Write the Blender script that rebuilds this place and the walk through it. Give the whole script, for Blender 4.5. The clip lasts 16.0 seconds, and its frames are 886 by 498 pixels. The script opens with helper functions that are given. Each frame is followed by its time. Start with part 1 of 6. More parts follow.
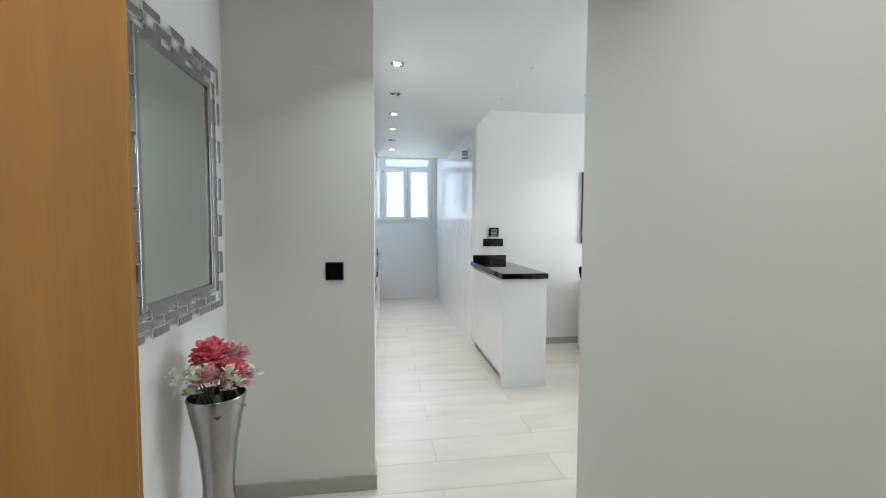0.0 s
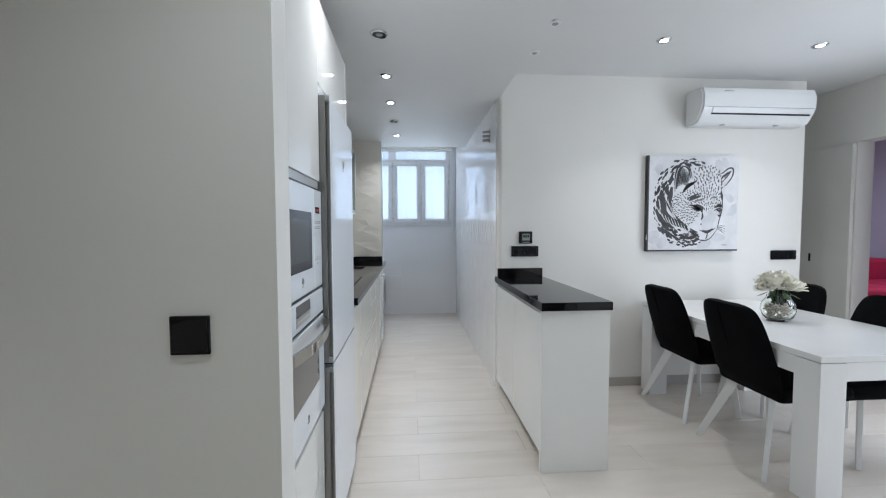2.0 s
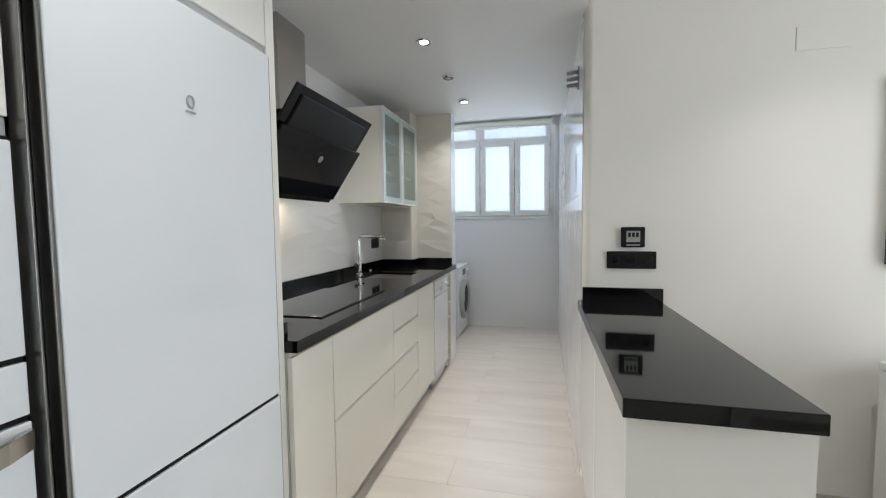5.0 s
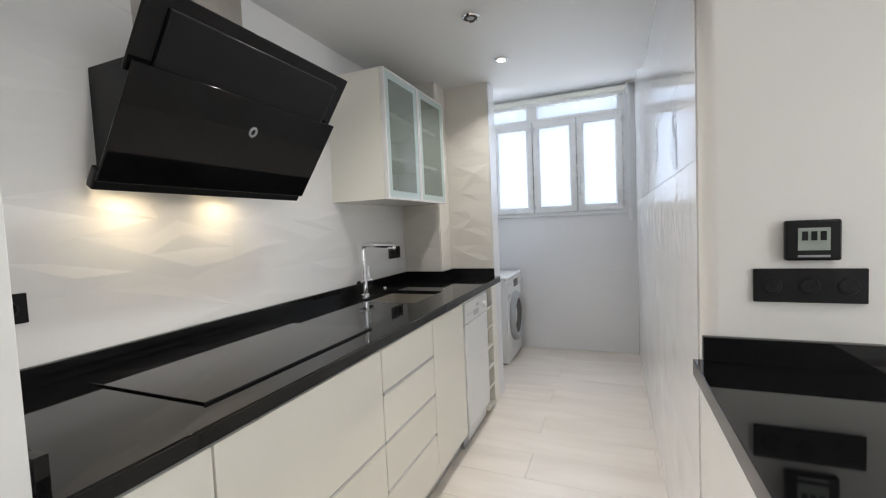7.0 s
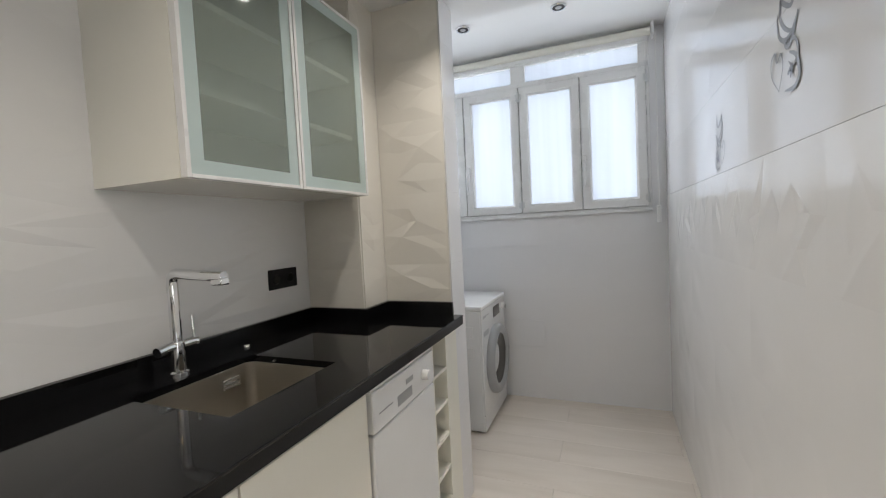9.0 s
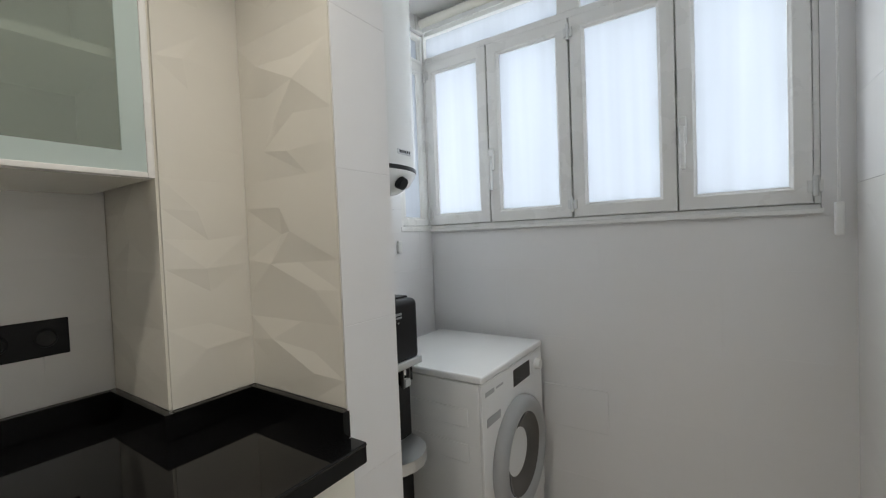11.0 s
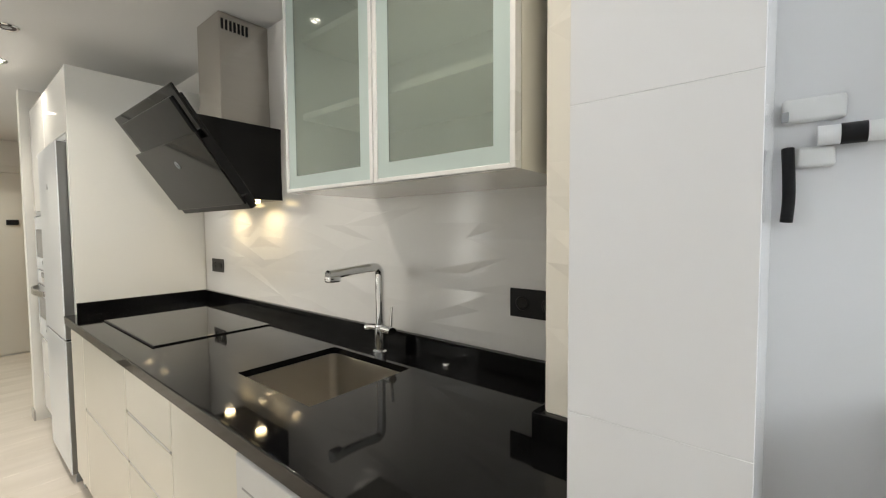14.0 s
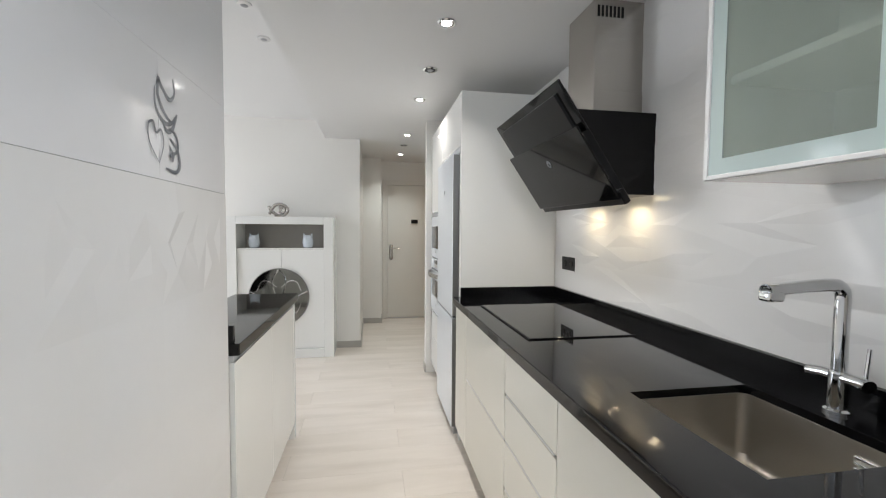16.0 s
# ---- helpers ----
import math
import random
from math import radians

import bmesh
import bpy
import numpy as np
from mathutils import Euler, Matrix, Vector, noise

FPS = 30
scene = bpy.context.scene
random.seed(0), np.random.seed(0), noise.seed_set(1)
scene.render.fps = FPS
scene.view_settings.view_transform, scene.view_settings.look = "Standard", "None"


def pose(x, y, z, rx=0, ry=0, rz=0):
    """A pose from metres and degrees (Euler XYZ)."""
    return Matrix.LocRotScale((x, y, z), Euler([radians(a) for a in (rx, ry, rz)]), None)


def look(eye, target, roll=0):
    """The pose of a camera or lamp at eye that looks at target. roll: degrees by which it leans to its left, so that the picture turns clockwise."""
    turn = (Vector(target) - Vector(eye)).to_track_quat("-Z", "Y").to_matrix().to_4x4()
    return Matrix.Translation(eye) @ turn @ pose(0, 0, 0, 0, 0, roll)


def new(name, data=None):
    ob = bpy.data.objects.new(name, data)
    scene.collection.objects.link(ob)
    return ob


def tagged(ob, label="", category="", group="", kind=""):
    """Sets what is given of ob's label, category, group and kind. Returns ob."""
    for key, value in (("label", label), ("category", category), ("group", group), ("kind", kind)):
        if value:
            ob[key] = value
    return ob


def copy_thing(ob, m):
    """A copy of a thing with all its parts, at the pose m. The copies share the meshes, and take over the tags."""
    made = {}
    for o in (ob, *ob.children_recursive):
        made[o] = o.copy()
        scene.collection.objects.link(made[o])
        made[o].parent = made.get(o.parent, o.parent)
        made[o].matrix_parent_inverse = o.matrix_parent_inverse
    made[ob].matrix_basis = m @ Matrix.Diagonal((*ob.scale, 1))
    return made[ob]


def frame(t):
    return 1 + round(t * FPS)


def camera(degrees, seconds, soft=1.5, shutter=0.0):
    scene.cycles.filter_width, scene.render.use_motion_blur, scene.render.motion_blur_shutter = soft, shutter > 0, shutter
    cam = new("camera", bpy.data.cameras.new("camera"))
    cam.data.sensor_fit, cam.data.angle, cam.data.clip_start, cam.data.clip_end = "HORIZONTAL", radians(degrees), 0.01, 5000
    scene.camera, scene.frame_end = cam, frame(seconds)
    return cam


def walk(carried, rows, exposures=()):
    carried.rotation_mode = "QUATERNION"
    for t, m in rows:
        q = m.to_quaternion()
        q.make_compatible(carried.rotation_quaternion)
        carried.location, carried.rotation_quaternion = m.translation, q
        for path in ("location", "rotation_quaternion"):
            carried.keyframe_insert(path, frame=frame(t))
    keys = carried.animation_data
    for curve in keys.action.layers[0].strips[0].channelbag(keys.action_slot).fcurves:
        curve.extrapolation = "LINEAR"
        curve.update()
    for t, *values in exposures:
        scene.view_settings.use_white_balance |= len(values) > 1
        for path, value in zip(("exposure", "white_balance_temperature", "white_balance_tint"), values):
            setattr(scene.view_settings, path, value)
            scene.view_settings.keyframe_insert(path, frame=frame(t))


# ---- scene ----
cam = camera(94.0, 16.0, soft=1.15)
PATH = [
    (0, (0.238, 0.727, 1.26), (0.521, 2.704, 1.152), 0.3),
    (0.5, (0.272, 0.971, 1.275), (0.513, 2.954, 1.193), 0.2),
    (1, (0.364, 1.263, 1.267), (0.57, 3.251, 1.182), -0.0),
    (1.5, (0.454, 1.49, 1.269), (0.621, 3.481, 1.18), -0.2),
    (2, (0.48, 1.767, 1.277), (0.636, 3.758, 1.178), -0.2),
    (2.5, (0.553, 1.979, 1.268), (0.656, 3.973, 1.158), -0.3),
    (3, (0.613, 2.177, 1.268), (0.656, 4.173, 1.147), -0.4),
    (3.5, (0.69, 2.313, 1.261), (0.642, 4.308, 1.132), -0.6),
    (4, (0.77, 2.485, 1.264), (0.59, 4.473, 1.137), -0.7),
    (4.5, (0.855, 2.645, 1.271), (0.538, 4.615, 1.133), -0.3),
    (5, (0.964, 2.855, 1.277), (0.498, 4.796, 1.154), -0.6),
    (7.5, (0.932, 3.985, 1.275), (0.16, 5.827, 1.164), -2.7),
    (8, (0.866, 4.29, 1.284), (0.127, 6.146, 1.182), -3.1),
    (8.5, (0.832, 4.596, 1.275), (0.091, 6.451, 1.173), -3.0),
    (9, (0.79, 4.909, 1.28), (0.049, 6.764, 1.182), -2.9),
    (11.5, (0.777, 6.29, 1.312), (-0.583, 7.755, 1.266), -1.4),
    (12, (0.764, 6.528, 1.328), (-0.869, 7.679, 1.254), -0.7),
    (12.5, (0.686, 6.656, 1.313), (-1.17, 7.395, 1.228), -0.2),
    (13, (0.579, 6.726, 1.322), (-1.418, 6.776, 1.219), 0.2),
    (13.5, (0.538, 6.727, 1.325), (-1.348, 6.073, 1.205), -0.5),
    (14, (0.565, 6.763, 1.318), (-0.978, 5.495, 1.22), -0.4),
    (14.5, (0.631, 6.763, 1.312), (-0.558, 5.156, 1.237), 0.1),
    (15, (0.661, 6.745, 1.318), (-0.17, 4.928, 1.242), 0.4),
    (15.5, (0.686, 6.664, 1.316), (0.107, 4.752, 1.229), 0.7),
    (16, (0.671, 6.474, 1.31), (0.335, 4.505, 1.214), 0.4),
]
EXPOSURES = [(0.0, 0.18, 5950, 5), (1.0, 0.02, 5700, 9), (2.0, -0.19, 5850, 9), (3.0, -0.17, 6000, 9), (3.5, -0.15, 6050, 9), (5.0, -0.10, 6400, 9), (7.5, 0.11, 6500, 12), (8.0, 0.04, 6500, 12), (9.0, -0.22, 6900, 12),
             (11.5, -0.43, 7150, 9), (12.0, -0.47, 7450, 9), (12.5, -0.39, 7600, 9), (13.0, -0.18, 7800, 8), (13.5, 0.19, 8300, 6), (14.0, 0.20, 7200, 9), (15.0, 0.30, 6550, 10), (16.0, 0.15, 6350, 11)]
walk(cam, [(t, look(eye, target, roll)) for t, eye, target, roll in PATH], EXPOSURES)

# ---- world and lights ----
world = bpy.data.worlds.new("world")
scene.world = world
world.use_nodes = True
wn = world.node_tree
sky = wn.nodes.new("ShaderNodeTexSky")
sky.sky_type = "NISHITA"
sky.sun_disc = False
sky.sun_elevation = radians(50)
sky.sun_rotation = radians(200)
wn.links.new(sky.outputs[0], wn.nodes["Background"].inputs[0])
wn.nodes["Background"].inputs[1].default_value = 0.12


def area_lamp(name, m, sx, sy, watts, colour=(1, 1, 1), spread=180):
    d = bpy.data.lights.new(name, "AREA")
    d.shape, d.size, d.size_y, d.energy, d.color = "RECTANGLE", sx, sy, watts, colour
    d.spread = radians(spread)
    ob = new(name, d)
    ob.matrix_world = m
    return ob


def disc_lamp(name, x, y, z, r, watts, colour, spread=150):
    d = bpy.data.lights.new(name, "AREA")
    d.shape, d.size, d.energy, d.color = "DISK", 2 * r, watts, colour
    d.spread = radians(spread)
    ob = new(name, d)
    ob.location = (x, y, z)
    return ob


KZ, DZ, UZ = 2.275, 2.46, 2.50          # ceilings: kitchen and hall, dining room, utility room
WARM = (1.0, 0.96, 0.905)
HALL = (0.965, 1.0, 0.945)
COOL = (0.85, 0.925, 1.0)
# daylight in the openings: utility window, its side light, the dining room's unseen side
area_lamp("window_daylight", pose(0.23, 8.03, 1.88, -90), 1.6, 1.05, 34, COOL)
area_lamp("side_window_daylight", pose(-0.70, 7.80, 1.88, 0, -90), 1.05, 0.22, 3, COOL)
# lamp added for daylight from an assumed opening out of view
area_lamp("terrace_daylight", pose(4.20, 3.08, 1.25, 0, 90), 2.1, 1.5, 47, (0.94, 0.97, 1.0))
# fill lamp added below the bedroom ceiling to brighten the far room
area_lamp("far_room_daylight", pose(5.9, 5.6, 2.3, 0, 0), 1.2, 1.2, 26, (0.9, 0.92, 1.0))
LIT = [(0.315, 1.08, KZ), (0.318, 2.19, KZ), (0.325, 3.37, KZ), (0.329, 4.53, KZ), (0.331, 5.096, KZ), (0.340, 6.25, KZ),
       (2.08, 4.31, DZ), (3.14, 4.31, DZ)]
UNLIT = [(0.315, 1.66, KZ), (0.327, 3.95, KZ), (0.335, 5.675, KZ), (2.08, 3.64, DZ), (0.57, 7.40, UZ), (0.0, 7.40, UZ)]
for p in LIT:
    disc_lamp("spot_glow", p[0], p[1], p[2] - 0.012, 0.024, 3.6 if p[1] < 1.5 else 2.4 if p[1] < 2.5 else 2.7 if p[1] < 3.5 else 4.1 if p[0] < 1 else 2.8, HALL if p[1] < 2.5 else WARM, 116 if p[1] < 2.5 else 126 if p[0] < 1 else 95)
disc_lamp("hood_glow", -0.37, 4.53, 1.435, 0.022, 0.42, (1.0, 0.80, 0.50), 165)
disc_lamp("hood_glow", -0.37, 4.86, 1.435, 0.022, 0.42, (1.0, 0.80, 0.50), 165)

# ---- materials ----


def material(name, colour, rough=0.5, metal=0.0, var=0.06, scale=6.0, fine=120.0, bump=0.0, coat=0.0, stretch=(1, 1, 1), rough_var=0.05, spec=0.5):
    """Principled surface with variation at two scales and fine relief."""
    m = bpy.data.materials.new(name)
    m.use_nodes = True
    n, l = m.node_tree.nodes, m.node_tree.links
    b = n["Principled BSDF"]
    b.inputs["Roughness"].default_value, b.inputs["Metallic"].default_value = rough, metal
    b.inputs["Coat Weight"].default_value = coat
    b.inputs["Specular IOR Level"].default_value = spec
    co = n.new("ShaderNodeTexCoord")
    mp = n.new("ShaderNodeMapping")
    mp.inputs["Scale"].default_value = stretch
    l.new(co.outputs["Object"], mp.inputs[0])
    big, small = n.new("ShaderNodeTexNoise"), n.new("ShaderNodeTexNoise")
    big.inputs["Scale"].default_value, small.inputs["Scale"].default_value = scale, fine
    big.inputs["Detail"].default_value = 6
    l.new(mp.outputs[0], big.inputs["Vector"])
    l.new(mp.outputs[0], small.inputs["Vector"])
    mix = n.new("ShaderNodeMath")
    mix.operation = "MULTIPLY_ADD"
    l.new(small.outputs[0], mix.inputs[0])
    mix.inputs[1].default_value = 0.35
    l.new(big.outputs[0], mix.inputs[2])
    ramp = n.new("ShaderNodeMapRange")
    ramp.inputs[1].default_value, ramp.inputs[2].default_value = 0.35, 1.0
    ramp.inputs[3].default_value, ramp.inputs[4].default_value = 1 - var, 1 + var
    l.new(mix.outputs[0], ramp.inputs[0])
    col = n.new("ShaderNodeMix")
    col.data_type, col.blend_type = "RGBA", "MULTIPLY"
    col.inputs[0].default_value = 1.0
    col.inputs[6].default_value = (*colour, 1)
    l.new(ramp.outputs[0], col.inputs[7])
    l.new(col.outputs[2], b.inputs["Base Color"])
    rr = n.new("ShaderNodeMapRange")
    rr.inputs[3].default_value, rr.inputs[4].default_value = max(rough - rough_var, 0.01), rough + rough_var
    l.new(big.outputs[0], rr.inputs[0])
    l.new(rr.outputs[0], b.inputs["Roughness"])
    if bump:
        bp = n.new("ShaderNodeBump")
        bp.inputs["Strength"].default_value, bp.inputs["Distance"].default_value = bump, 0.002
        l.new(mix.outputs[0], bp.inputs["Height"])
        l.new(bp.outputs[0], b.inputs["Normal"])
    return m


def glow(name, colour, strength):
    m = bpy.data.materials.new(name)
    m.use_nodes = True
    b = m.node_tree.nodes["Principled BSDF"]
    b.inputs["Base Color"].default_value = (*colour, 1)
    b.inputs["Emission Color"].default_value = (*colour, 1)
    b.inputs["Emission Strength"].default_value = strength
    return m


def floor_material():
    m = material("porcelain_floor", (0.74, 0.68, 0.61), 0.24, var=0.03, scale=2.2, fine=40, stretch=(0.5, 3.0, 1), bump=0.05)
    n, l = m.node_tree.nodes, m.node_tree.links
    b = n["Principled BSDF"]
    old = b.inputs["Base Color"].links[0].from_socket
    info = n.new("ShaderNodeObjectInfo")
    co = n.new("ShaderNodeTexCoord")
    add = n.new("ShaderNodeVectorMath")
    add.operation = "MULTIPLY_ADD"
    l.new(info.outputs["Random"], add.inputs[0])
    add.inputs[1].default_value = (40, 25, 7)
    l.new(co.outputs["Object"], add.inputs[2])
    mp = n.new("ShaderNodeMapping")
    mp.inputs["Scale"].default_value = (1.1, 6.0, 1)
    l.new(add.outputs[0], mp.inputs[0])
    vein = n.new("ShaderNodeTexNoise")
    vein.inputs["Scale"].default_value, vein.inputs["Detail"].default_value, vein.inputs["Distortion"].default_value = 1.4, 8, 0.6
    l.new(mp.outputs[0], vein.inputs["Vector"])
    cr = n.new("ShaderNodeValToRGB")
    cr.color_ramp.elements[0].position, cr.color_ramp.elements[0].color = 0.28, (0.93, 0.92, 0.905, 1)
    cr.color_ramp.elements[1].position, cr.color_ramp.elements[1].color = 0.62, (1.03, 1.03, 1.03, 1)
    l.new(vein.outputs[0], cr.inputs[0])
    mul = n.new("ShaderNodeMix")
    mul.data_type, mul.blend_type = "RGBA", "MULTIPLY"
    mul.inputs[0].default_value = 1.0
    l.new(old, mul.inputs[6])
    l.new(cr.outputs[0], mul.inputs[7])
    l.new(mul.outputs[2], b.inputs["Base Color"])
    return m


def frosted(name, colour, through_white=0.9, stretch=(1, 1, 1), low=0.93):
    """Satin glass that lets soft light through, with a polished face."""
    m = bpy.data.materials.new(name)
    m.use_nodes = True
    n, l = m.node_tree.nodes, m.node_tree.links
    out = n["Material Output"]
    n.remove(n["Principled BSDF"])
    tr = n.new("ShaderNodeBsdfTranslucent")
    noise_tex = n.new("ShaderNodeTexNoise")
    noise_tex.inputs["Scale"].default_value = 3.0
    co = n.new("ShaderNodeTexCoord")
    mp = n.new("ShaderNodeMapping")
    mp.inputs["Scale"].default_value = stretch
    l.new(co.outputs["Object"], mp.inputs[0])
    l.new(mp.outputs[0], noise_tex.inputs["Vector"])
    mx = n.new("ShaderNodeMix")
    mx.data_type = "RGBA"
    mx.inputs[6].default_value = (*[c * low for c in colour], 1)
    mx.inputs[7].default_value = (*colour, 1)
    l.new(noise_tex.outputs[0], mx.inputs[0])
    l.new(mx.outputs[2], tr.inputs[0])
    df = n.new("ShaderNodeBsdfDiffuse")
    l.new(mx.outputs[2], df.inputs[0])
    gl = n.new("ShaderNodeBsdfGlossy")
    gl.inputs["Roughness"].default_value = 0.06
    fr = n.new("ShaderNodeFresnel")
    a, c = n.new("ShaderNodeMixShader"), n.new("ShaderNodeMixShader")
    a.inputs[0].default_value = through_white
    l.new(df.outputs[0], a.inputs[1])
    l.new(tr.outputs[0], a.inputs[2])
    l.new(fr.outputs[0], c.inputs[0])
    l.new(a.outputs[0], c.inputs[1])
    l.new(gl.outputs[0], c.inputs[2])
    l.new(c.outputs[0], out.inputs[0])
    return m


def clear_glass(name, colour, rough=0.0):
    m = bpy.data.materials.new(name)
    m.use_nodes = True
    b = m.node_tree.nodes["Principled BSDF"]
    b.inputs["Base Color"].default_value = (*colour, 1)
    b.inputs["Transmission Weight"].default_value = 1.0
    b.inputs["Roughness"].default_value = rough
    b.inputs["IOR"].default_value = 1.45
    return m


def tinted_pane(name, colour, see=0.8):
    """Thin satin pane: part see-through, part milky, with a glossy face."""
    m = bpy.data.materials.new(name)
    m.use_nodes = True
    n, l = m.node_tree.nodes, m.node_tree.links
    b = n["Principled BSDF"]
    b.inputs["Base Color"].default_value = (*colour, 1)
    b.inputs["Roughness"].default_value = 0.04
    t = n.new("ShaderNodeBsdfTransparent")
    t.inputs[0].default_value = (0.90, 0.93, 0.91, 1)
    mix = n.new("ShaderNodeMixShader")
    mix.inputs[0].default_value = see
    l.new(b.outputs[0], mix.inputs[1])
    l.new(t.outputs[0], mix.inputs[2])
    l.new(mix.outputs[0], n["Material Output"].inputs[0])
    return m


M_WALL = material("white_wall_paint", (0.80, 0.785, 0.745), 0.55, var=0.02, scale=1.5, fine=160, bump=0.15)
M_CEIL = material("white_ceiling_paint", (0.75, 0.75, 0.745), 0.6, var=0.02, scale=1.2, fine=140, bump=0.1)
M_BASE = material("grey_tile_skirting", (0.42, 0.40, 0.37), 0.35, var=0.06, scale=8, fine=90)
M_FLOOR = floor_material()
M_GROUT = material("floor_grout", (0.68, 0.62, 0.56), 0.8, var=0.05)
M_GREYW = material("pale_grey_profile", (0.60, 0.615, 0.62), 0.32, 0.25, var=0.02)
M_INKGREY = material("printed_dark_grey", (0.09, 0.09, 0.10), 0.5, var=0.05)
M_TAUPE = material("taupe_touch_strip", (0.33, 0.31, 0.285), 0.3, var=0.03)
M_GLOSS = material("white_lacquer", (0.82, 0.82, 0.79), 0.07, var=0.012, scale=3, fine=60, rough_var=0.02)
M_CREAM = material("cream_lacquer", (0.86, 0.845, 0.765), 0.10, var=0.012, scale=3, fine=60, rough_var=0.03)
M_CARCASS = material("carcass_white", (0.74, 0.72, 0.66), 0.45, var=0.02)
M_GRANITE = material("black_granite", (0.004, 0.004, 0.0045), 0.045, var=0.3, scale=60, fine=500, rough_var=0.02, spec=0.34)
M_HOB = material("ceramic_hob_glass", (0.008, 0.008, 0.009), 0.03, var=0.1, rough_var=0.01)
M_STEEL = material("brushed_steel", (0.50, 0.475, 0.44), 0.24, 1.0, var=0.05, scale=9, fine=200, stretch=(1, 1, 14), rough_var=0.06)
M_SINK = material("satin_steel_sink", (0.50, 0.47, 0.42), 0.38, 1.0, var=0.03, scale=12, fine=240, rough_var=0.05)
M_ANOD = material("dark_anodised_profile", (0.26, 0.255, 0.25), 0.33, 1.0, var=0.05, scale=8, fine=160)
M_ALU = material("aluminium", (0.66, 0.67, 0.67), 0.3, 1.0, var=0.03, scale=10, fine=150)
M_CHROME = material("chrome", (0.82, 0.83, 0.84), 0.06, 1.0, var=0.02, rough_var=0.02)
M_APPL = material("white_appliance_glass", (0.78, 0.82, 0.86), 0.05, var=0.01, rough_var=0.01)
M_ENAMEL = material("white_enamel", (0.80, 0.81, 0.81), 0.22, var=0.012)
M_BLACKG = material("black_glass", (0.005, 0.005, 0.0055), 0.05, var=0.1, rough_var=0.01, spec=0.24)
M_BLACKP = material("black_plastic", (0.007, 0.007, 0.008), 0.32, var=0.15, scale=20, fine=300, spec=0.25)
M_GREYG = material("smoked_oven_glass", (0.085, 0.08, 0.075), 0.04, var=0.05, rough_var=0.01)
M_DARKG = material("dark_inner_glass", (0.022, 0.022, 0.024), 0.05, var=0.05, rough_var=0.01)
M_GREYP = material("grey_plastic", (0.34, 0.35, 0.36), 0.35, var=0.04)
M_TILE = material("white_gloss_tile", (0.79, 0.79, 0.80), 0.09, var=0.012, scale=2, fine=30, rough_var=0.02)
M_RELIEF = material("white_relief_tile", (0.785, 0.78, 0.77), 0.15, var=0.015, scale=2, fine=40, rough_var=0.04)
# same white relief tile, with the spots' warm light put into its colour
M_RELIEF_WARMLIT = material("warmlit_relief_tile", (0.80, 0.775, 0.715), 0.14, var=0.015, scale=2, fine=40, rough_var=0.04)
M_PVC = material("white_pvc_frame", (0.80, 0.80, 0.79), 0.28, var=0.012)
# upright streaks in the pane tint imitate uneven daylight from outside
M_PANE = frosted("satin_window_glass", (0.61, 0.645, 0.70), 0.9, (6, 6, 0.2), 0.81)
M_CABGLASS = tinted_pane("satin_cabinet_glass", (0.42, 0.475, 0.44), 0.66)
M_CABEDGE = frosted("sanded_glass_band", (0.66, 0.78, 0.76), 0.25)
M_MIRROR = material("mirror_silver", (0.66, 0.72, 0.69), 0.015, 1.0, var=0.004, rough_var=0.005)
M_BEVELMIR = material("bevelled_mirror_strip", (0.45, 0.46, 0.47), 0.08, 1.0, var=0.05, scale=30, rough_var=0.02)
M_VASE = material("silvered_vase", (0.38, 0.37, 0.36), 0.22, 1.0, var=0.3, scale=14, fine=60, stretch=(1, 1, 0.4))
M_PINK = material("pink_petal", (0.84, 0.20, 0.24), 0.6, var=0.45, scale=30, fine=90)
M_PALE = material("pale_pink_petal", (0.85, 0.52, 0.52), 0.6, var=0.25, scale=30, fine=90)
M_WHITEP = material("white_petal", (0.84, 0.82, 0.74), 0.6, var=0.08, scale=30, fine=90)
M_PEONY = material("cream_petal", (0.87, 0.85, 0.74), 0.6, var=0.08, scale=30, fine=90)
M_LEAF = material("green_leaf", (0.06, 0.11, 0.04), 0.5, var=0.3, scale=30)
M_WOOD = material("orange_veneer", (0.46, 0.22, 0.056), 0.30, var=0.14, scale=5, fine=60, stretch=(6, 6, 0.35), bump=0.08)
M_VELVET = material("black_upholstery", (0.0045, 0.0045, 0.005), 0.9, var=0.3, scale=40, fine=300, bump=0.3, spec=0.08)
M_TABLE = material("white_table_lacquer", (0.80, 0.80, 0.79), 0.16, var=0.012)
M_LEG = material("white_painted_wood", (0.78, 0.78, 0.77), 0.35, var=0.02)
M_CANVAS = material("grey_white_canvas", (0.74, 0.74, 0.76), 0.7, var=0.12, scale=9, fine=260, bump=0.3)
M_INK = material("black_canvas_paint", (0.05, 0.05, 0.053), 0.6, var=0.3, scale=40, fine=200)
M_MID = material("mid_grey_canvas_paint", (0.27, 0.27, 0.285), 0.65, var=0.3, scale=50, fine=220)
M_WASH = material("pale_grey_wash", (0.66, 0.665, 0.69), 0.7, var=0.14, scale=14, fine=200)
M_PEBBLE = material("cream_pebbles", (0.62, 0.55, 0.45), 0.5, var=0.25, scale=60, fine=200)
M_CLEAR = clear_glass("clear_vase_glass", (0.95, 0.98, 0.96))
M_RED = material("magenta_upholstery", (0.42, 0.01, 0.06), 0.8, var=0.15, scale=20, fine=200, bump=0.2)
M_LILAC = material("lilac_wall_paint", (0.58, 0.55, 0.64), 0.6, var=0.03)
M_NICHE = material("taupe_niche", (0.33, 0.31, 0.28), 0.5, var=0.05)
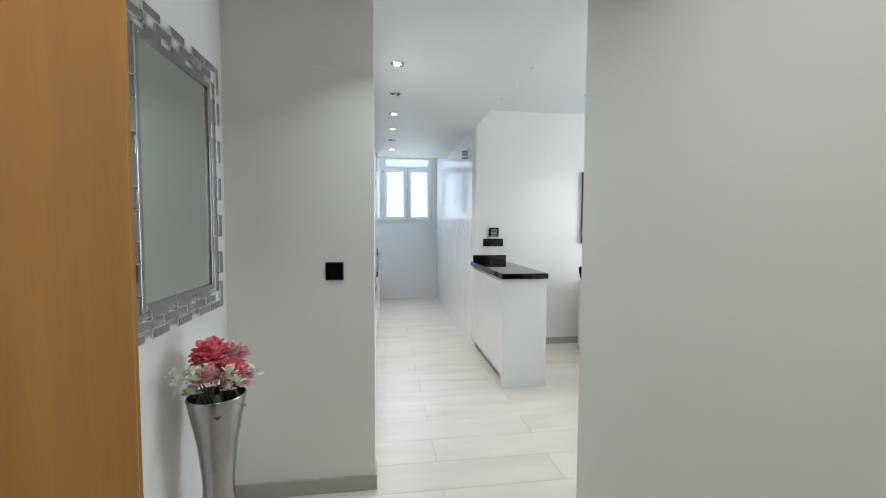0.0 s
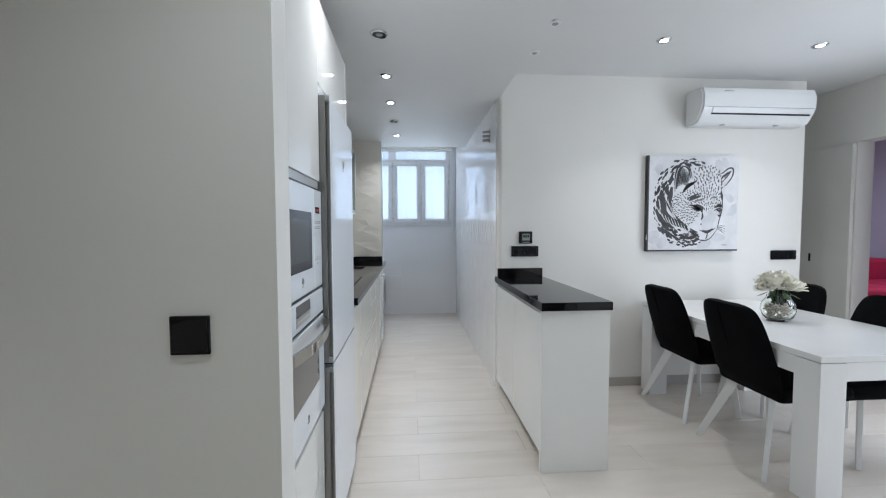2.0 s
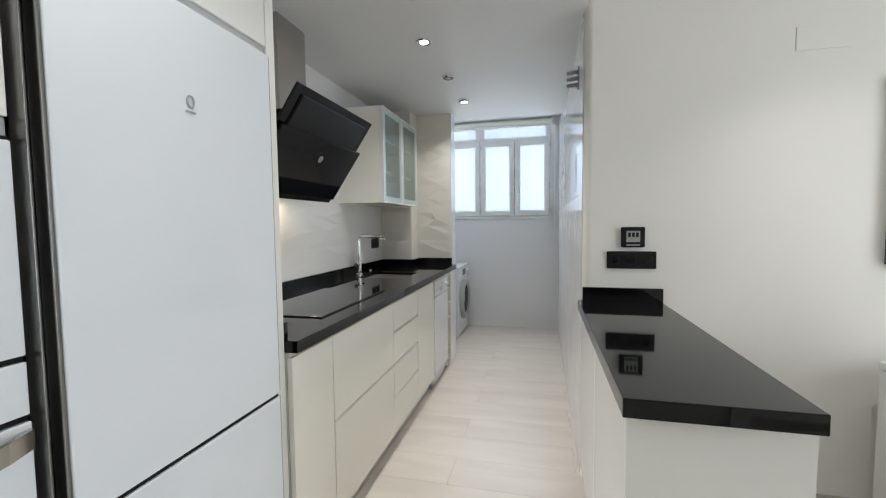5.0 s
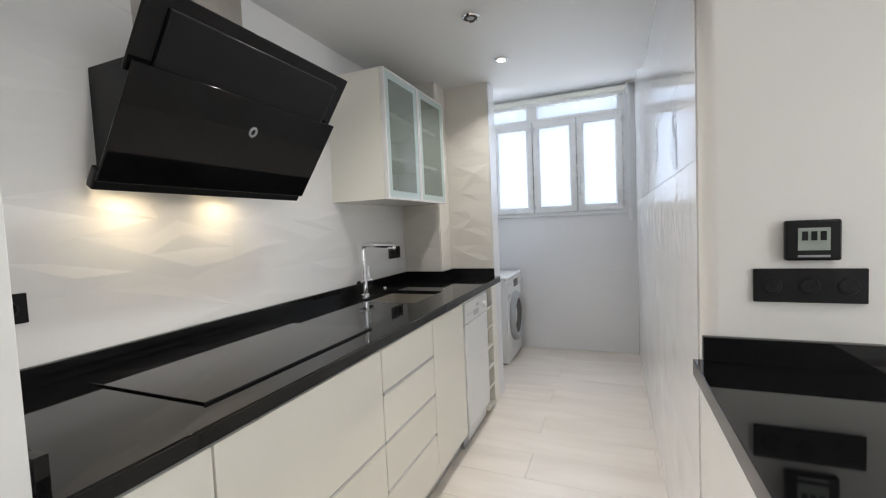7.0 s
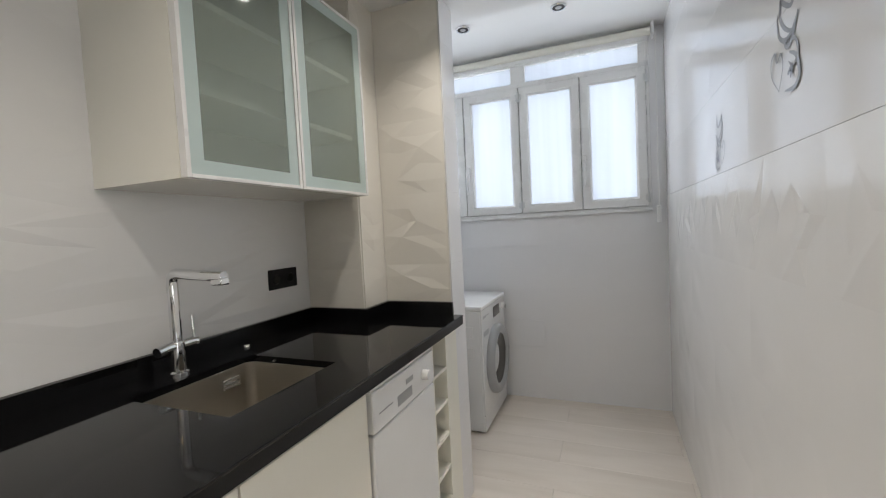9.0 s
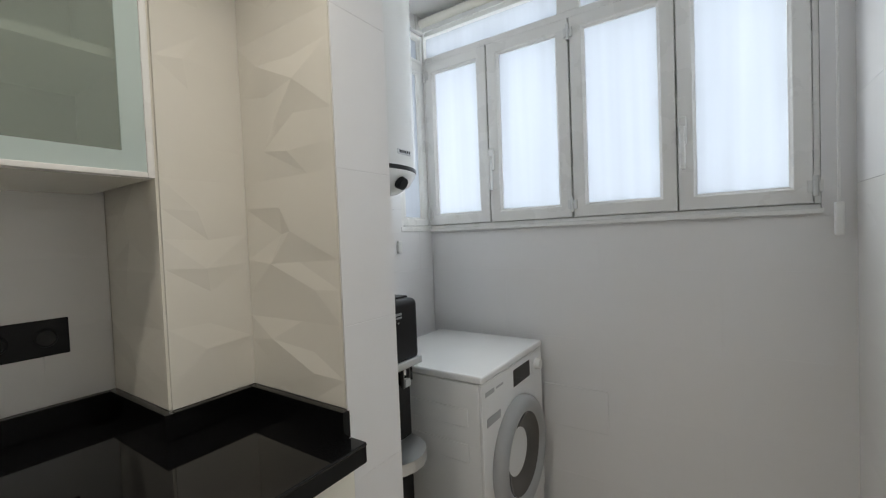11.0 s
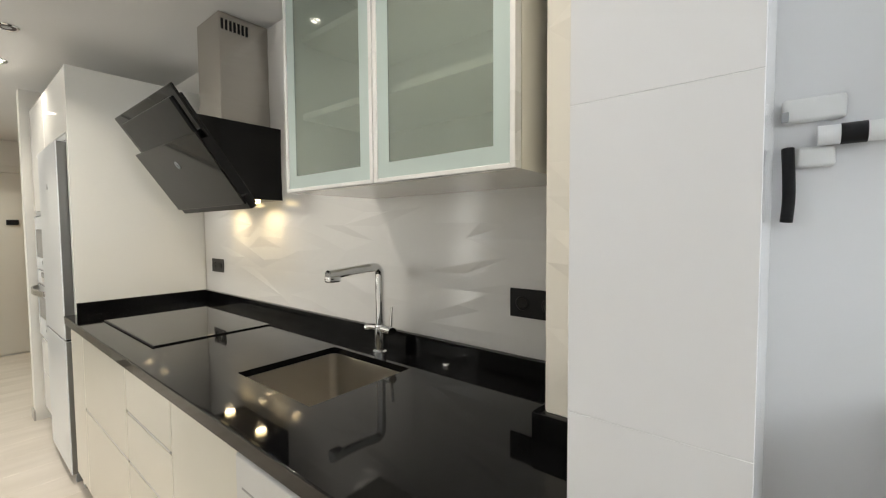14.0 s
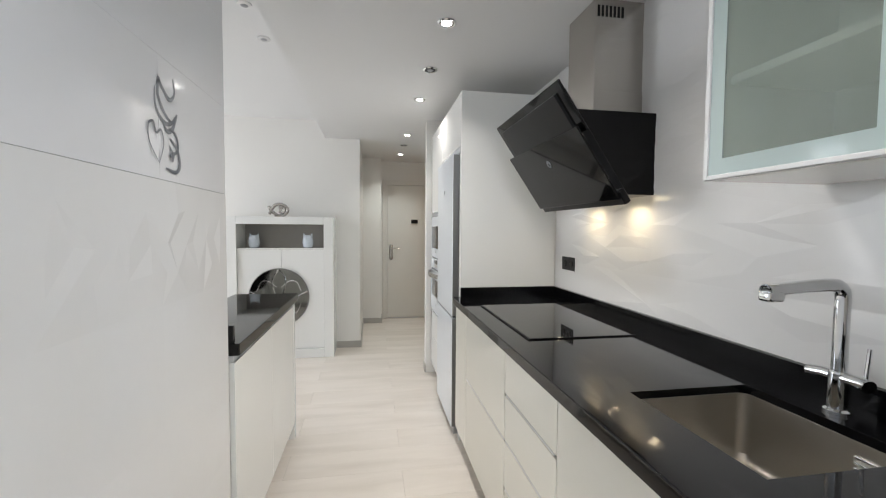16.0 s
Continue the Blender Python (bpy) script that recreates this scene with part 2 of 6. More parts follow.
M_SMOKEMIR = material("smoked_mirror", (0.30, 0.31, 0.30), 0.05, 1.0, var=0.06, scale=8)
M_DOOR = material("white_door_lacquer", (0.78, 0.77, 0.72), 0.35, var=0.015)
M_COPPER = material("copper_fitting", (0.40, 0.17, 0.08), 0.35, 1.0, var=0.2, scale=60)
M_BRASS = material("brass_fitting", (0.46, 0.31, 0.12), 0.35, 1.0, var=0.15, scale=60)
M_HOSE = material("braided_steel_hose", (0.45, 0.45, 0.45), 0.35, 0.9, var=0.3, scale=200, fine=600)
M_CABLE = material("white_cable", (0.74, 0.74, 0.73), 0.5, var=0.03)
M_CERAMIC = material("pale_blue_ceramic", (0.62, 0.67, 0.72), 0.2, var=0.04)
M_DECAL = material("silver_grey_transfer", (0.22, 0.23, 0.25), 0.3, 0.3, var=0.15, scale=30)
M_REDST = material("red_sticker", (0.60, 0.03, 0.03), 0.4, var=0.08)
M_BLUE = material("blue_tap_cap", (0.03, 0.10, 0.35), 0.4, var=0.1)
M_LCD = material("grey_green_display", (0.30, 0.34, 0.30), 0.25, var=0.05)
G_LAMP = glow("lamp_lens", (1.0, 0.96, 0.88), 22.0)
G_WARM = glow("warm_lamp_lens", (1.0, 0.80, 0.45), 9.0)
G_AMBER = glow("amber_led", (1.0, 0.45, 0.05), 3.0)

# ---- mesh tools ----


def bm_new():
    return bmesh.new()


def box(bm, x0, y0, z0, x1, y1, z1, bevel=0.0, seg=2, turn=None):
    c = Matrix.Translation(((x0 + x1) / 2, (y0 + y1) / 2, (z0 + z1) / 2)) @ Matrix.Diagonal((abs(x1 - x0), abs(y1 - y0), abs(z1 - z0), 1))
    vs = bmesh.ops.create_cube(bm, size=1, matrix=(turn @ c) if turn else c)["verts"]
    if bevel:
        es = list({e for v in vs for e in v.link_edges})
        bmesh.ops.bevel(bm, geom=es, offset=bevel, segments=seg, affect="EDGES", profile=0.5)
    return bm


def cbox(*a, bevel=0.0, seg=2, turn=None):
    return box(bm_new(), *a, bevel=bevel, seg=seg, turn=turn)


def cyl(bm, p0, p1, r0, r1=None, seg=20):
    p0, p1 = Vector(p0), Vector(p1)
    d = p1 - p0
    m = Matrix.Translation((p0 + p1) / 2) @ d.to_track_quat("Z", "Y").to_matrix().to_4x4()
    bmesh.ops.create_cone(bm, cap_ends=True, segments=seg, radius1=r0, radius2=r0 if r1 is None else r1, depth=d.length, matrix=m)
    return bm


def lathe(bm, profile, x=0.0, y=0.0, z=0.0, seg=28, squash=1.0):
    rings = []
    for r, h in profile:
        rings.append([bm.verts.new((x + r * math.cos(2 * math.pi * k / seg), y + squash * r * math.sin(2 * math.pi * k / seg), z + h)) for k in range(seg)])
    for a, b in zip(rings, rings[1:]):
        for k in range(seg):
            bm.faces.new((a[k], a[(k + 1) % seg], b[(k + 1) % seg], b[k]))
    bm.faces.new(list(reversed(rings[0])))
    bm.faces.new(rings[-1])
    return bm


def smooth_path(pts, n=6):
    pts = [Vector(p) for p in pts]
    ext = [pts[0] * 2 - pts[1], *pts, pts[-1] * 2 - pts[-2]]
    out = []
    for i in range(1, len(ext) - 2):
        a, b, c, d = ext[i - 1:i + 3]
        for k in range(n):
            t = k / n
            out.append(0.5 * (2 * b + (c - a) * t + (2 * a - 5 * b + 4 * c - d) * t * t + (3 * b - a - 3 * c + d) * t ** 3))
    out.append(pts[-1])
    return out


def tube(bm, pts, r, seg=10):
    pts = [Vector(p) for p in pts]
    rings, up = [], Vector((0.13, 0.31, 0.94))
    for i, p in enumerate(pts):
        d = (pts[min(i + 1, len(pts) - 1)] - pts[max(i - 1, 0)]).normalized()
        u = d.cross(up)
        if u.length < 1e-4:
            u = d.cross(Vector((1, 0, 0)))
        u.normalize()
        v = d.cross(u)
        up = u.cross(d)
        rr = r[i] if isinstance(r, (list, tuple)) else r
        rings.append([bm.verts.new(p + rr * (math.cos(2 * math.pi * k / seg) * u + math.sin(2 * math.pi * k / seg) * v)) for k in range(seg)])
    for a, b in zip(rings, rings[1:]):
        for k in range(seg):
            bm.faces.new((a[k], a[(k + 1) % seg], b[(k + 1) % seg], b[k]))
    bm.faces.new(list(reversed(rings[0])))
    bm.faces.new(rings[-1])
    return bm


def prism(bm, outline, axis, a, b):
    """Extrudes a flat outline along an axis from a to b. The outline gives the two other coordinates in order."""
    def at(p, v):
        q = list(p)
        q.insert(axis, v)
        return q
    lo = [bm.verts.new(at(p, a)) for p in outline]
    hi = [bm.verts.new(at(p, b)) for p in outline]
    n = len(lo)
    for k in range(n):
        bm.faces.new((lo[k], lo[(k + 1) % n], hi[(k + 1) % n], hi[k]))
    bm.faces.new(list(reversed(lo)))
    bm.faces.new(hi)
    bmesh.ops.recalc_face_normals(bm, faces=bm.faces[:])
    return bm


def mesh_object(name, bm, mat, smooth=False):
    me = bpy.data.meshes.new(name)
    bmesh.ops.recalc_face_normals(bm, faces=bm.faces[:])
    bm.to_mesh(me)
    bm.free()
    me.materials.append(mat)
    if smooth:
        me.polygons.foreach_set("use_smooth", [True] * len(me.polygons))
        me.set_sharp_from_angle(angle=radians(50))
    ob = new(name, me)
    if smooth:
        w = ob.modifiers.new("weighted_normals", "WEIGHTED_NORMAL")
        w.weight, w.keep_sharp = 60, True
    return ob


def thing(name, label, category, base=(0, 0, 0), group=""):
    ob = new(name)
    ob.empty_display_size = 0.05
    ob.location = base
    return tagged(ob, label, category, group)


def part(name, bm, mat, parent=None, label="", smooth=True):
    ob = mesh_object(name, bm, mat, smooth)
    if parent is not None:
        ob.parent = parent
        if parent.parent is None:
            ob.matrix_parent_inverse = Matrix.Translation(-parent.location)
    if label:
        tagged(ob, label)
    return ob


def structure(name, bm, mat, label, category, smooth=False):
    return tagged(mesh_object(name, bm, mat, smooth), label, category, kind="structure")


def single(name, bm, mat, label, category, group="", smooth=True):
    return tagged(mesh_object(name, bm, mat, smooth), label, category, group)

# ---- structure ----
WX, HX, EX, RX = -0.47, -0.46, 0.147, 1.158    # kitchen back wall, hall wall, pier end, corridor wall


def wall(name, boxes, label, mat=None):
    bm = bm_new()
    for b in boxes:
        box(bm, *b)
    return structure(name, bm, mat or M_WALL, label, "wall")


wall("wall_hall_left", [(-0.62, -1.2, 0, HX, 2.678, KZ + 0.1)], "smooth white painted hallway wall with a mirror")
wall("wall_switch", [(-0.62, 2.678, 0, 0.193, 2.779, KZ + 0.1)], "white painted wall end with a black switch")
wall("wall_kitchen_back", [(-0.62, 2.779, 0, WX, 6.60, KZ + 0.1)], "white kitchen wall behind the worktop")
wall("wall_column", [(WX, 6.412, 0, -0.182, 6.60, KZ + 0.1)], "white tiled column beside the wall cabinet")
bm = prism(bm_new(), [(-0.62, 6.60), (EX, 6.60), (EX, 6.748), (-0.30, 6.748), (-0.30, 6.91), (-0.62, 6.91)], 2, 0, UZ + 0.1)
structure("wall_pier", bm, M_TILE, "white tiled pier dividing kitchen and utility room", "wall")
wall("wall_utility_left", [(-0.72, 6.91, 0, -0.578, 7.932, 1.345), (-0.72, 6.91, 1.345, -0.578, 7.675, UZ + 0.1), (-0.72, 7.675, 2.42, -0.578, 7.932, UZ + 0.1)],
     "white tiled utility wall behind the boiler", M_TILE)
wall("wall_window", [(-0.72, 7.932, 0, 1.32, 8.08, 1.335), (-0.72, 7.932, 2.45, 1.32, 8.08, UZ + 0.1), (1.066, 7.932, 1.335, 1.32, 8.08, 2.45), (-0.72, 7.932, 1.335, -0.602, 8.08, 2.45)],
     "white tiled wall below the utility window", M_TILE)
corner = [(RX + 0.036 - 0.036 * math.sin(radians(15 * k)), 4.985 - 0.045 * math.cos(radians(15 * k))) for k in range(7)]
structure("wall_corridor_right", prism(bm_new(), [(1.32, 4.94)] + corner + [(RX, 7.932), (1.32, 7.932)], 2, 0, UZ + 0.1), M_WALL, "white tiled corridor wall with a rounded plaster corner", "wall", True)
wall("wall_dining_back", [(1.32, 4.94, 0, 3.695, 5.06, DZ + 0.1)], "white painted dining wall with a framed painting")
wall("wall_dining_return", [(3.575, 5.06, 0, 3.695, 6.6, DZ + 0.1)], "white painted passage wall")
wall("wall_passage_end", [(3.695, 6.48, 0, 4.30, 6.6, DZ + 0.1)], "white painted end of the passage")
wall("wall_dining_right", [(4.15, 2.0 - 0.15, 0, 4.30, 2.3, DZ + 0.1), (4.15, 2.3, 2.35, 4.30, 4.4, DZ + 0.1), (4.15, 2.3, 0, 4.30, 4.4, 0.15), (4.15, 4.4, 0, 4.30, 4.66, DZ + 0.1),
                           (4.15, 4.66, 1.98, 4.30, 4.92, DZ + 0.1), (4.15, 4.92, 0, 4.30, 6.6, DZ + 0.1)], "white painted wall with an open doorway")
wall("wall_dining_front", [(0.806, 1.70, 0, 4.30, 1.853, DZ + 0.1)], "white painted wall behind the display cabinet")
wall("wall_hall_right", [(0.806, 0.70, 0, 0.94, 1.70, KZ + 0.2)], "smooth white painted hallway wall")
wall("wall_hall_jog", [(0.552, -1.2, 0, 0.94, 0.70, KZ + 0.1)], "white painted jamb wall beside the entrance")
wall("wall_entrance", [(-0.62, 0.30, 0, -0.40, 0.425, KZ + 0.1), (0.47, 0.30, 0, 0.552, 0.425, KZ + 0.1), (-0.40, 0.30, 1.95, 0.47, 0.425, KZ + 0.1)],
     "white painted wall round the entrance door")
wall("wall_landing", [(-0.62, -1.3, 0, 0.90, -1.2, KZ + 0.1)], "plain landing wall outside the entrance")
wall("wall_far_room", [(4.30, 7.6, 0, 7.2, 7.7, 2.6), (7.1, 3.6, 0, 7.2, 7.6, 2.6), (4.30, 3.5, 0, 7.2, 3.6, 2.6), (4.30, 6.6, 0, 4.32, 7.6, 2.6)], "lilac painted bedroom wall", M_LILAC)

bm = bm_new()
box(bm, -0.72, -1.3, KZ, 1.165, 6.87, KZ + 0.08)
box(bm, 1.145, 1.853, KZ, 1.167, 4.94, DZ + 0.03)
structure("ceiling_kitchen", bm, M_CEIL, "lowered white plaster ceiling with spotlights", "ceiling")
structure("ceiling_dining", cbox(1.167, 1.70, DZ, 4.30, 6.6, DZ + 0.09), M_CEIL, "white plaster dining room ceiling", "ceiling")
bm = bm_new()
box(bm, -0.72, 6.87, UZ, 1.32, 8.08, UZ + 0.08)
box(bm, -0.58, 6.85, KZ + 0.08, RX, 6.87, UZ)
structure("ceiling_utility", bm, M_CEIL, "white plaster utility room ceiling", "ceiling")
structure("ceiling_far_room", cbox(4.30, 3.5, 2.6, 7.2, 7.7, 2.68), M_CEIL, "white bedroom ceiling", "ceiling")

# skirting
bm = bm_new()
for b in ((HX, 2.666, 0, 0.193, 2.678), (0.193, 2.666, 0, 0.203, 2.779), (HX, 0.43, 0, HX + 0.012, 2.666), (0.794, 0.712, 0, 0.806, 1.853), (0.794, 1.853, 0, 4.15, 1.865),
          (1.52, 4.928, 0, 3.695, 4.94), (3.695, 4.94, 0, 3.707, 6.48), (4.138, 4.92, 0, 4.15, 6.48), (0.552, 0.70, 0, 0.794, 0.712), (0.540, 0.44, 0, 0.552, 0.712)):
    box(bm, b[0], b[1], 0.0, b[3], b[4], 0.072, bevel=0.002, seg=1)
structure("baseboard", bm, M_BASE, "grey porcelain skirting along the walls", "skirting")

# ---- window of the utility room ----


def casement(parent, axis, a, b, z0, z1, at, depth=0.05, rim=0.075):
    """One sash in the plane axis = at, from a to b; its face looks to the room."""
    def bx(bm, u0, u1, w0, w1, d0, d1, bev):
        if axis == "y":
            box(bm, u0, at + d0, w0, u1, at + d1, w1, bevel=bev)
        else:
            box(bm, at - d1, u0, w0, at - d0, u1, w1, bevel=bev)
    def at3(u, w, d):
        return (u, at + d, w) if axis == "y" else (at - d, u, w)
    bm = bm_new()
    steps = [(0.0, depth), (0.0, 0.005), (0.005, 0.0), (rim - 0.014, 0.0), (rim - 0.009, 0.004), (rim - 0.004, 0.014), (rim, 0.016), (rim, depth), (0.0, depth)]
    loops = []
    for q, d in steps[:-1]:
        loops.append([bm.verts.new(at3(u, w, d)) for u, w in ((a + q, z0 + q), (b - q, z0 + q), (b - q, z1 - q), (a + q, z1 - q))])
    loops.append(loops[0])
    for p, q in zip(loops, loops[1:]):
        for k in range(4):
            bm.faces.new((p[k], p[(k + 1) % 4], q[(k + 1) % 4], q[k]))
    s = part("sash", bm, M_PVC, parent)
    bm = bm_new()
    bx(bm, a + rim - 0.01, b - rim + 0.01, z0 + rim - 0.01, z1 - rim + 0.01, 0.024, 0.030, 0)
    p = part("pane", bm, M_PANE, parent, "frosted glass pane")
    p.visible_shadow = False
    return s


win = tagged(thing("window_1", "white four-sash window with frosted panes and a toplight", "window", (0.22, 7.95, 1.335)), kind="structure")
bm = bm_new()
box(bm, -0.602, 7.936, 1.335, 1.066, 8.02, 1.36, bevel=0.003)
box(bm, -0.602, 7.936, 2.262, 1.066, 8.02, 2.294, bevel=0.003)
box(bm, -0.602, 7.936, 2.412, 1.066, 8.02, 2.45, bevel=0.003)
box(bm, -0.602, 7.936, 1.36, -0.588, 8.02, 2.412, bevel=0.003)
box(bm, 1.048, 7.936, 1.36, 1.066, 8.02, 2.412, bevel=0.003)
box(bm, 0.170, 7.936, 2.294, 0.272, 8.02, 2.412, bevel=0.003)
box(bm, 1.005, 7.940, 2.294, 1.048, 8.02, 2.412, bevel=0.002)
for x in (-0.197, 0.222, 0.640):
    box(bm, x - 0.022, 7.978, 1.355, x + 0.022, 8.02, 2.265, bevel=0.002)
box(bm, -0.59, 7.978, 1.35, 1.05, 8.018, 1.395, bevel=0.002)
box(bm, -0.59, 7.978, 2.225, 1.05, 8.018, 2.265, bevel=0.002)
box(bm, -0.60, 7.978, 1.35, -0.552, 8.016, 2.265, bevel=0.002)
box(bm, 1.015, 7.978, 1.35, 1.055, 8.016, 2.265, bevel=0.002)
part("window_frame", bm, M_PVC, win)
for a, b in ((-0.586, -0.199), (-0.195, 0.219), (0.225, 0.638), (0.642, 1.046)):
    casement(win, "y", a, b, 1.362, 2.260, 7.925, rim=0.063)
for a, b in ((-0.588, 0.170), (0.272, 1.005)):
    p = part("pane", cbox(a, 7.965, 2.294, b, 7.971, 2.412), M_PANE, win, "frosted toplight pane")
    p.visible_shadow = False
bm = bm_new()
box(bm, -0.574, 7.910, 1.326, 1.07, 7.935, 1.344, bevel=0.003)
part("window_sill", bm, M_PVC, win)
for x in (-0.176, 0.660):
    bm = bm_new()
    box(bm, x - 0.014, 7.905, 1.62, x + 0.014, 7.926, 1.73, bevel=0.006)
    box(bm, x - 0.009, 7.880, 1.52, x + 0.009, 7.905, 1.69, bevel=0.006)
    part("window_handle", bm, M_PVC, win)
for x in (0.222, -0.575, 1.050):
    for z in (1.42, 2.19):
        bm = bm_new()
        cyl(bm, (x, 7.915, z - 0.035), (x, 7.915, z + 0.035), 0.008)
        box(bm, x - 0.02, 7.915, z - 0.02, x + 0.02, 7.926, z + 0.02)
        part("hinge", bm, M_ALU if x > 0 else M_PVC, win)
win2 = tagged(thing("window_2", "narrow white side window with a frosted pane", "window", (-0.6, 7.8, 1.345)), kind="structure")
casement(win2, "x", 7.685, 7.922, 1.36, 2.24, -0.585, rim=0.048)
casement(win2, "x", 7.685, 7.922, 2.25, 2.41, -0.585, rim=0.03)
part("window_sill", cbox(-0.66, 7.66, 1.33, -0.572, 7.932, 1.358, bevel=0.003), M_PVC, win2)
bm = bm_new()
for b in ((7.66, 1.345, 7.715, 2.44), (7.90, 1.345, 7.945, 2.44), (7.66, 1.345, 7.945, 1.40), (7.66, 2.21, 7.945, 2.28), (7.66, 2.385, 7.945, 2.45)):
    box(bm, -0.685, b[0], b[1], -0.637, b[2], b[3], bevel=0.002)
box(bm, -0.637, 7.921, 1.345, -0.577, 7.934, 2.43, bevel=0.002)
box(bm, -0.637, 7.665, 1.345, -0.577, 7.684, 2.43, bevel=0.002)
box(bm, -0.634, 7.684, 2.239, -0.588, 7.921, 2.251)
part("window_frame", bm, M_PVC, win2)
bl = thing("roller_blind", "cream roller blind rolled up above the window", "blind", (0.24, 7.87, 2.45))
part("blind_roll", tube(bm_new(), [(-0.56, 7.885, 2.455), (1.075, 7.885, 2.455)], 0.026, 16), M_CREAM, bl)
part("blind_bar", cbox(-0.55, 7.875, 2.405, 1.06, 7.888, 2.43, bevel=0.005), M_PVC, bl)
for x in (-0.575, 1.085):
    part("bracket", cbox(x - 0.008, 7.85, 2.42, x + 0.008, 7.93, 2.50, bevel=0.003), M_PVC, bl)
part("pull_chain", tube(bm_new(), [(1.10, 7.87, 2.45), (1.10, 7.87, 1.9), (1.10, 7.87, 1.36)], 0.004, 6), M_CABLE, bl)
part("chain_weight", cbox(1.088, 7.86, 1.25, 1.112, 7.88, 1.36, bevel=0.005), M_PVC, bl)
# assumed dining room opening, out of view, put round its daylight lamp: frame only
tw = tagged(thing("window_3", "assumed white window frame, out of view, round the dining daylight lamp", "window", (4.2, 3.35, 0.15)), kind="structure")
bm = bm_new()
for y in (2.32, 3.35, 4.38):
    box(bm, 4.20, y - 0.03, 0.15, 4.26, y + 0.03, 2.35)
part("window_frame", bm, M_PVC, tw)

# ---- entrance door, seen closed ----
d1 = tagged(thing("door_1", "closed white entrance door with a steel lever handle", "door", (0.03, 0.40, 0)), kind="structure")
part("door_leaf", cbox(-0.398, 0.385, 0.012, 0.462, 0.425, 1.935, bevel=0.003), M_DOOR, d1)
bm = bm_new()
box(bm, 0.466, 0.40, 0, 0.532, 0.441, 1.938, bevel=0.003)
box(bm, -0.47, 0.40, 1.94, 0.535, 0.441, 2.01, bevel=0.004)
part("door_frame", bm, M_DOOR, d1)
h = part("door_handle", cbox(0.385, 0.425, 0.86, 0.43, 0.437, 1.08, bevel=0.012, seg=3), M_STEEL, d1, "brushed steel back plate")
bm = bm_new()
tube(bm, smooth_path([(0.408, 0.437, 1.03), (0.408, 0.475, 1.03), (0.39, 0.482, 1.03), (0.29, 0.482, 1.03)], 4), 0.009)
part("lever", bm, M_STEEL, h)
part("peephole_display", cbox(0.02, 0.425, 1.39, 0.115, 0.447, 1.445, bevel=0.006), M_BLACKP, d1, "small black door viewer screen")
part("threshold", cbox(-0.40, 0.40, 0.0, 0.47, 0.43, 0.008), M_ALU, d1)

# a veneered leaf standing ajar by the entrance
wl = thing("wooden_door", "orange-brown veneered wooden door leaf standing ajar in the hall", "door", (-0.34, 0.55, 0))
ang = math.atan2(1.235 - 0.50, -0.017 + 0.41)
turn = Matrix.Translation((-0.434, 0.50, 0)) @ Matrix.Rotation(ang, 4, "Z")
part("leaf", cbox(0, 0.0, 0.012, 0.833, 0.040, 1.935, bevel=0.003, turn=turn), M_WOOD, wl)
part("edge_strip", cbox(0.833, 0.004, 0.012, 0.838, 0.036, 1.935, turn=turn), M_WOOD, wl)

# ---- tall units ----
TX, FX = 0.145, 0.182      # fronts of the oven housing and the fridge
TZ = 2.137      # top of the tall units
tu = thing("oven_cabinet", "tall white lacquered housing for microwave and oven", "cabinet", (-0.15, 3.07, 0))
bm = bm_new()
box(bm, WX + 0.004, 2.792, 0.08, TX - 0.022, 2.81, TZ)
box(bm, WX + 0.004, 3.325, 0.08, TX - 0.022, 3.341, TZ)
for z in (0.08, 0.60, 1.05, 1.46, TZ - 0.02):
    box(bm, WX + 0.004, 2.81, z, TX - 0.022, 3.325, z + 0.018)
part("body", bm, M_CARCASS, tu)
dr = part("door", cbox(TX - 0.02, 2.794, 1.452, TX, 3.340, TZ - 0.002, bevel=0.002), M_GLOSS, tu, "tall upper door")
dr = part("drawer_front", cbox(TX - 0.02, 2.794, 0.36, TX, 3.340, 0.585, bevel=0.002), M_GLOSS, tu)
part("drawer_front", cbox(TX - 0.02, 2.794, 0.10, TX, 3.340, 0.355, bevel=0.002), M_GLOSS, tu)
part("plinth", cbox(TX - 0.07, 2.792, 0, TX - 0.055, 3.341, 0.098), M_ALU, tu)
part("grip_profile", cbox(TX - 0.022, 2.794, 1.422, TX - 0.007, 3.340, 1.451, bevel=0.002), M_GREYW, tu, "pale grey grip profile")
# black strip painted in for the shaded seam above the microwave
part("shadow_seal", cbox(TX - 0.02, 2.796, 1.4155, TX - 0.002, 3.338, 1.4215), M_BLACKP, tu, "black strip painting the shade in the seam")
part("grip_profile", cbox(TX - 0.022, 2.794, 0.586, TX - 0.007, 3.340, 0.611, bevel=0.002), M_GREYW, tu, "pale grey grip profile")


def emblem(parent, x, y, z, s, axis="x", mat=None, toward=1):
    """A plain ring emblem with a small bar below it."""
    bm = bm_new()
    n = 20
    ring = []
    for k in range(n + 1):
        a = 2 * math.pi * k / n
        u, w = 0.55 * s * math.cos(a), 0.75 * s * math.sin(a)
        ring.append((x, y + u, z + w) if axis == "x" else (x + u, y, z + w))
    tube(bm, ring, 0.16 * s, 6)
    if axis == "x":
        box(bm, x - 0.001, y - 0.8 * s, z - 1.5 * s, x + 0.001, y + 0.8 * s, z - 1.25 * s)
    else:
        box(bm, x - 0.8 * s, y - 0.001, z - 1.5 * s, x + 0.8 * s, y + 0.001, z - 1.25 * s)
    return part("emblem", bm, mat or M_GREYP, parent, "small grey ring emblem")


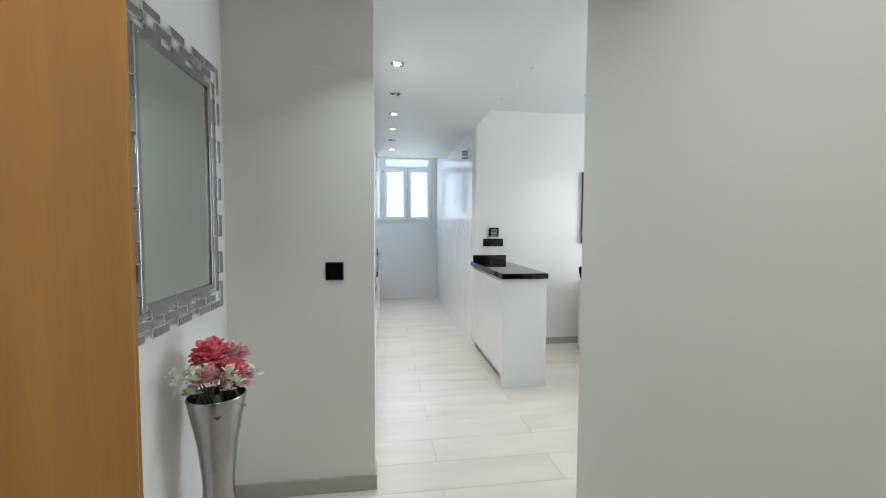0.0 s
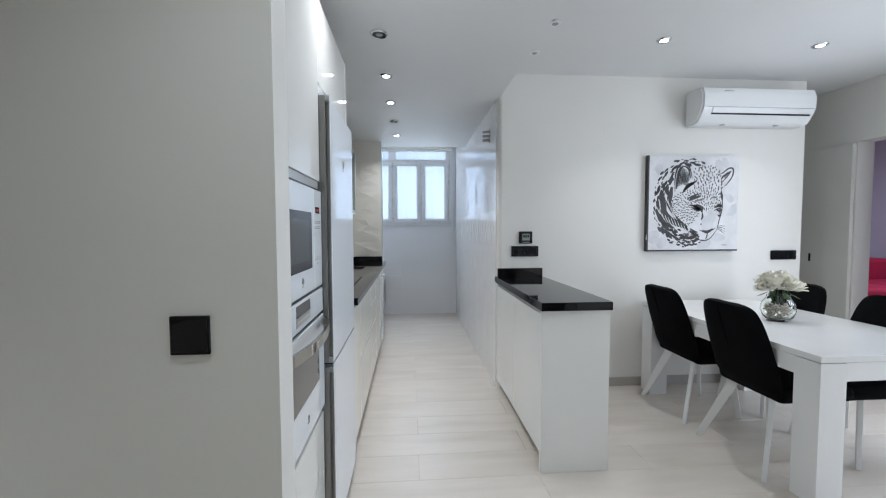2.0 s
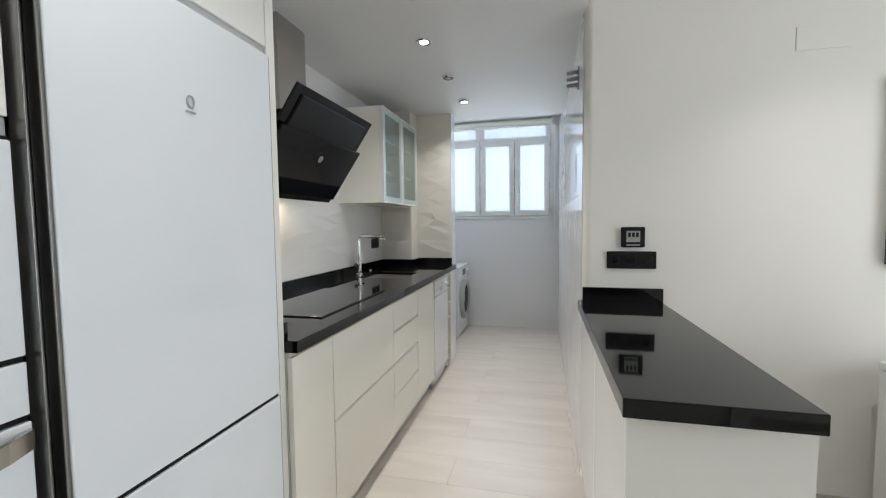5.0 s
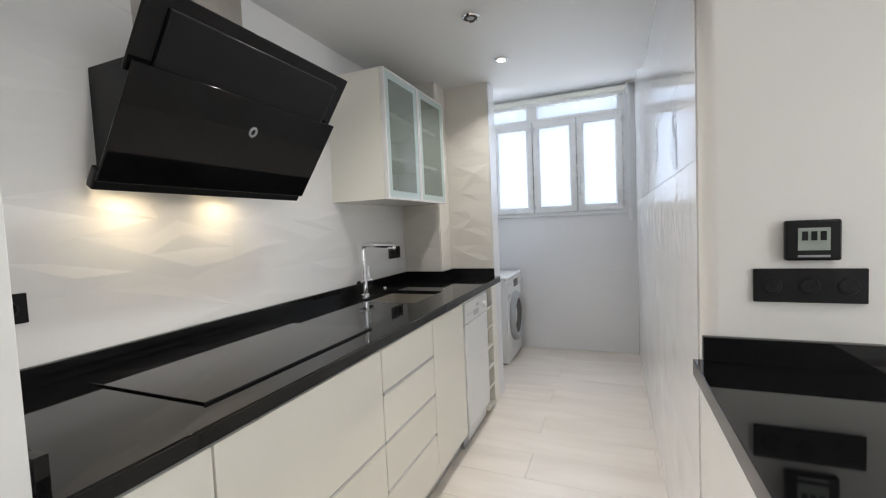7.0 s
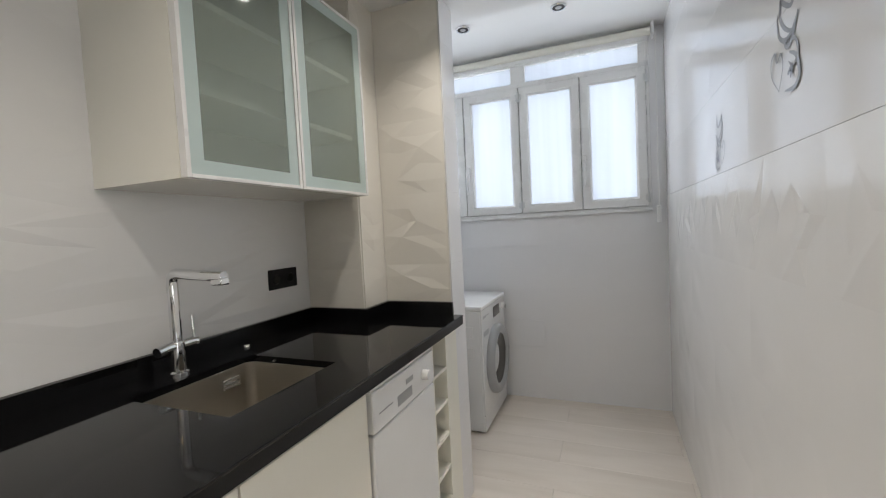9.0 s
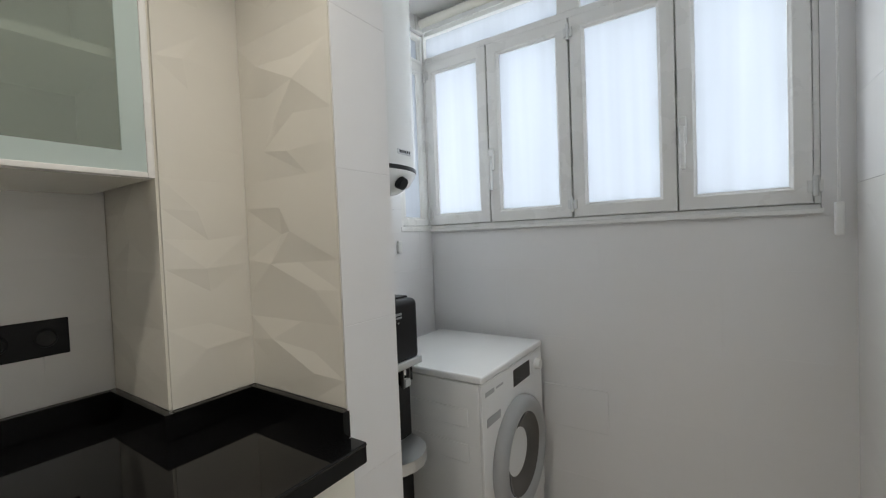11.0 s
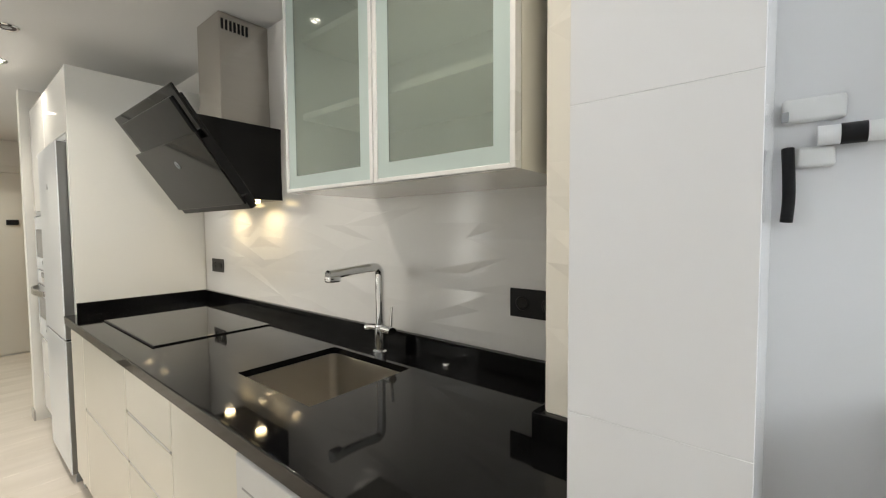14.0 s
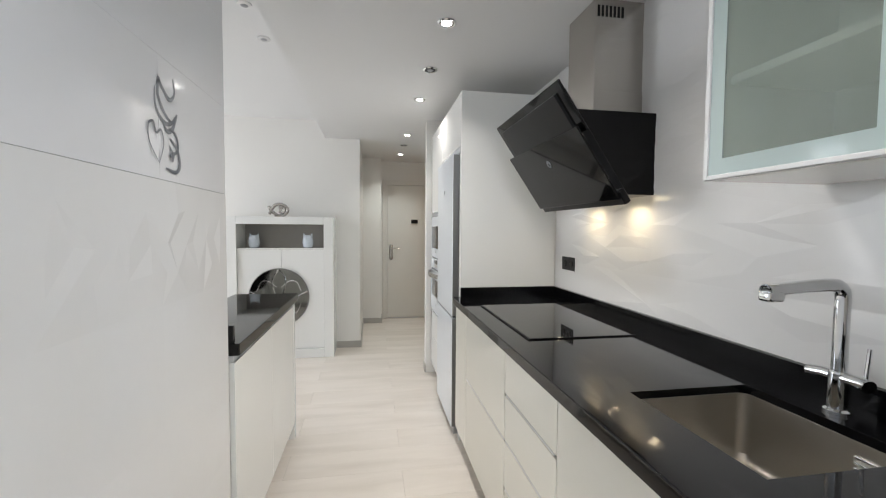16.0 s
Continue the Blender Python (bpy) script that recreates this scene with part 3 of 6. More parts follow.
mw = thing("microwave", "built-in white glass microwave with a black window", "microwave", (0.0, 3.07, 1.07))
part("body", cbox(-0.35, 2.812, 1.07, TX - 0.022, 3.324, 1.414), M_GREYP, mw)
part("door", cbox(TX - 0.02, 2.796, 1.070, TX + 0.004, 3.2185, 1.415, bevel=0.0025), M_APPL, mw)
wn_ = part("window", cbox(TX + 0.004, 2.857, 1.147, TX + 0.006, 3.179, 1.332, bevel=0.0006, seg=1), M_BLACKG, mw, "black glass window")
part("inner_window", cbox(TX + 0.006, 2.905, 1.175, TX + 0.0066, 3.139, 1.305), M_DARKG, wn_)
cp = part("control_panel", cbox(TX - 0.02, 3.2205, 1.070, TX + 0.004, 3.339, 1.415, bevel=0.0025), M_APPL, mw)
dsp = part("display", cbox(TX + 0.004, 3.243, 1.332, TX + 0.005, 3.302, 1.354), M_BLACKG, cp, "black display")
bm = bm_new()
for j in range(4):
    box(bm, TX + 0.005, 3.257 + 0.009 * j, 1.339, TX + 0.0055, 3.262 + 0.009 * j, 1.347)
part("clock_digits", bm, M_REDST, dsp, "dim red clock digits")
bm = bm_new()
for i in range(2):
    for j in range(5):
        y, z = 3.232 + 0.0175 * j, 1.303 - 0.019 * i
        box(bm, TX + 0.004, y, z, TX + 0.0046, y + 0.009, z + 0.0022)
        box(bm, TX + 0.004, y + 0.002, z - 0.0075, TX + 0.0046, y + 0.007, z - 0.0022)
for j in range(3):
    y = 3.238 + 0.027 * j
    box(bm, TX + 0.004, y, 1.178, TX + 0.0046, y + 0.007, 1.180)
    box(bm, TX + 0.004, y + 0.001, 1.168, TX + 0.0046, y + 0.006, 1.173)
box(bm, TX + 0.004, 3.266, 1.152, TX + 0.0046, 3.274, 1.158)
tagged(part("buttons", bm, M_INKGREY, cp, "dark grey button marks"), kind="stuff")
bm = bm_new()
for y0, y1, z0, z1 in ((3.226, 3.311, 1.2635, 1.2645), (3.226, 3.311, 1.2535, 1.2545), (3.226, 3.227, 1.2545, 1.2635), (3.310, 3.311, 1.2545, 1.2635)):
    box(bm, TX + 0.004, y0, z0, TX + 0.0045, y1, z1)
part("slider_outline", bm, M_GREYP, cp)
emblem(mw, TX + 0.005, 3.060, 1.116, 0.012)

ov = thing("oven", "built-in white glass oven with a steel bar handle", "oven", (0.0, 3.07, 0.62))
part("body", cbox(-0.35, 2.812, 0.62, TX - 0.022, 3.324, 1.048), M_GREYP, ov)
# black strips fill the gaps above and below the control panel
part("seal", cbox(TX - 0.02, 2.798, 1.0605, TX - 0.002, 3.337, 1.0695), M_BLACKP, ov, "black strip filling the gap under the microwave")
pn = part("control_panel", cbox(TX - 0.02, 2.796, 0.972, TX + 0.004, 3.339, 1.060, bevel=0.0025), M_APPL, ov)
part("display", cbox(TX + 0.004, 2.979, 1.016, TX + 0.005, 3.143, 1.051), M_GREYG, pn)
part("touch_strip", cbox(TX + 0.004, 2.979, 0.988, TX + 0.0052, 3.143, 1.0155), M_TAUPE, pn, "taupe touch strip")
bm = bm_new()
for j in range(8):
    box(bm, TX + 0.0052, 2.990 + 0.0185 * j, 0.999, TX + 0.0057, 2.997 + 0.0185 * j, 1.005)
tagged(part("touch_marks", bm, M_ENAMEL, pn, "pale printed touch symbols"), kind="stuff")
part("seal", cbox(TX - 0.02, 2.798, 0.962, TX - 0.001, 3.337, 0.972), M_BLACKP, ov)
od = part("door", cbox(TX - 0.02, 2.796, 0.613, TX + 0.006, 3.339, 0.961, bevel=0.0025), M_APPL, ov)
part("window", cbox(TX + 0.006, 2.868, 0.742, TX + 0.008, 3.246, 0.885, bevel=0.0006, seg=1), M_GREYG, od, "smoked glass window")
bm = bm_new()
pts = [(TX + 0.01 + 0.045 * math.sin(math.pi * k / 12) ** 0.6, 2.800 + 0.535 * k / 12, 0.933) for k in range(13)]
for a, b in zip(pts, pts[1:]):
    prism(bm, [(a[0] - 0.004, a[1]), (b[0] - 0.004, b[1]), (b[0] + 0.006, b[1]), (a[0] + 0.006, a[1])], 2, 0.918, 0.950)
bmesh.ops.remove_doubles(bm, verts=bm.verts[:], dist=0.0004)
part("handle", bm, M_STEEL, od, "curved brushed steel handle")
emblem(ov, TX + 0.007, 3.09, 0.675, 0.011)

fr = thing("fridge_freezer", "tall white glass fridge-freezer with steel side grips", "fridge", (-0.15, 3.66, 0))
FL, FR = 3.372, 3.947
part("body", cbox(WX + 0.03, 3.362, 0.03, FX - 0.065, FR - 0.004, 1.770), M_GREYP, fr)
part("upper_door", cbox(FX - 0.056, FL, 0.7625, FX, FR, 1.774, bevel=0.004), M_APPL, fr, "tall white glass door")
part("lower_door", cbox(FX - 0.056, FL, 0.05, FX, FR, 0.7525, bevel=0.004), M_APPL, fr, "white glass freezer door")
# the shade between the two fridge doors is put in as a black strip
part("door_seal", cbox(FX - 0.050, FL + 0.002, 0.7526, FX - 0.006, FR - 0.003, 0.7624), M_BLACKP, fr, "black strip for the shade in the gap between the doors")
for z0, z1 in ((0.766, 1.771), (0.055, 0.750)):
    bm = bm_new()
    box(bm, FX - 0.050, 3.3475, z0, FX - 0.014, 3.3525, z1, bevel=0.001, seg=1)
    box(bm, FX - 0.050, 3.3525, z0, FX - 0.040, FL - 0.0005, z1)
    box(bm, FX - 0.030, FL - 0.0085, z0, FX - 0.002, FL - 0.0005, z1, bevel=0.002)
    g = part("grip", bm, M_ANOD, fr, "dark grey steel grip strip")
    part("end_cap", cbox(FX - 0.048, 3.348, z1 - 0.022, FX + 0.001, FL - 0.0005, z1, bevel=0.003), M_GREYP, g, "grey grip end cap")
    if z0 > 0.5:
        part("end_cap", cbox(FX - 0.048, 3.348, z0, FX + 0.001, FL - 0.0005, z0 + 0.020, bevel=0.003), M_GREYP, g, "grey grip end cap")
    part("side_trim", cbox(FX - 0.056, FR + 0.0005, z0, FX - 0.004, FR + 0.006, z1, bevel=0.001, seg=1), M_ANOD, fr, "dark grey door edge")
part("foot", cbox(FX - 0.06, 3.905, 0, FX - 0.02, 3.935, 0.05), M_GREYP, fr)
part("foot", cbox(FX - 0.06, 3.38, 0, FX - 0.02, 3.41, 0.05), M_GREYP, fr)
# added black sheet; its colour gives the shade inside this narrow gap
single("dark_gap_panel", cbox(WX + 0.02, 3.3425, 0.0, TX - 0.02, 3.3465, 2.0), M_BLACKP, "black sheet standing in for shade in the gap beside the fridge", "panel")
emblem(fr, FX + 0.001, 3.656, 1.560, 0.017)

br = thing("bridge_cupboard", "white lacquered cupboard bridging over the fridge", "cabinet", (-0.15, 3.66, 1.79))
part("body", cbox(WX + 0.004, 3.344, 1.80, TX - 0.022, 3.983, TZ), M_CARCASS, br)
part("door", cbox(TX - 0.02, 3.3425, 1.818, TX, 3.984, TZ - 0.002, bevel=0.002), M_GLOSS, br)
part("grip_profile", cbox(TX - 0.022, 3.3425, 1.789, TX - 0.007, 3.984, 1.817, bevel=0.002), M_GREYW, br, "pale grey grip profile")
single("tall_side_panel", cbox(WX + 0.004, 3.986, 0, TX + 0.001, 4.026, TZ, bevel=0.002), M_GLOSS, "white gloss end panel of the tall units", "panel")

# ---- base units ----
BX = 0.170
FT = 0.842


def base_unit(name, y0, y1, fronts, label, top=0.855):
    u = thing(name, label, "cabinet", (-0.15, (y0 + y1) / 2, 0))
    part("body", cbox(WX + 0.03, y0 + 0.001, 0.10, BX - 0.022, y1 - 0.001, top), M_CARCASS, u)
    for z0, z1, g in fronts:
        bm = cbox(BX - 0.02, y0 + 0.0015, z0, BX, y1 - 0.0015, z1, bevel=0.0015, seg=1)
        f = part("front", bm, M_CREAM, u)
        if g:
            part("finger_grip", cbox(BX - 0.012, g[0], z1 + 0.0005, BX - 0.001, g[1], z1 + 0.009, bevel=0.001, seg=1), M_ALU, f, "recessed grip slot")
    part("plinth", cbox(BX - 0.062, y0 + 0.0005, 0, BX - 0.05, y1 - 0.0005, 0.098), M_ALU, u)
    return u


base_unit("base_cabinet", 4.028, 4.298, [(0.10, FT, None)], "narrow cream lacquered base unit beside the fridge")
base_unit("drawer_cabinet", 4.30, 4.973, [(0.10, 0.490, (4.306, 4.968)), (0.501, FT, None)], "cream lacquered unit with two deep drawers under the hob")
base_unit("drawer_cabinet", 4.975, 5.428, [(0.10, 0.304, (4.985, 5.41)), (0.315, 0.490, (4.985, 5.41)), (0.501, 0.672, (4.985, 5.41)), (0.683, FT, None)], "cream lacquered unit with four shallow drawers")
base_unit("sink_cabinet", 5.43, 5.848, [(0.10, FT, None)], "cream lacquered single-door unit under the sink", 0.66)
single("grip_channel", cbox(BX - 0.022, 4.03, FT + 0.002, BX - 0.005, 5.85, 0.8592, bevel=0.002), M_GREYW, "aluminium grip channel under the worktop", "trim")

dw = thing("dishwasher", "slim white freestanding dishwasher under the worktop", "dishwasher", (-0.1, 6.07, 0))
part("body", cbox(WX + 0.05, 5.93, 0.02, BX - 0.025, 6.286, 0.842), M_ENAMEL, dw)
ddoor = part("door", cbox(BX - 0.022, 5.858, 0.11, BX + 0.008, 6.284, 0.715, bevel=0.006), M_ENAMEL, dw)
cpn = part("control_panel", cbox(BX - 0.022, 5.858, 0.720, BX + 0.010, 6.284, 0.838, bevel=0.006), M_ENAMEL, dw)
part("grip_recess", cbox(BX + 0.0095, 6.00, 0.742, BX + 0.011, 6.10, 0.775, bevel=0.0005, seg=1), M_GREYP, cpn, "dark grip recess")
part("display", cbox(BX + 0.0095, 6.06, 0.79, BX + 0.011, 6.11, 0.806), M_GREYP, cpn)
part("dial", cyl(bm_new(), (BX + 0.008, 6.19, 0.778), (BX + 0.034, 6.19, 0.778), 0.019, 0.017), M_ENAMEL, cpn, "white round dial")
part("indicator_bar", cbox(BX + 0.0095, 5.89, 0.768, BX + 0.011, 5.97, 0.772), M_GREYP, cpn)
part("top_lip", cbox(BX - 0.02, 5.858, 0.8395, BX + 0.006, 6.284, 0.852, bevel=0.003), M_ENAMEL, dw)
part("plinth", cbox(BX - 0.05, 5.86, 0.0, BX - 0.03, 6.28, 0.10), M_GREYP, dw)

wr = thing("wine_rack", "narrow open cream wine rack with six cubbies", "shelf", (0.0, 6.37, 0))
bm = bm_new()
box(bm, -0.40, 6.292, 0.04, BX, 6.305, 0.856)
box(bm, -0.40, 6.435, 0.04, BX, 6.448, 0.856)
part("side", bm, M_CREAM, wr)
for k in range(7):
    z = 0.04 + 0.1345 * k
    part("shelf", cbox(-0.40, 6.305, z, BX - 0.001, 6.435, min(z + 0.012, 0.856)), M_CREAM, wr)
part("back", cbox(-0.405, 6.292, 0.04, -0.395, 6.448, 0.856), M_CREAM, wr)
part("plinth", cbox(BX - 0.06, 6.292, 0, BX - 0.05, 6.448, 0.04), M_ALU, wr)
single("filler_panel", cbox(BX - 0.10, 6.452, 0, EX + 0.01, 6.597, 0.856, bevel=0.002), M_CREAM, "cream filler panel between wine rack and pier", "panel")

# ---- worktop, sink, hob ----
SX0, SX1, SY0, SY1 = -0.312, 0.028, 5.538, 5.910
WF = 0.192
wt = thing("worktop", "polished black granite worktop with a low upstand", "worktop", (-0.14, 5.3, 0.86))
bm = bm_new()
box(bm, WX + 0.003, 4.028, 0.86, WF, SY0, 0.90)
box(bm, WX + 0.003, SY0, 0.86, SX0, SY1, 0.90)
box(bm, SX1, SY0, 0.86, WF, SY1, 0.90)
box(bm, WX + 0.003, SY1, 0.86, WF, 6.41, 0.90)
box(bm, -0.18, 6.41, 0.86, WF, 6.598, 0.90)
bmesh.ops.remove_doubles(bm, verts=bm.verts[:], dist=0.0005)
part("slab", bm, M_GRANITE, wt, smooth=False)
part("front_edge", tube(bm_new(), [(WF - 0.001, 4.03, 0.896), (WF - 0.001, 6.597, 0.896)], 0.004, 8), M_GRANITE, wt)
for b in ((WX + 0.003, 4.05, WX + 0.023, 6.39), (WX + 0.003, 6.39, -0.16, 6.409), (-0.179, 6.409, -0.16, 6.578), (-0.179, 6.578, EX + 0.005, 6.597), (WX + 0.003, 4.029, TX, 4.049)):
    part("upstand", cbox(b[0], b[1], 0.9005, b[2], b[3], 0.957, bevel=0.0015, seg=1), M_GRANITE, wt)

sk = thing("kitchen_sink", "undermounted square satin steel sink", "sink", (-0.15, 5.73, 0.70))
bm = bm_new()
r0 = [(SX0 + 0.0006, SX1 - 0.0006, SY0 + 0.0006, SY1 - 0.0006, 0.8800), (SX0 + 0.003, SX1 - 0.003, SY0 + 0.003, SY1 - 0.003, 0.8790), (SX0 + 0.005, SX1 - 0.005, SY0 + 0.005, SY1 - 0.005, 0.72),
      (SX0 + 0.025, SX1 - 0.025, SY0 + 0.025, SY1 - 0.025, 0.70), (SX0 + 0.12, SX1 - 0.12, SY0 + 0.13, SY1 - 0.13, 0.695)]


def round_rect(x0, x1, y0, y1, r, n=5):
    out = []
    for cx, cy, a0 in ((x1 - r, y1 - r, 0), (x0 + r, y1 - r, 90), (x0 + r, y0 + r, 180), (x1 - r, y0 + r, 270)):
        for k in range(n + 1):
            a = radians(a0 + 90 * k / n)
            out.append((cx + r * math.cos(a), cy + r * math.sin(a)))
    return out


rings = []
for x0, x1, y0, y1, z in r0:
    rings.append([bm.verts.new((x, y, z)) for x, y in round_rect(x0, x1, y0, y1, 0.028)])
for a, b in zip(rings, rings[1:]):
    for k in range(len(a)):
        bm.faces.new((a[k], a[(k + 1) % len(a)], b[(k + 1) % len(a)], b[k]))
bm.faces.new(rings[-1])
part("bowl", bm, M_SINK, sk)
bm = bm_new()
for k in range(3):
    box(bm, SX0 + 0.002, 5.80, 0.845 - 0.012 * k, SX0 + 0.009, 5.86, 0.851 - 0.012 * k, bevel=0.001, seg=1)
part("overflow", bm, M_CHROME, sk, "slotted chrome overflow")
part("drain", lathe(bm_new(), [(0.04, 0), (0.04, 0.003), (0.03, 0.004), (0.02, 0.001)], -0.15, 5.73, 0.696), M_CHROME, sk)

tp = thing("kitchen_tap", "chrome angular kitchen mixer tap with side lever", "tap", (-0.37, 5.73, 0.90))
TXX, TYY = -0.372, 5.715
part("base", lathe(bm_new(), [(0.026, 0), (0.026, 0.006), (0.019, 0.010), (0.019, 0.09), (0.016, 0.095)], TXX, TYY, 0.9005), M_CHROME, tp)
part("valve", tube(bm_new(), [(TXX + 0.005, TYY - 0.062, 0.978), (TXX, TYY - 0.03, 0.982), (TXX, TYY + 0.05, 0.982), (TXX + 0.004, TYY + 0.062, 0.98)], 0.0145, 14), M_CHROME, tp)
part("lever", tube(bm_new(), [(TXX, TYY + 0.052, 0.99), (TXX - 0.004, TYY + 0.054, 1.06)], 0.0045, 8), M_CHROME, tp)
part("spout", tube(bm_new(), smooth_path([(TXX, TYY, 0.99), (TXX, TYY, 1.12), (TXX, TYY, 1.168), (TXX + 0.010, TYY, 1.186), (TXX + 0.03, TYY - 0.002, 1.191), (TXX + 0.10, TYY - 0.008, 1.187), (-0.168, 5.715, 1.181)], 5), 0.0150, 14), M_CHROME, tp)
part("spray_head", cbox(-0.205, 5.700, 1.158, -0.162, 5.730, 1.180, bevel=0.006), M_CHROME, tp)
single("drain_button", lathe(bm_new(), [(0.012, 0), (0.012, 0.006), (0.009, 0.009)], -0.40, 5.98, 0.9005), M_CHROME, "small chrome sink waste button", "button")
hb = thing("induction_hob", "flush black ceramic induction hob in the worktop", "hob", (-0.14, 4.69, 0.90))
part("glass", cbox(-0.345, 4.345, 0.9008, 0.093, 5.032, 0.9055, bevel=0.001, seg=1), M_HOB, hb)
part("front_trim", cbox(0.093, 4.343, 0.9008, 0.098, 5.034, 0.9062), M_BLACKP, hb)

# ---- extractor hood ----
hd = thing("extractor_hood", "slanted black glass extractor hood with a steel chimney", "hood", (-0.3, 4.71, 1.41))
part("chimney", cbox(WX + 0.004, 4.61, 1.787, -0.243, 4.845, KZ - 0.002, bevel=0.002), M_STEEL, hd, "brushed steel chimney")
part("chimney_sleeve", cbox(WX + 0.003, 4.607, 1.787, -0.239, 4.848, 1.90, bevel=0.002), M_STEEL, hd)
bm = bm_new()
for k in range(7):
    box(bm, -0.37 + 0.018 * k, 4.8445, 2.20, -0.36 + 0.018 * k, 4.8465, 2.245)
part("vent_slots", bm, M_BLACKP, hd)
bm = prism(bm_new(), [(WX + 0.004, 1.455), (-0.265, 1.455), (-0.085, 1.785), (WX + 0.004, 1.785)], 1, 4.475, 4.942)
part("body", bm, M_BLACKG, hd, "black lacquered motor housing", smooth=False)
dxz = Vector((0.027 + 0.267, 0, 1.841 - 1.413)).normalized()
nrm = Vector((dxz.z, 0, -dxz.x))
full = (Vector((0.027, 0, 1.841)) - Vector((-0.267, 0, 1.413))).length


def slab_on_slope(a, b, y0, y1, off, th, bev):
    """A glass slab on the hood's slope from a to b along it."""
    o = Vector((-0.267, 0, 1.413))
    rot = Matrix(((dxz.x, 0, nrm.x, o.x), (0, 1, 0, 0), (dxz.z, 0, nrm.z, o.z), (0, 0, 0, 1)))
    bm = bm_new()
    box(bm, a, y0, off, b, y1, off + th, bevel=bev, turn=rot)
    return bm


part("upper_glass", slab_on_slope(full * 0.60, full, 4.343, 5.075, -0.010, 0.010, 0.004), M_BLACKG, hd, "black glass upper panel")
part("lower_glass", slab_on_slope(0.03, full * 0.665, 4.343, 5.075, 0.018, 0.010, 0.004), M_BLACKG, hd, "black glass lower panel")
part("back_frame", slab_on_slope(0.0, full * 0.93, 4.40, 5.02, -0.045, 0.055, 0.004), M_BLACKP, hd)
part("lower_lip", slab_on_slope(0.0, 0.06, 4.343, 5.075, -0.012, 0.028, 0.006), M_BLACKP, hd)
part("touch_marks", slab_on_slope(full * 0.80, full * 0.806, 4.70, 4.72, 0.0, 0.001, 0), G_AMBER, hd)
for y in (4.53, 4.86):
    part("lamp", lathe(bm_new(), [(0.022, 0), (0.026, 0.004), (0.026, 0.012)], -0.37, y, 1.4435), G_WARM, hd, "lit warm halogen lens")
ring = []
for k in range(17):
    a = 2 * math.pi * k / 16
    o = Vector((-0.267, 4.725, 1.413)) + dxz * (full * 0.475 + 0.014 * math.sin(a)) + nrm * 0.0285
    ring.append((o.x, o.y + 0.0115 * math.cos(a), o.z))
part("emblem", tube(bm_new(), ring, 0.0042, 6), M_GREYP, hd, "small grey ring emblem")

# ---- wall cabinet ----
CY0, CY1, CZ0, CZ1, CXF = 5.592, 6.380, 1.430, 2.100, -0.112
wc = thing("wall_cabinet", "white wall cabinet with two frosted glass doors", "cabinet", (-0.3, 5.98, CZ0))
part("side", cbox(WX + 0.004, CY0, CZ0, CXF - 0.024, CY0 + 0.018, CZ1), M_CREAM, wc)
part("side", cbox(WX + 0.004, CY1 - 0.018, CZ0, CXF - 0.024, CY1, CZ1), M_CREAM, wc)
part("bottom", cbox(WX + 0.004, CY0 + 0.018, CZ0, CXF - 0.024, CY1 - 0.018, CZ0 + 0.018), M_CREAM, wc)
part("top", cbox(WX + 0.004, CY0 + 0.018, CZ1 - 0.018, CXF - 0.024, CY1 - 0.018, CZ1), M_CREAM, wc)
part("back", cbox(WX + 0.004, CY0 + 0.018, CZ0 + 0.018, WX + 0.010, CY1 - 0.018, CZ1 - 0.018), M_CREAM, wc)
for z in (1.655, 1.885):
    part("shelf", cbox(WX + 0.012, CY0 + 0.019, z, CXF - 0.05, CY1 - 0.019, z + 0.018), M_CREAM, wc)
for y0, y1 in ((CY0, 5.986), (5.990, CY1)):
    bm = bm_new()
    box(bm, CXF - 0.022, y0, CZ0, CXF, y0 + 0.012, CZ1, bevel=0.001, seg=1)
    box(bm, CXF - 0.022, y1 - 0.012, CZ0, CXF, y1, CZ1, bevel=0.001, seg=1)
    box(bm, CXF - 0.022, y0 + 0.012, CZ0, CXF, y1 - 0.012, CZ0 + 0.010, bevel=0.001, seg=1)
    box(bm, CXF - 0.022, y0 + 0.012, CZ1 - 0.010, CXF, y1 - 0.012, CZ1, bevel=0.001, seg=1)
    d = part("door", bm, M_PVC, wc, "slim white door frame")
    part("glass", cbox(CXF - 0.008, y0 + 0.050, CZ0 + 0.046, CXF - 0.004, y1 - 0.050, CZ1 - 0.046), M_CABGLASS, d, "satin glass pane")
    bm = bm_new()
    box(bm, CXF - 0.008, y0 + 0.012, CZ0 + 0.010, CXF - 0.004, y0 + 0.050, CZ1 - 0.010)
    box(bm, CXF - 0.008, y1 - 0.050, CZ0 + 0.010, CXF - 0.004, y1 - 0.012, CZ1 - 0.010)
    box(bm, CXF - 0.008, y0 + 0.050, CZ0 + 0.010, CXF - 0.004, y1 - 0.050, CZ0 + 0.046)
    box(bm, CXF - 0.008, y0 + 0.050, CZ1 - 0.046, CXF - 0.004, y1 - 0.050, CZ1 - 0.010)
    part("sanded_band", bm, M_CABEDGE, d, "pale sanded glass border")

# ---- sockets and switches ----


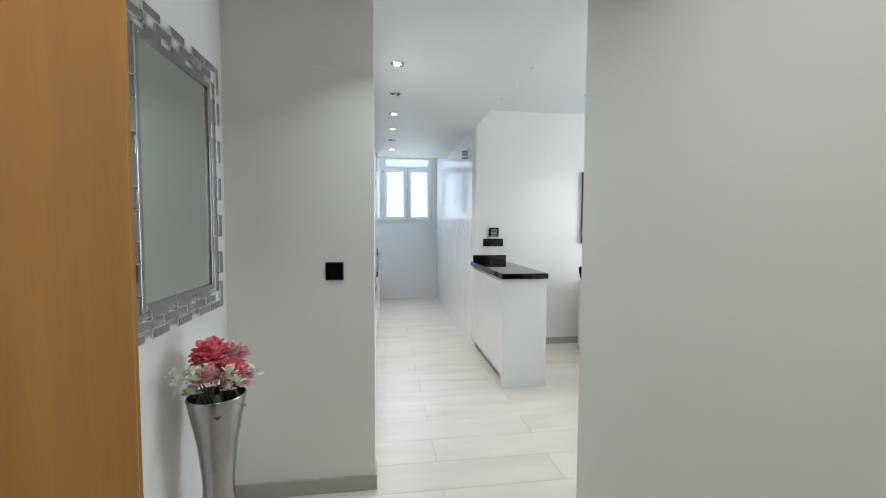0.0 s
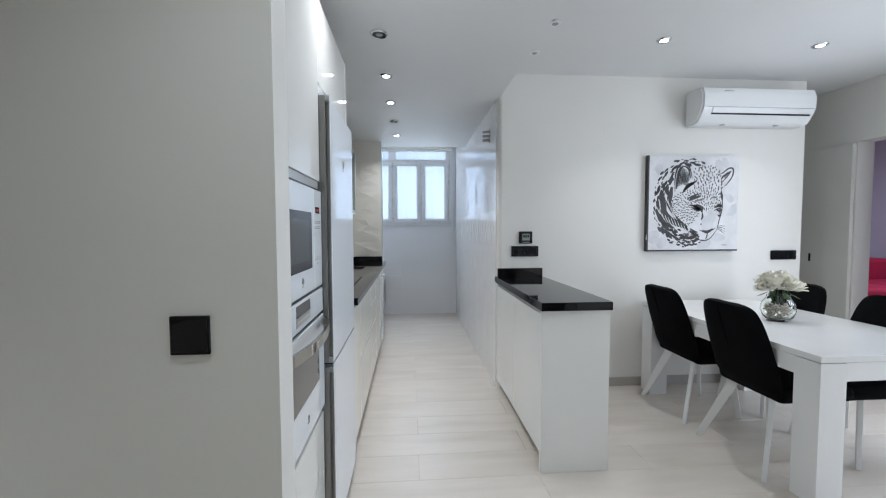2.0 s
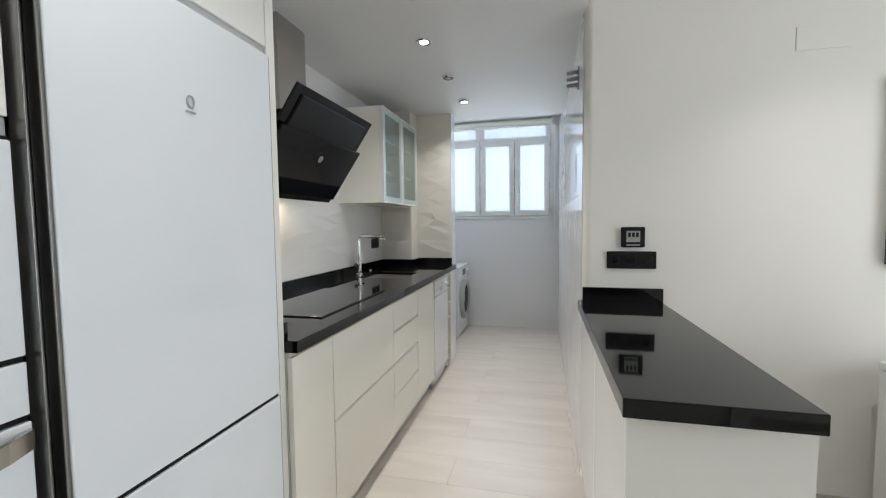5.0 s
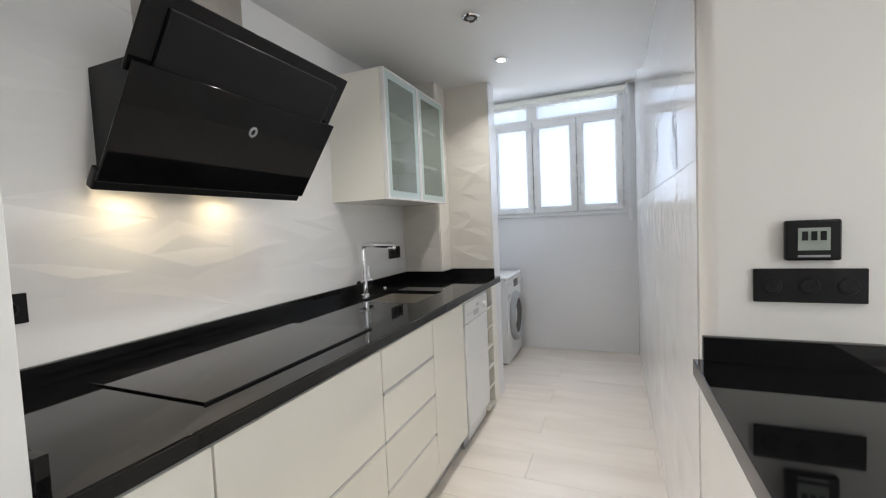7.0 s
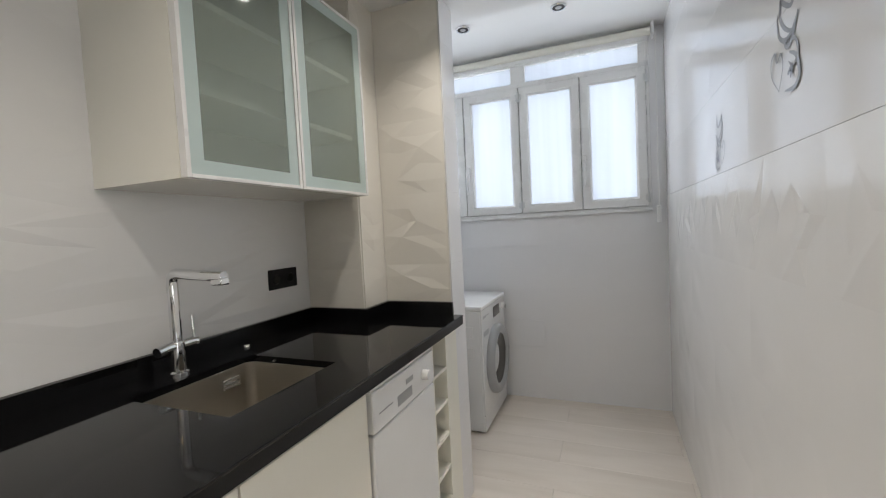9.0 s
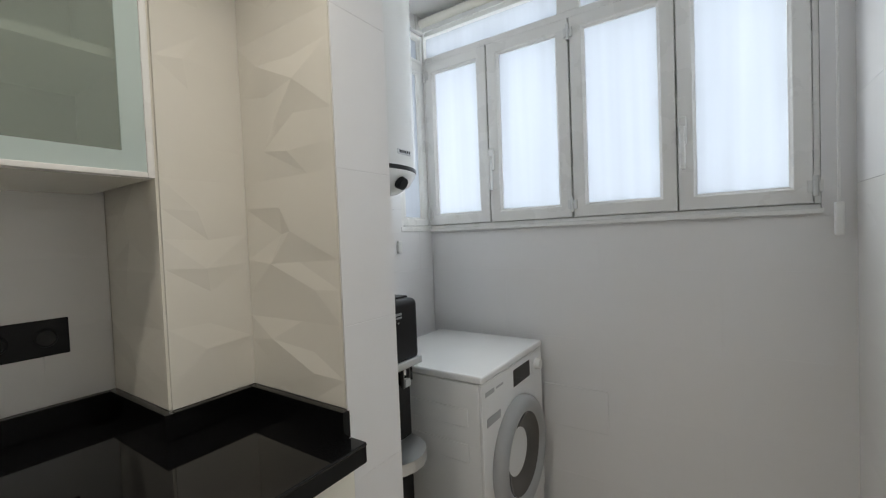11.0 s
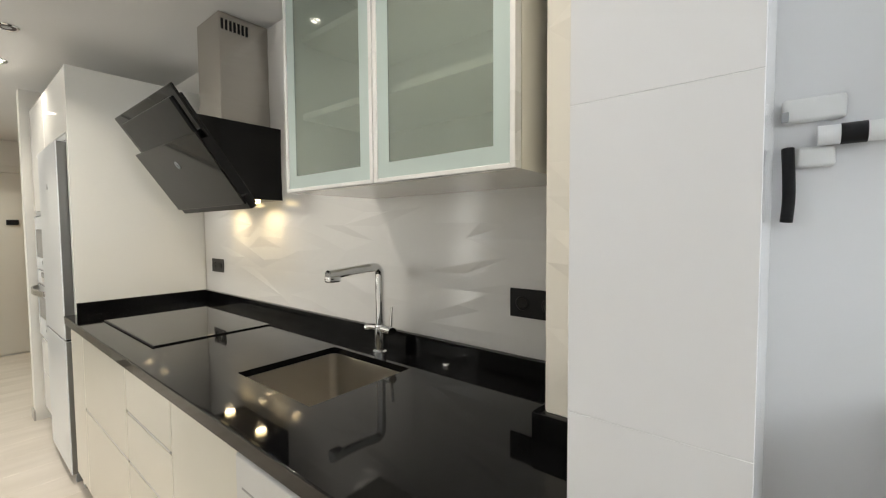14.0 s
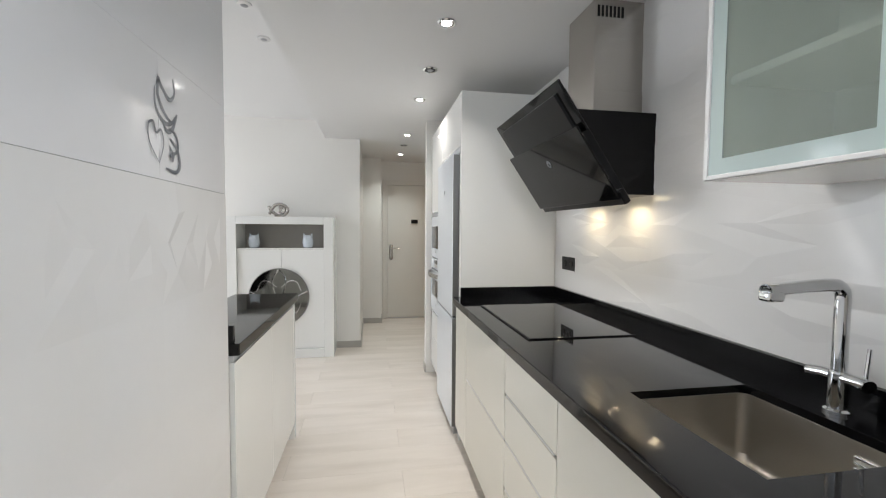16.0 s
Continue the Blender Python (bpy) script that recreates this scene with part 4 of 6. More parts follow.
def plate(name, label, category, axis, at, a0, a1, z0, z1, gangs, sockets=True, out=1):
    """A black plate on a wall; out: which way its face looks along the axis."""
    t = thing(name, label, category, ((at, (a0 + a1) / 2, z0) if axis == "x" else ((a0 + a1) / 2, at, z0)))
    def bx(u0, u1, w0, w1, d0, d1, bev):
        lo, hi = sorted((at + out * d0, at + out * d1))
        return cbox(lo, u0, w0, hi, u1, w1, bevel=bev) if axis == "x" else cbox(u0, lo, w0, u1, hi, w1, bevel=bev)
    part("frame", bx(a0, a1, z0, z1, 0.0015, 0.009, 0.002), M_BLACKP, t)
    w = (a1 - a0) / gangs
    for g in range(gangs):
        c, zc = a0 + (g + 0.5) * w, (z0 + z1) / 2
        if sockets:
            p0 = (at + out * 0.009, c, zc) if axis == "x" else (c, at + out * 0.009, zc)
            p1 = (at + out * 0.0115, c, zc) if axis == "x" else (c, at + out * 0.0115, zc)
            s = part("socket", cyl(bm_new(), p0, p1, 0.021, 0.019), M_BLACKP, t)
            q0 = (at + out * 0.0112, c, zc) if axis == "x" else (c, at + out * 0.0112, zc)
            q1 = (at + out * 0.0119, c, zc) if axis == "x" else (c, at + out * 0.0119, zc)
            part("socket_well", cyl(bm_new(), q0, q1, 0.016), M_BLACKG, s)
        else:
            part("rocker", bx(c - w * 0.46, c + w * 0.46, z0 + 0.006, z1 - 0.006, 0.0085, 0.0125, 0.002), M_BLACKG, t)
    return t


plate("light_switch", "square black light switch on the white wall", "switch", "y", 2.678, -0.028, 0.053, 1.011, 1.094, 1, False, -1)
plate("power_socket", "black double power socket above the worktop", "socket", "x", WX, 6.166, 6.325, 1.068, 1.149, 2)
plate("power_socket", "black double power socket beside the hob", "socket", "x", WX, 4.132, 4.288, 1.074, 1.152, 2)
plate("power_socket", "black triple power socket above the peninsula", "socket", "y", 4.94, 1.263, 1.478, 1.057, 1.138, 3, True, -1)
plate("light_switch", "black triple light switch beside the painting", "switch", "y", 4.94, 3.430, 3.652, 1.012, 1.088, 3, False, -1)
plate("power_socket", "black single power socket below the boiler", "socket", "x", -0.578, 7.285, 7.36, 1.318, 1.398, 1)
plate("light_switch", "black light switch beside the open doorway", "switch", "x", 4.15, 5.06, 5.19, 1.075, 1.135, 2, False, -1)
th = thing("thermostat", "square black room thermostat with a grey display", "thermostat", (1.374, 4.93, 1.16))
part("case", cbox(1.323, 4.918, 1.158, 1.426, 4.939, 1.252, bevel=0.005), M_BLACKP, th)
sc = part("display", cbox(1.345, 4.9165, 1.182, 1.404, 4.9182, 1.234), M_LCD, th, "grey lit display")
bm = bm_new()
for k in range(3):
    box(bm, 1.352 + 0.017 * k, 4.9155, 1.205, 1.363 + 0.017 * k, 4.9164, 1.226)
part("digits", bm, M_BLACKP, sc)
part("edge_strip", cbox(1.345, 4.9165, 1.166, 1.404, 4.9185, 1.171), M_GREYP, th)

# ---- peninsula ----
pn_ = thing("peninsula", "white gloss peninsula cabinet with a grey recessed plinth", "cabinet", (1.32, 4.37, 0))
part("end_panel", cbox(1.147, 3.812, 0, 1.507, 3.850, 0.858, bevel=0.0015, seg=1), M_GLOSS, pn_)
part("back_panel", cbox(1.487, 3.850, 0, 1.507, 4.938, 0.858), M_GLOSS, pn_)
part("body", cbox(1.175, 3.850, 0.10, 1.487, 4.936, 0.855), M_CARCASS, pn_)
for y0, y1 in ((3.852, 4.394), (4.397, 4.938)):
    part("door", cbox(1.150, y0, 0.095, 1.170, y1, 0.834, bevel=0.0015, seg=1), M_GLOSS, pn_)
part("grip_channel", cbox(1.155, 3.851, 0.8365, 1.173, 4.936, 0.8575, bevel=0.002), M_GREYW, pn_, "pale grip channel")
part("plinth", cbox(1.205, 3.850, 0, 1.22, 4.936, 0.095), M_BASE, pn_)
pw = thing("peninsula_worktop", "polished black granite peninsula top with an upstand", "worktop", (1.32, 4.35, 0.86))
part("slab", cbox(1.133, 3.778, 0.8585, 1.506, 4.938, 0.902, bevel=0.0025), M_GRANITE, pw)
part("upstand", cbox(1.154, 4.917, 0.9025, 1.507, 4.938, 0.966, bevel=0.0015, seg=1), M_GRANITE, pw)

# ---- dining room ----
TH = 0.70
tb = thing("dining_table", "white lacquered rectangular dining table with block legs", "table", (2.8, 4.2, 0))
TX0, TX1, TY0, TY1 = 2.300, 3.20, 3.443, 4.872
part("tabletop", cbox(TX0, TY0, TH - 0.03, TX1, TY1, TH, bevel=0.002), M_TABLE, tb)
bm = bm_new()
box(bm, TX0 + 0.01, TY0 + 0.13, TH - 0.12, TX0 + 0.035, TY1 - 0.13, TH - 0.034)
box(bm, TX1 - 0.035, TY0 + 0.13, TH - 0.12, TX1 - 0.01, TY1 - 0.13, TH - 0.034)
box(bm, TX0 + 0.13, TY0 + 0.01, TH - 0.12, TX1 - 0.13, TY0 + 0.035, TH - 0.034)
box(bm, TX0 + 0.13, TY1 - 0.035, TH - 0.12, TX1 - 0.13, TY1 - 0.01, TH - 0.034)
part("apron", bm, M_TABLE, tb)
for x in (TX0 + 0.002, TX1 - 0.132):
    for y in (TY0 + 0.002, TY1 - 0.132):
        part("leg", cbox(x, y, 0, x + 0.13, y + 0.13, TH - 0.034, bevel=0.002), M_TABLE, tb)

ch = thing("dining_chair", "black upholstered dining chair with splayed white legs", "chair", (0, 0, 0), "chairs round the table")


def padded(bm, rows, thick):
    """A padded shell: rows of (x half width, centre y, z, forward lean) swept into a closed pad."""
    n = 12
    front, back = [], []
    for hw, y, z in rows:
        f, b = [], []
        for k in range(n + 1):
            u = -1 + 2 * k / n
            edge = 1 - abs(u) ** 6
            wrap = 0.035 * abs(u) ** 3
            f.append(bm.verts.new((u * hw, y + wrap + thick * 0.5 * edge, z)))
            b.append(bm.verts.new((u * hw, y + wrap - thick * 0.5 * edge, z)))
        front.append(f)
        back.append(b)
    for i in range(len(rows) - 1):
        for k in range(n):
            bm.faces.new((front[i][k], front[i][k + 1], front[i + 1][k + 1], front[i + 1][k]))
            bm.faces.new((back[i][k + 1], back[i][k], back[i + 1][k], back[i + 1][k + 1]))
    for k in range(n):
        bm.faces.new((front[0][k], back[0][k], back[0][k + 1], front[0][k + 1]))
        bm.faces.new((front[-1][k + 1], back[-1][k + 1], back[-1][k], front[-1][k]))
    for i in range(len(rows) - 1):
        bm.faces.new((front[i][0], front[i + 1][0], back[i + 1][0], back[i][0]))
        bm.faces.new((front[i][n], back[i][n], back[i + 1][n], front[i + 1][n]))
    bmesh.ops.remove_doubles(bm, verts=bm.verts[:], dist=0.0005)
    return bm


# the chair faces +y, its seat centre over the origin
part("backrest", padded(bm_new(), [(p.x, p.y, p.z) for p in smooth_path([(0.196, -0.120, 0.384), (0.212, -0.180, 0.402), (0.222, -0.225, 0.45), (0.227, -0.252, 0.54), (0.224, -0.285, 0.64), (0.214, -0.315, 0.74), (0.198, -0.338, 0.81), (0.176, -0.350, 0.847), (0.140, -0.356, 0.866), (0.085, -0.358, 0.872)], 3)], 0.062), M_VELVET, ch)
part("seat", cbox(-0.222, -0.20, 0.372, 0.222, 0.225, 0.452, bevel=0.038, seg=5), M_VELVET, ch)
part("seam", tube(bm_new(), [(0.0, -0.252, 0.47), (0.0, -0.33, 0.68), (0.0, -0.387, 0.85)], 0.004, 6), M_VELVET, ch)
for sx in (-1, 1):
    for sy, tx, ty, ox, oy in ((1, 0.14, 0.07, 0.19, 0.125), (-1, 0.125, -0.155, 0.2375, -0.293)):
        top, foot = Vector((sx * tx, ty, 0.39)), Vector((sx * ox, oy, 0.0))
        wide = Vector((sx * 0.7, sy * 0.7, 0)).normalized()
        thin = Vector((-wide.y, wide.x, 0))
        bm = bm_new()
        ends = []
        for c, hw, ht in ((foot, 0.017, 0.011), (top, 0.030, 0.012)):
            ends.append([bm.verts.new(c + wide * p * hw + thin * q * ht) for p, q in ((-1, -1), (1, -1), (1, 1), (-1, 1))])
        for k in range(4):
            bm.faces.new((ends[0][k], ends[0][(k + 1) % 4], ends[1][(k + 1) % 4], ends[1][k]))
        bm.faces.new(ends[0])
        bm.faces.new(ends[1])
        bmesh.ops.bevel(bm, geom=bm.edges[:], offset=0.0025, segments=1, affect="EDGES")
        part("leg", bm, M_LEG, ch, smooth=False)
ch.matrix_world = pose(2.54, 4.505, 0, 0, 0, -90)
for x, y, r in ((2.54, 3.895, -90), (2.95, 4.50, 90), (2.95, 3.90, 90)):
    copy_thing(ch, pose(x, y, 0, 0, 0, r))

vz = thing("flower_vase", "round clear glass vase with pebbles and cream peonies", "vase", (2.75, 4.14, TH))
part("bowl", lathe(bm_new(), [(0.05, 0), (0.075, 0.02), (0.092, 0.06), (0.085, 0.105), (0.062, 0.135), (0.060, 0.15), (0.057, 0.15), (0.058, 0.135), (0.080, 0.105), (0.087, 0.06), (0.07, 0.024), (0.04, 0.008)], 2.75, 4.14, TH), M_CLEAR, vz, "clear glass bowl")
rng = random.Random(5)
bm = bm_new()
for k in range(110):
    a, r, z = rng.uniform(0, 6.28), 0.074 * rng.random() ** 0.4, TH + rng.uniform(0.018, 0.095)
    rr = r * (1 - abs(z - TH - 0.055) * 5)
    bmesh.ops.create_icosphere(bm, subdivisions=1, radius=rng.uniform(0.007, 0.012), matrix=Matrix.Translation((2.75 + rr * math.cos(a), 4.14 + rr * math.sin(a), z)) @ Matrix.Diagonal((1, 1, 0.7, 1)))
part("pebbles", bm, M_PEBBLE, vz, "cream pebbles", smooth=False)


def blossom(cx, cy, cz, radius, petals, seed, ruffle=0.25):
    """A full round head of many cupped, ruffled petals set over a ball."""
    rg = random.Random(seed)
    bm = bm_new()
    for k in range(petals):
        t = (k + 0.5) / petals
        polar = math.acos(1 - 1.35 * t)
        az = k * 2.39996 + rg.uniform(-0.25, 0.25)
        d = Vector((math.sin(polar) * math.cos(az), math.sin(polar) * math.sin(az), math.cos(polar)))
        side = Vector((-math.sin(az), math.cos(az), 0))
        up = side.cross(d) * -1
        grow = (d * 0.75 + up * rg.uniform(0.45, 0.8)).normalized()
        size = radius * rg.uniform(0.55, 0.75)
        face = grow.cross(side).normalized()
        o = Vector((cx, cy, cz)) + d * radius * rg.uniform(0.36, 0.5)
        grid = []
        for i in range(5):
            v = i / 4
            row = []
            for j in range(5):
                u = -1 + j / 2
                w = size * 0.62 * math.sin(math.pi * (0.18 + 0.62 * v))
                bend = 0.28 * size * (u * u * 0.6 - v * v) + ruffle * size * 0.22 * math.sin(4.2 * u + 1.7 * k) * v
                row.append(bm.verts.new(o + grow * (size * v * (1 - 0.12 * u * u)) + side * (u * w) + face * bend))
            grid.append(row)
        for i in range(4):
            for j in range(4):
                bm.faces.new((grid[i][j], grid[i][j + 1], grid[i + 1][j + 1], grid[i + 1][j]))
    return bm


for k, (dx, dy, dz, r) in enumerate(((0, 0, 0.215, 0.062), (-0.06, -0.03, 0.20, 0.055), (0.06, 0.02, 0.205, 0.055), (0.01, -0.065, 0.19, 0.05), (-0.03, 0.06, 0.21, 0.05), (0.09, -0.03, 0.18, 0.045), (-0.10, 0.0, 0.18, 0.042))):
    part("blossom", blossom(2.75 + dx, 4.14 + dy, TH + dz, r * 1.22, 36, 40 + k, 0.4), M_PEONY, vz, "cream peony head")
bm = bm_new()
for k in range(7):
    a = k * 0.9
    tube(bm, [(2.75 + 0.02 * math.cos(a), 4.14 + 0.02 * math.sin(a), TH + 0.09), (2.75 + 0.05 * math.cos(a), 4.14 + 0.05 * math.sin(a), TH + 0.19)], 0.003, 6)
part("stems", bm, M_LEAF, vz)
for k in range(6):
    a = k * 1.05 + 0.3
    c = Vector((2.75 + 0.075 * math.cos(a), 4.14 + 0.075 * math.sin(a), TH + 0.15))
    bm = bm_new()
    bmesh.ops.create_uvsphere(bm, u_segments=8, v_segments=5, radius=1, matrix=Matrix.Translation(c) @ Matrix.Rotation(a, 4, "Z") @ Matrix.Rotation(0.5, 4, "Y") @ Matrix.Diagonal((0.035, 0.014, 0.002, 1)))
    part("leaf", bm, M_LEAF, vz)

vz.scale = (1.0, 1.0, 1.06)

# air conditioner
ac = thing("air_conditioner", "white wall-mounted split air conditioner", "air conditioner", (3.18, 4.85, 2.09))
prof = [(4.938, 2.09), (4.86, 2.085), (4.80, 2.10), (4.755, 2.165), (4.735, 2.21), (4.73, 2.30), (4.75, 2.365), (4.80, 2.378), (4.938, 2.38)]
AZ = 0.915
bm = prism(bm_new(), [(y, 2.068 + (z - 2.085) * AZ) for y, z in prof], 0, 2.660, 3.585)
bmesh.ops.bevel(bm, geom=[e for e in bm.edges if abs(e.verts[0].co.x - e.verts[1].co.x) < 1e-5], offset=0.014, segments=3, affect="EDGES")
part("casing", bm, M_ENAMEL, ac)


def on_casing(points):
    """Points of the profile brought to the casing's height."""
    return [(y, 2.068 + (z - 2.085) * AZ) for y, z in points]


part("air_slot", prism(bm_new(), on_casing([(4.7485, 2.163), (4.7550, 2.152), (4.775, 2.160), (4.770, 2.170)]), 0, 2.745, 3.54), M_BLACKP, ac, "dark air outlet slot")
part("flap", prism(bm_new(), on_casing([(4.7325, 2.2010), (4.7475, 2.1660), (4.765, 2.171), (4.748, 2.206)]), 0, 2.745, 3.54), M_ENAMEL, ac, smooth=False)
part("panel_line", prism(bm_new(), on_casing([(4.7310, 2.2085), (4.7325, 2.2055), (4.745, 2.208), (4.745, 2.212)]), 0, 2.69, 3.565), M_GREYP, ac)
for x in (2.86, 3.30):
    part("clip", cbox(x, 4.80, 2.060, x + 0.03, 4.82, 2.069, bevel=0.002), M_GREYP, ac)
part("indicator", cbox(2.83, 4.7275, 2.295, 2.90, 4.7305, 2.299), M_GREYP, ac)

# painting of a spotted cat
pt = thing("painting", "square canvas painting of a spotted big cat's head", "painting", (2.725, 4.92, 1.09))
PX0, PX1, PZ0, PZ1, PY = 2.343, 3.105, 1.090, 1.846, 4.902
part("canvas", cbox(PX0 + 0.012, PY, PZ0 + 0.012, PX1 - 0.002, 4.938, PZ1 - 0.002), M_CANVAS, pt)
bm = bm_new()
box(bm, PX0, PY - 0.002, PZ0, PX0 + 0.011, 4.938, PZ1)
box(bm, PX0 + 0.011, PY - 0.002, PZ0, PX1, 4.938, PZ0 + 0.011)
part("edge", bm, M_INK, pt, "black canvas edge")


def cat_inside(u, v):
    """Whether a spot of the head: u, v run from 0 to 1 over the canvas, v downwards."""
    head = ((u - 0.45) / 0.37) ** 2 + ((v - 0.46) / 0.43) ** 2 < 1
    jaw = 0.55 < u < 0.82 and 0.45 < v < 0.85 and v < 1.45 - 0.75 * u
    return head or jaw


def flat_blot(bm, u, v, a, b, rot, rg, depth=0.0012):
    """An uneven paint blot on the canvas."""
    n = 9
    cx, cz = PX0 + 0.012 + u * 0.748, PZ1 - 0.002 - v * 0.742
    vs = []
    for k in range(n):
        t = 2 * math.pi * k / n
        q = rg.uniform(0.72, 1.2)
        x, z = a * q * math.cos(t), b * q * math.sin(t)
        vs.append(bm.verts.new((cx + x * math.cos(rot) - z * math.sin(rot), PY - depth, cz + x * math.sin(rot) + z * math.cos(rot))))
    bm.faces.new(vs)


def stroke(bm, uv, width, depth=0.0016):
    """A brush stroke of changing width along a smooth line on the canvas."""
    pts = smooth_path([(PX0 + 0.012 + u * 0.748, 0, PZ1 - 0.002 - v * 0.742) for u, v in uv], 5)
    left, right = [], []
    for i, p in enumerate(pts):
        d = pts[min(i + 1, len(pts) - 1)] - pts[max(i - 1, 0)]
        nrm2 = Vector((-d.z, 0, d.x)).normalized()
        w = width * (0.35 + 0.65 * math.sin(math.pi * (i + 0.3) / (len(pts) - 0.4)))
        left.append(bm.verts.new((p.x + nrm2.x * w, PY - depth, p.z + nrm2.z * w)))
        right.append(bm.verts.new((p.x - nrm2.x * w, PY - depth, p.z - nrm2.z * w)))
    for i in range(len(pts) - 1):
        bm.faces.new((left[i], left[i + 1], right[i + 1], right[i]))


rg = random.Random(11)
bm = bm_new()
MIDS = ((0.37, 0.20, 0.035, 0.075, 0.1), (0.40, 0.28, 0.03, 0.05, 0.4), (0.23, 0.42, 0.03, 0.06, 0.1), (0.18, 0.62, 0.035, 0.06, 0.5), (0.30, 0.71, 0.05, 0.03, -0.5), (0.53, 0.56, 0.045, 0.022, -0.3),
        (0.56, 0.47, 0.06, 0.014, 0.35), (0.80, 0.52, 0.014, 0.05, 0.0), (0.795, 0.60, 0.014, 0.04, 0.1), (0.72, 0.44, 0.03, 0.012, 0.2), (0.50, 0.85, 0.04, 0.015, -0.3), (0.86, 0.21, 0.035, 0.014, 0.6), (0.60, 0.63, 0.010, 0.03, 0.2))
for u, v, a, b, turn_of in MIDS:
    wb = bm_new()
    flat_blot(wb, u, v, a * 0.74, b * 0.74, turn_of, rg, 0.0008)
    part("shade_wash", wb, M_MID, pt, "mid grey shading", smooth=False)
for u, v, r in ((0.10, 0.14, 0.05), (0.06, 0.86, 0.07), (0.14, 0.92, 0.06), (0.77, 0.10, 0.06), (0.84, 0.07, 0.04), (0.70, 0.66, 0.06), (0.66, 0.73, 0.07), (0.72, 0.60, 0.05), (0.80, 0.87, 0.05), (0.62, 0.95, 0.06), (0.90, 0.45, 0.05), (0.93, 0.58, 0.06), (0.55, 0.62, 0.03), (0.40, 0.20, 0.06), (0.36, 0.16, 0.05)):
    wb = bm_new()
    flat_blot(wb, u, v, r, r * 0.7, rg.uniform(0, 3), rg, 0.0006 + 0.0001 * rg.random())
    part("wash", wb, M_WASH, pt, "pale grey wash", smooth=False)
bm = bm_new()
placed = []
# long blots that lie along the curve of the neck
for ring_r, count, size in ((1.0, 46, 0.0080), (0.90, 40, 0.0110), (0.80, 32, 0.0120), (0.70, 16, 0.0100)):
    for k in range(count):
        a = radians(62 + 235 * (k + rg.uniform(-0.4, 0.4)) / count)
        ring_j = ring_r + rg.uniform(-0.045, 0.03)
        u, v = 0.435 + 0.385 * ring_j * math.cos(a), 0.50 - 0.465 * ring_j * math.sin(a)
        if u > 0.30 and v < 0.42 and ring_r < 0.85:
            continue
        s = size * rg.uniform(0.5, 1.3)
        placed.append((u, v, s))
        flat_blot(bm, u, v, s * 2.1, s * 0.95, a + math.pi / 2 + rg.uniform(-0.35, 0.35), rg)
# small spots of the forehead and cheek, thinning out towards the muzzle
for _ in range(7000):
    u, v = rg.uniform(0.25, 0.82), rg.uniform(0.10, 0.80)
    if u < 0.49 and v < 0.36:
        continue
    brow = ((u - 0.625) / 0.205) ** 2 + ((v - 0.33) / 0.25) ** 2 < 1
    cheek = ((u - 0.40) / 0.16) ** 2 + ((v - 0.56) / 0.19) ** 2 < 1 and v < 1.13 - 0.75 * u
    if not (brow or cheek):
        continue
    s = rg.uniform(0.0060, 0.0098) * (1.15 if v < 0.34 else 0.95)
    if any((u - p) ** 2 + (v - q) ** 2 < ((s + r) * 1.45) ** 2 for p, q, r in placed):
        continue
    placed.append((u, v, s))
    flat_blot(bm, u, v, s * 1.25, s * 0.62, math.atan2(0.62 - v, u - 0.64) + rg.uniform(-0.5, 0.5), rg)
part("spot_pattern", bm, M_INK, pt, "dark grey painted spots", smooth=False)
bm = bm_new()
NECK = (([(0.25, 0.33), (0.235, 0.42), (0.22, 0.50), (0.26, 0.60)], 0.022), ([(0.15, 0.40), (0.165, 0.50), (0.17, 0.60), (0.24, 0.68), (0.33, 0.73), (0.43, 0.76)], 0.026),
        ([(0.08, 0.58), (0.13, 0.66), (0.20, 0.72), (0.28, 0.77)], 0.020), ([(0.10, 0.76), (0.18, 0.80), (0.26, 0.84)], 0.014))
EARS = (([(0.285, 0.38), (0.285, 0.22), (0.32, 0.11), (0.38, 0.075), (0.44, 0.12), (0.475, 0.24)], 0.007), ([(0.30, 0.35), (0.31, 0.25), (0.33, 0.16), (0.37, 0.105)], 0.012),
        ([(0.37, 0.105), (0.43, 0.14), (0.455, 0.24)], 0.007), ([(0.76, 0.20), (0.82, 0.175), (0.88, 0.13), (0.93, 0.135), (0.925, 0.21), (0.87, 0.29), (0.835, 0.32)], 0.006), ([(0.80, 0.23), (0.86, 0.19), (0.91, 0.16)], 0.009))
FACE = (([(0.37, 0.39), (0.44, 0.32), (0.53, 0.26)], 0.010), ([(0.42, 0.46), (0.50, 0.42), (0.57, 0.40)], 0.007), ([(0.46, 0.52), (0.52, 0.54), (0.58, 0.58)], 0.010), ([(0.48, 0.55), (0.54, 0.575), (0.58, 0.575)], 0.008),
        ([(0.73, 0.55), (0.77, 0.535), (0.82, 0.54)], 0.009), ([(0.73, 0.58), (0.78, 0.56), (0.81, 0.57)], 0.006), ([(0.80, 0.33), (0.82, 0.45), (0.815, 0.58), (0.785, 0.70), (0.765, 0.79)], 0.004))
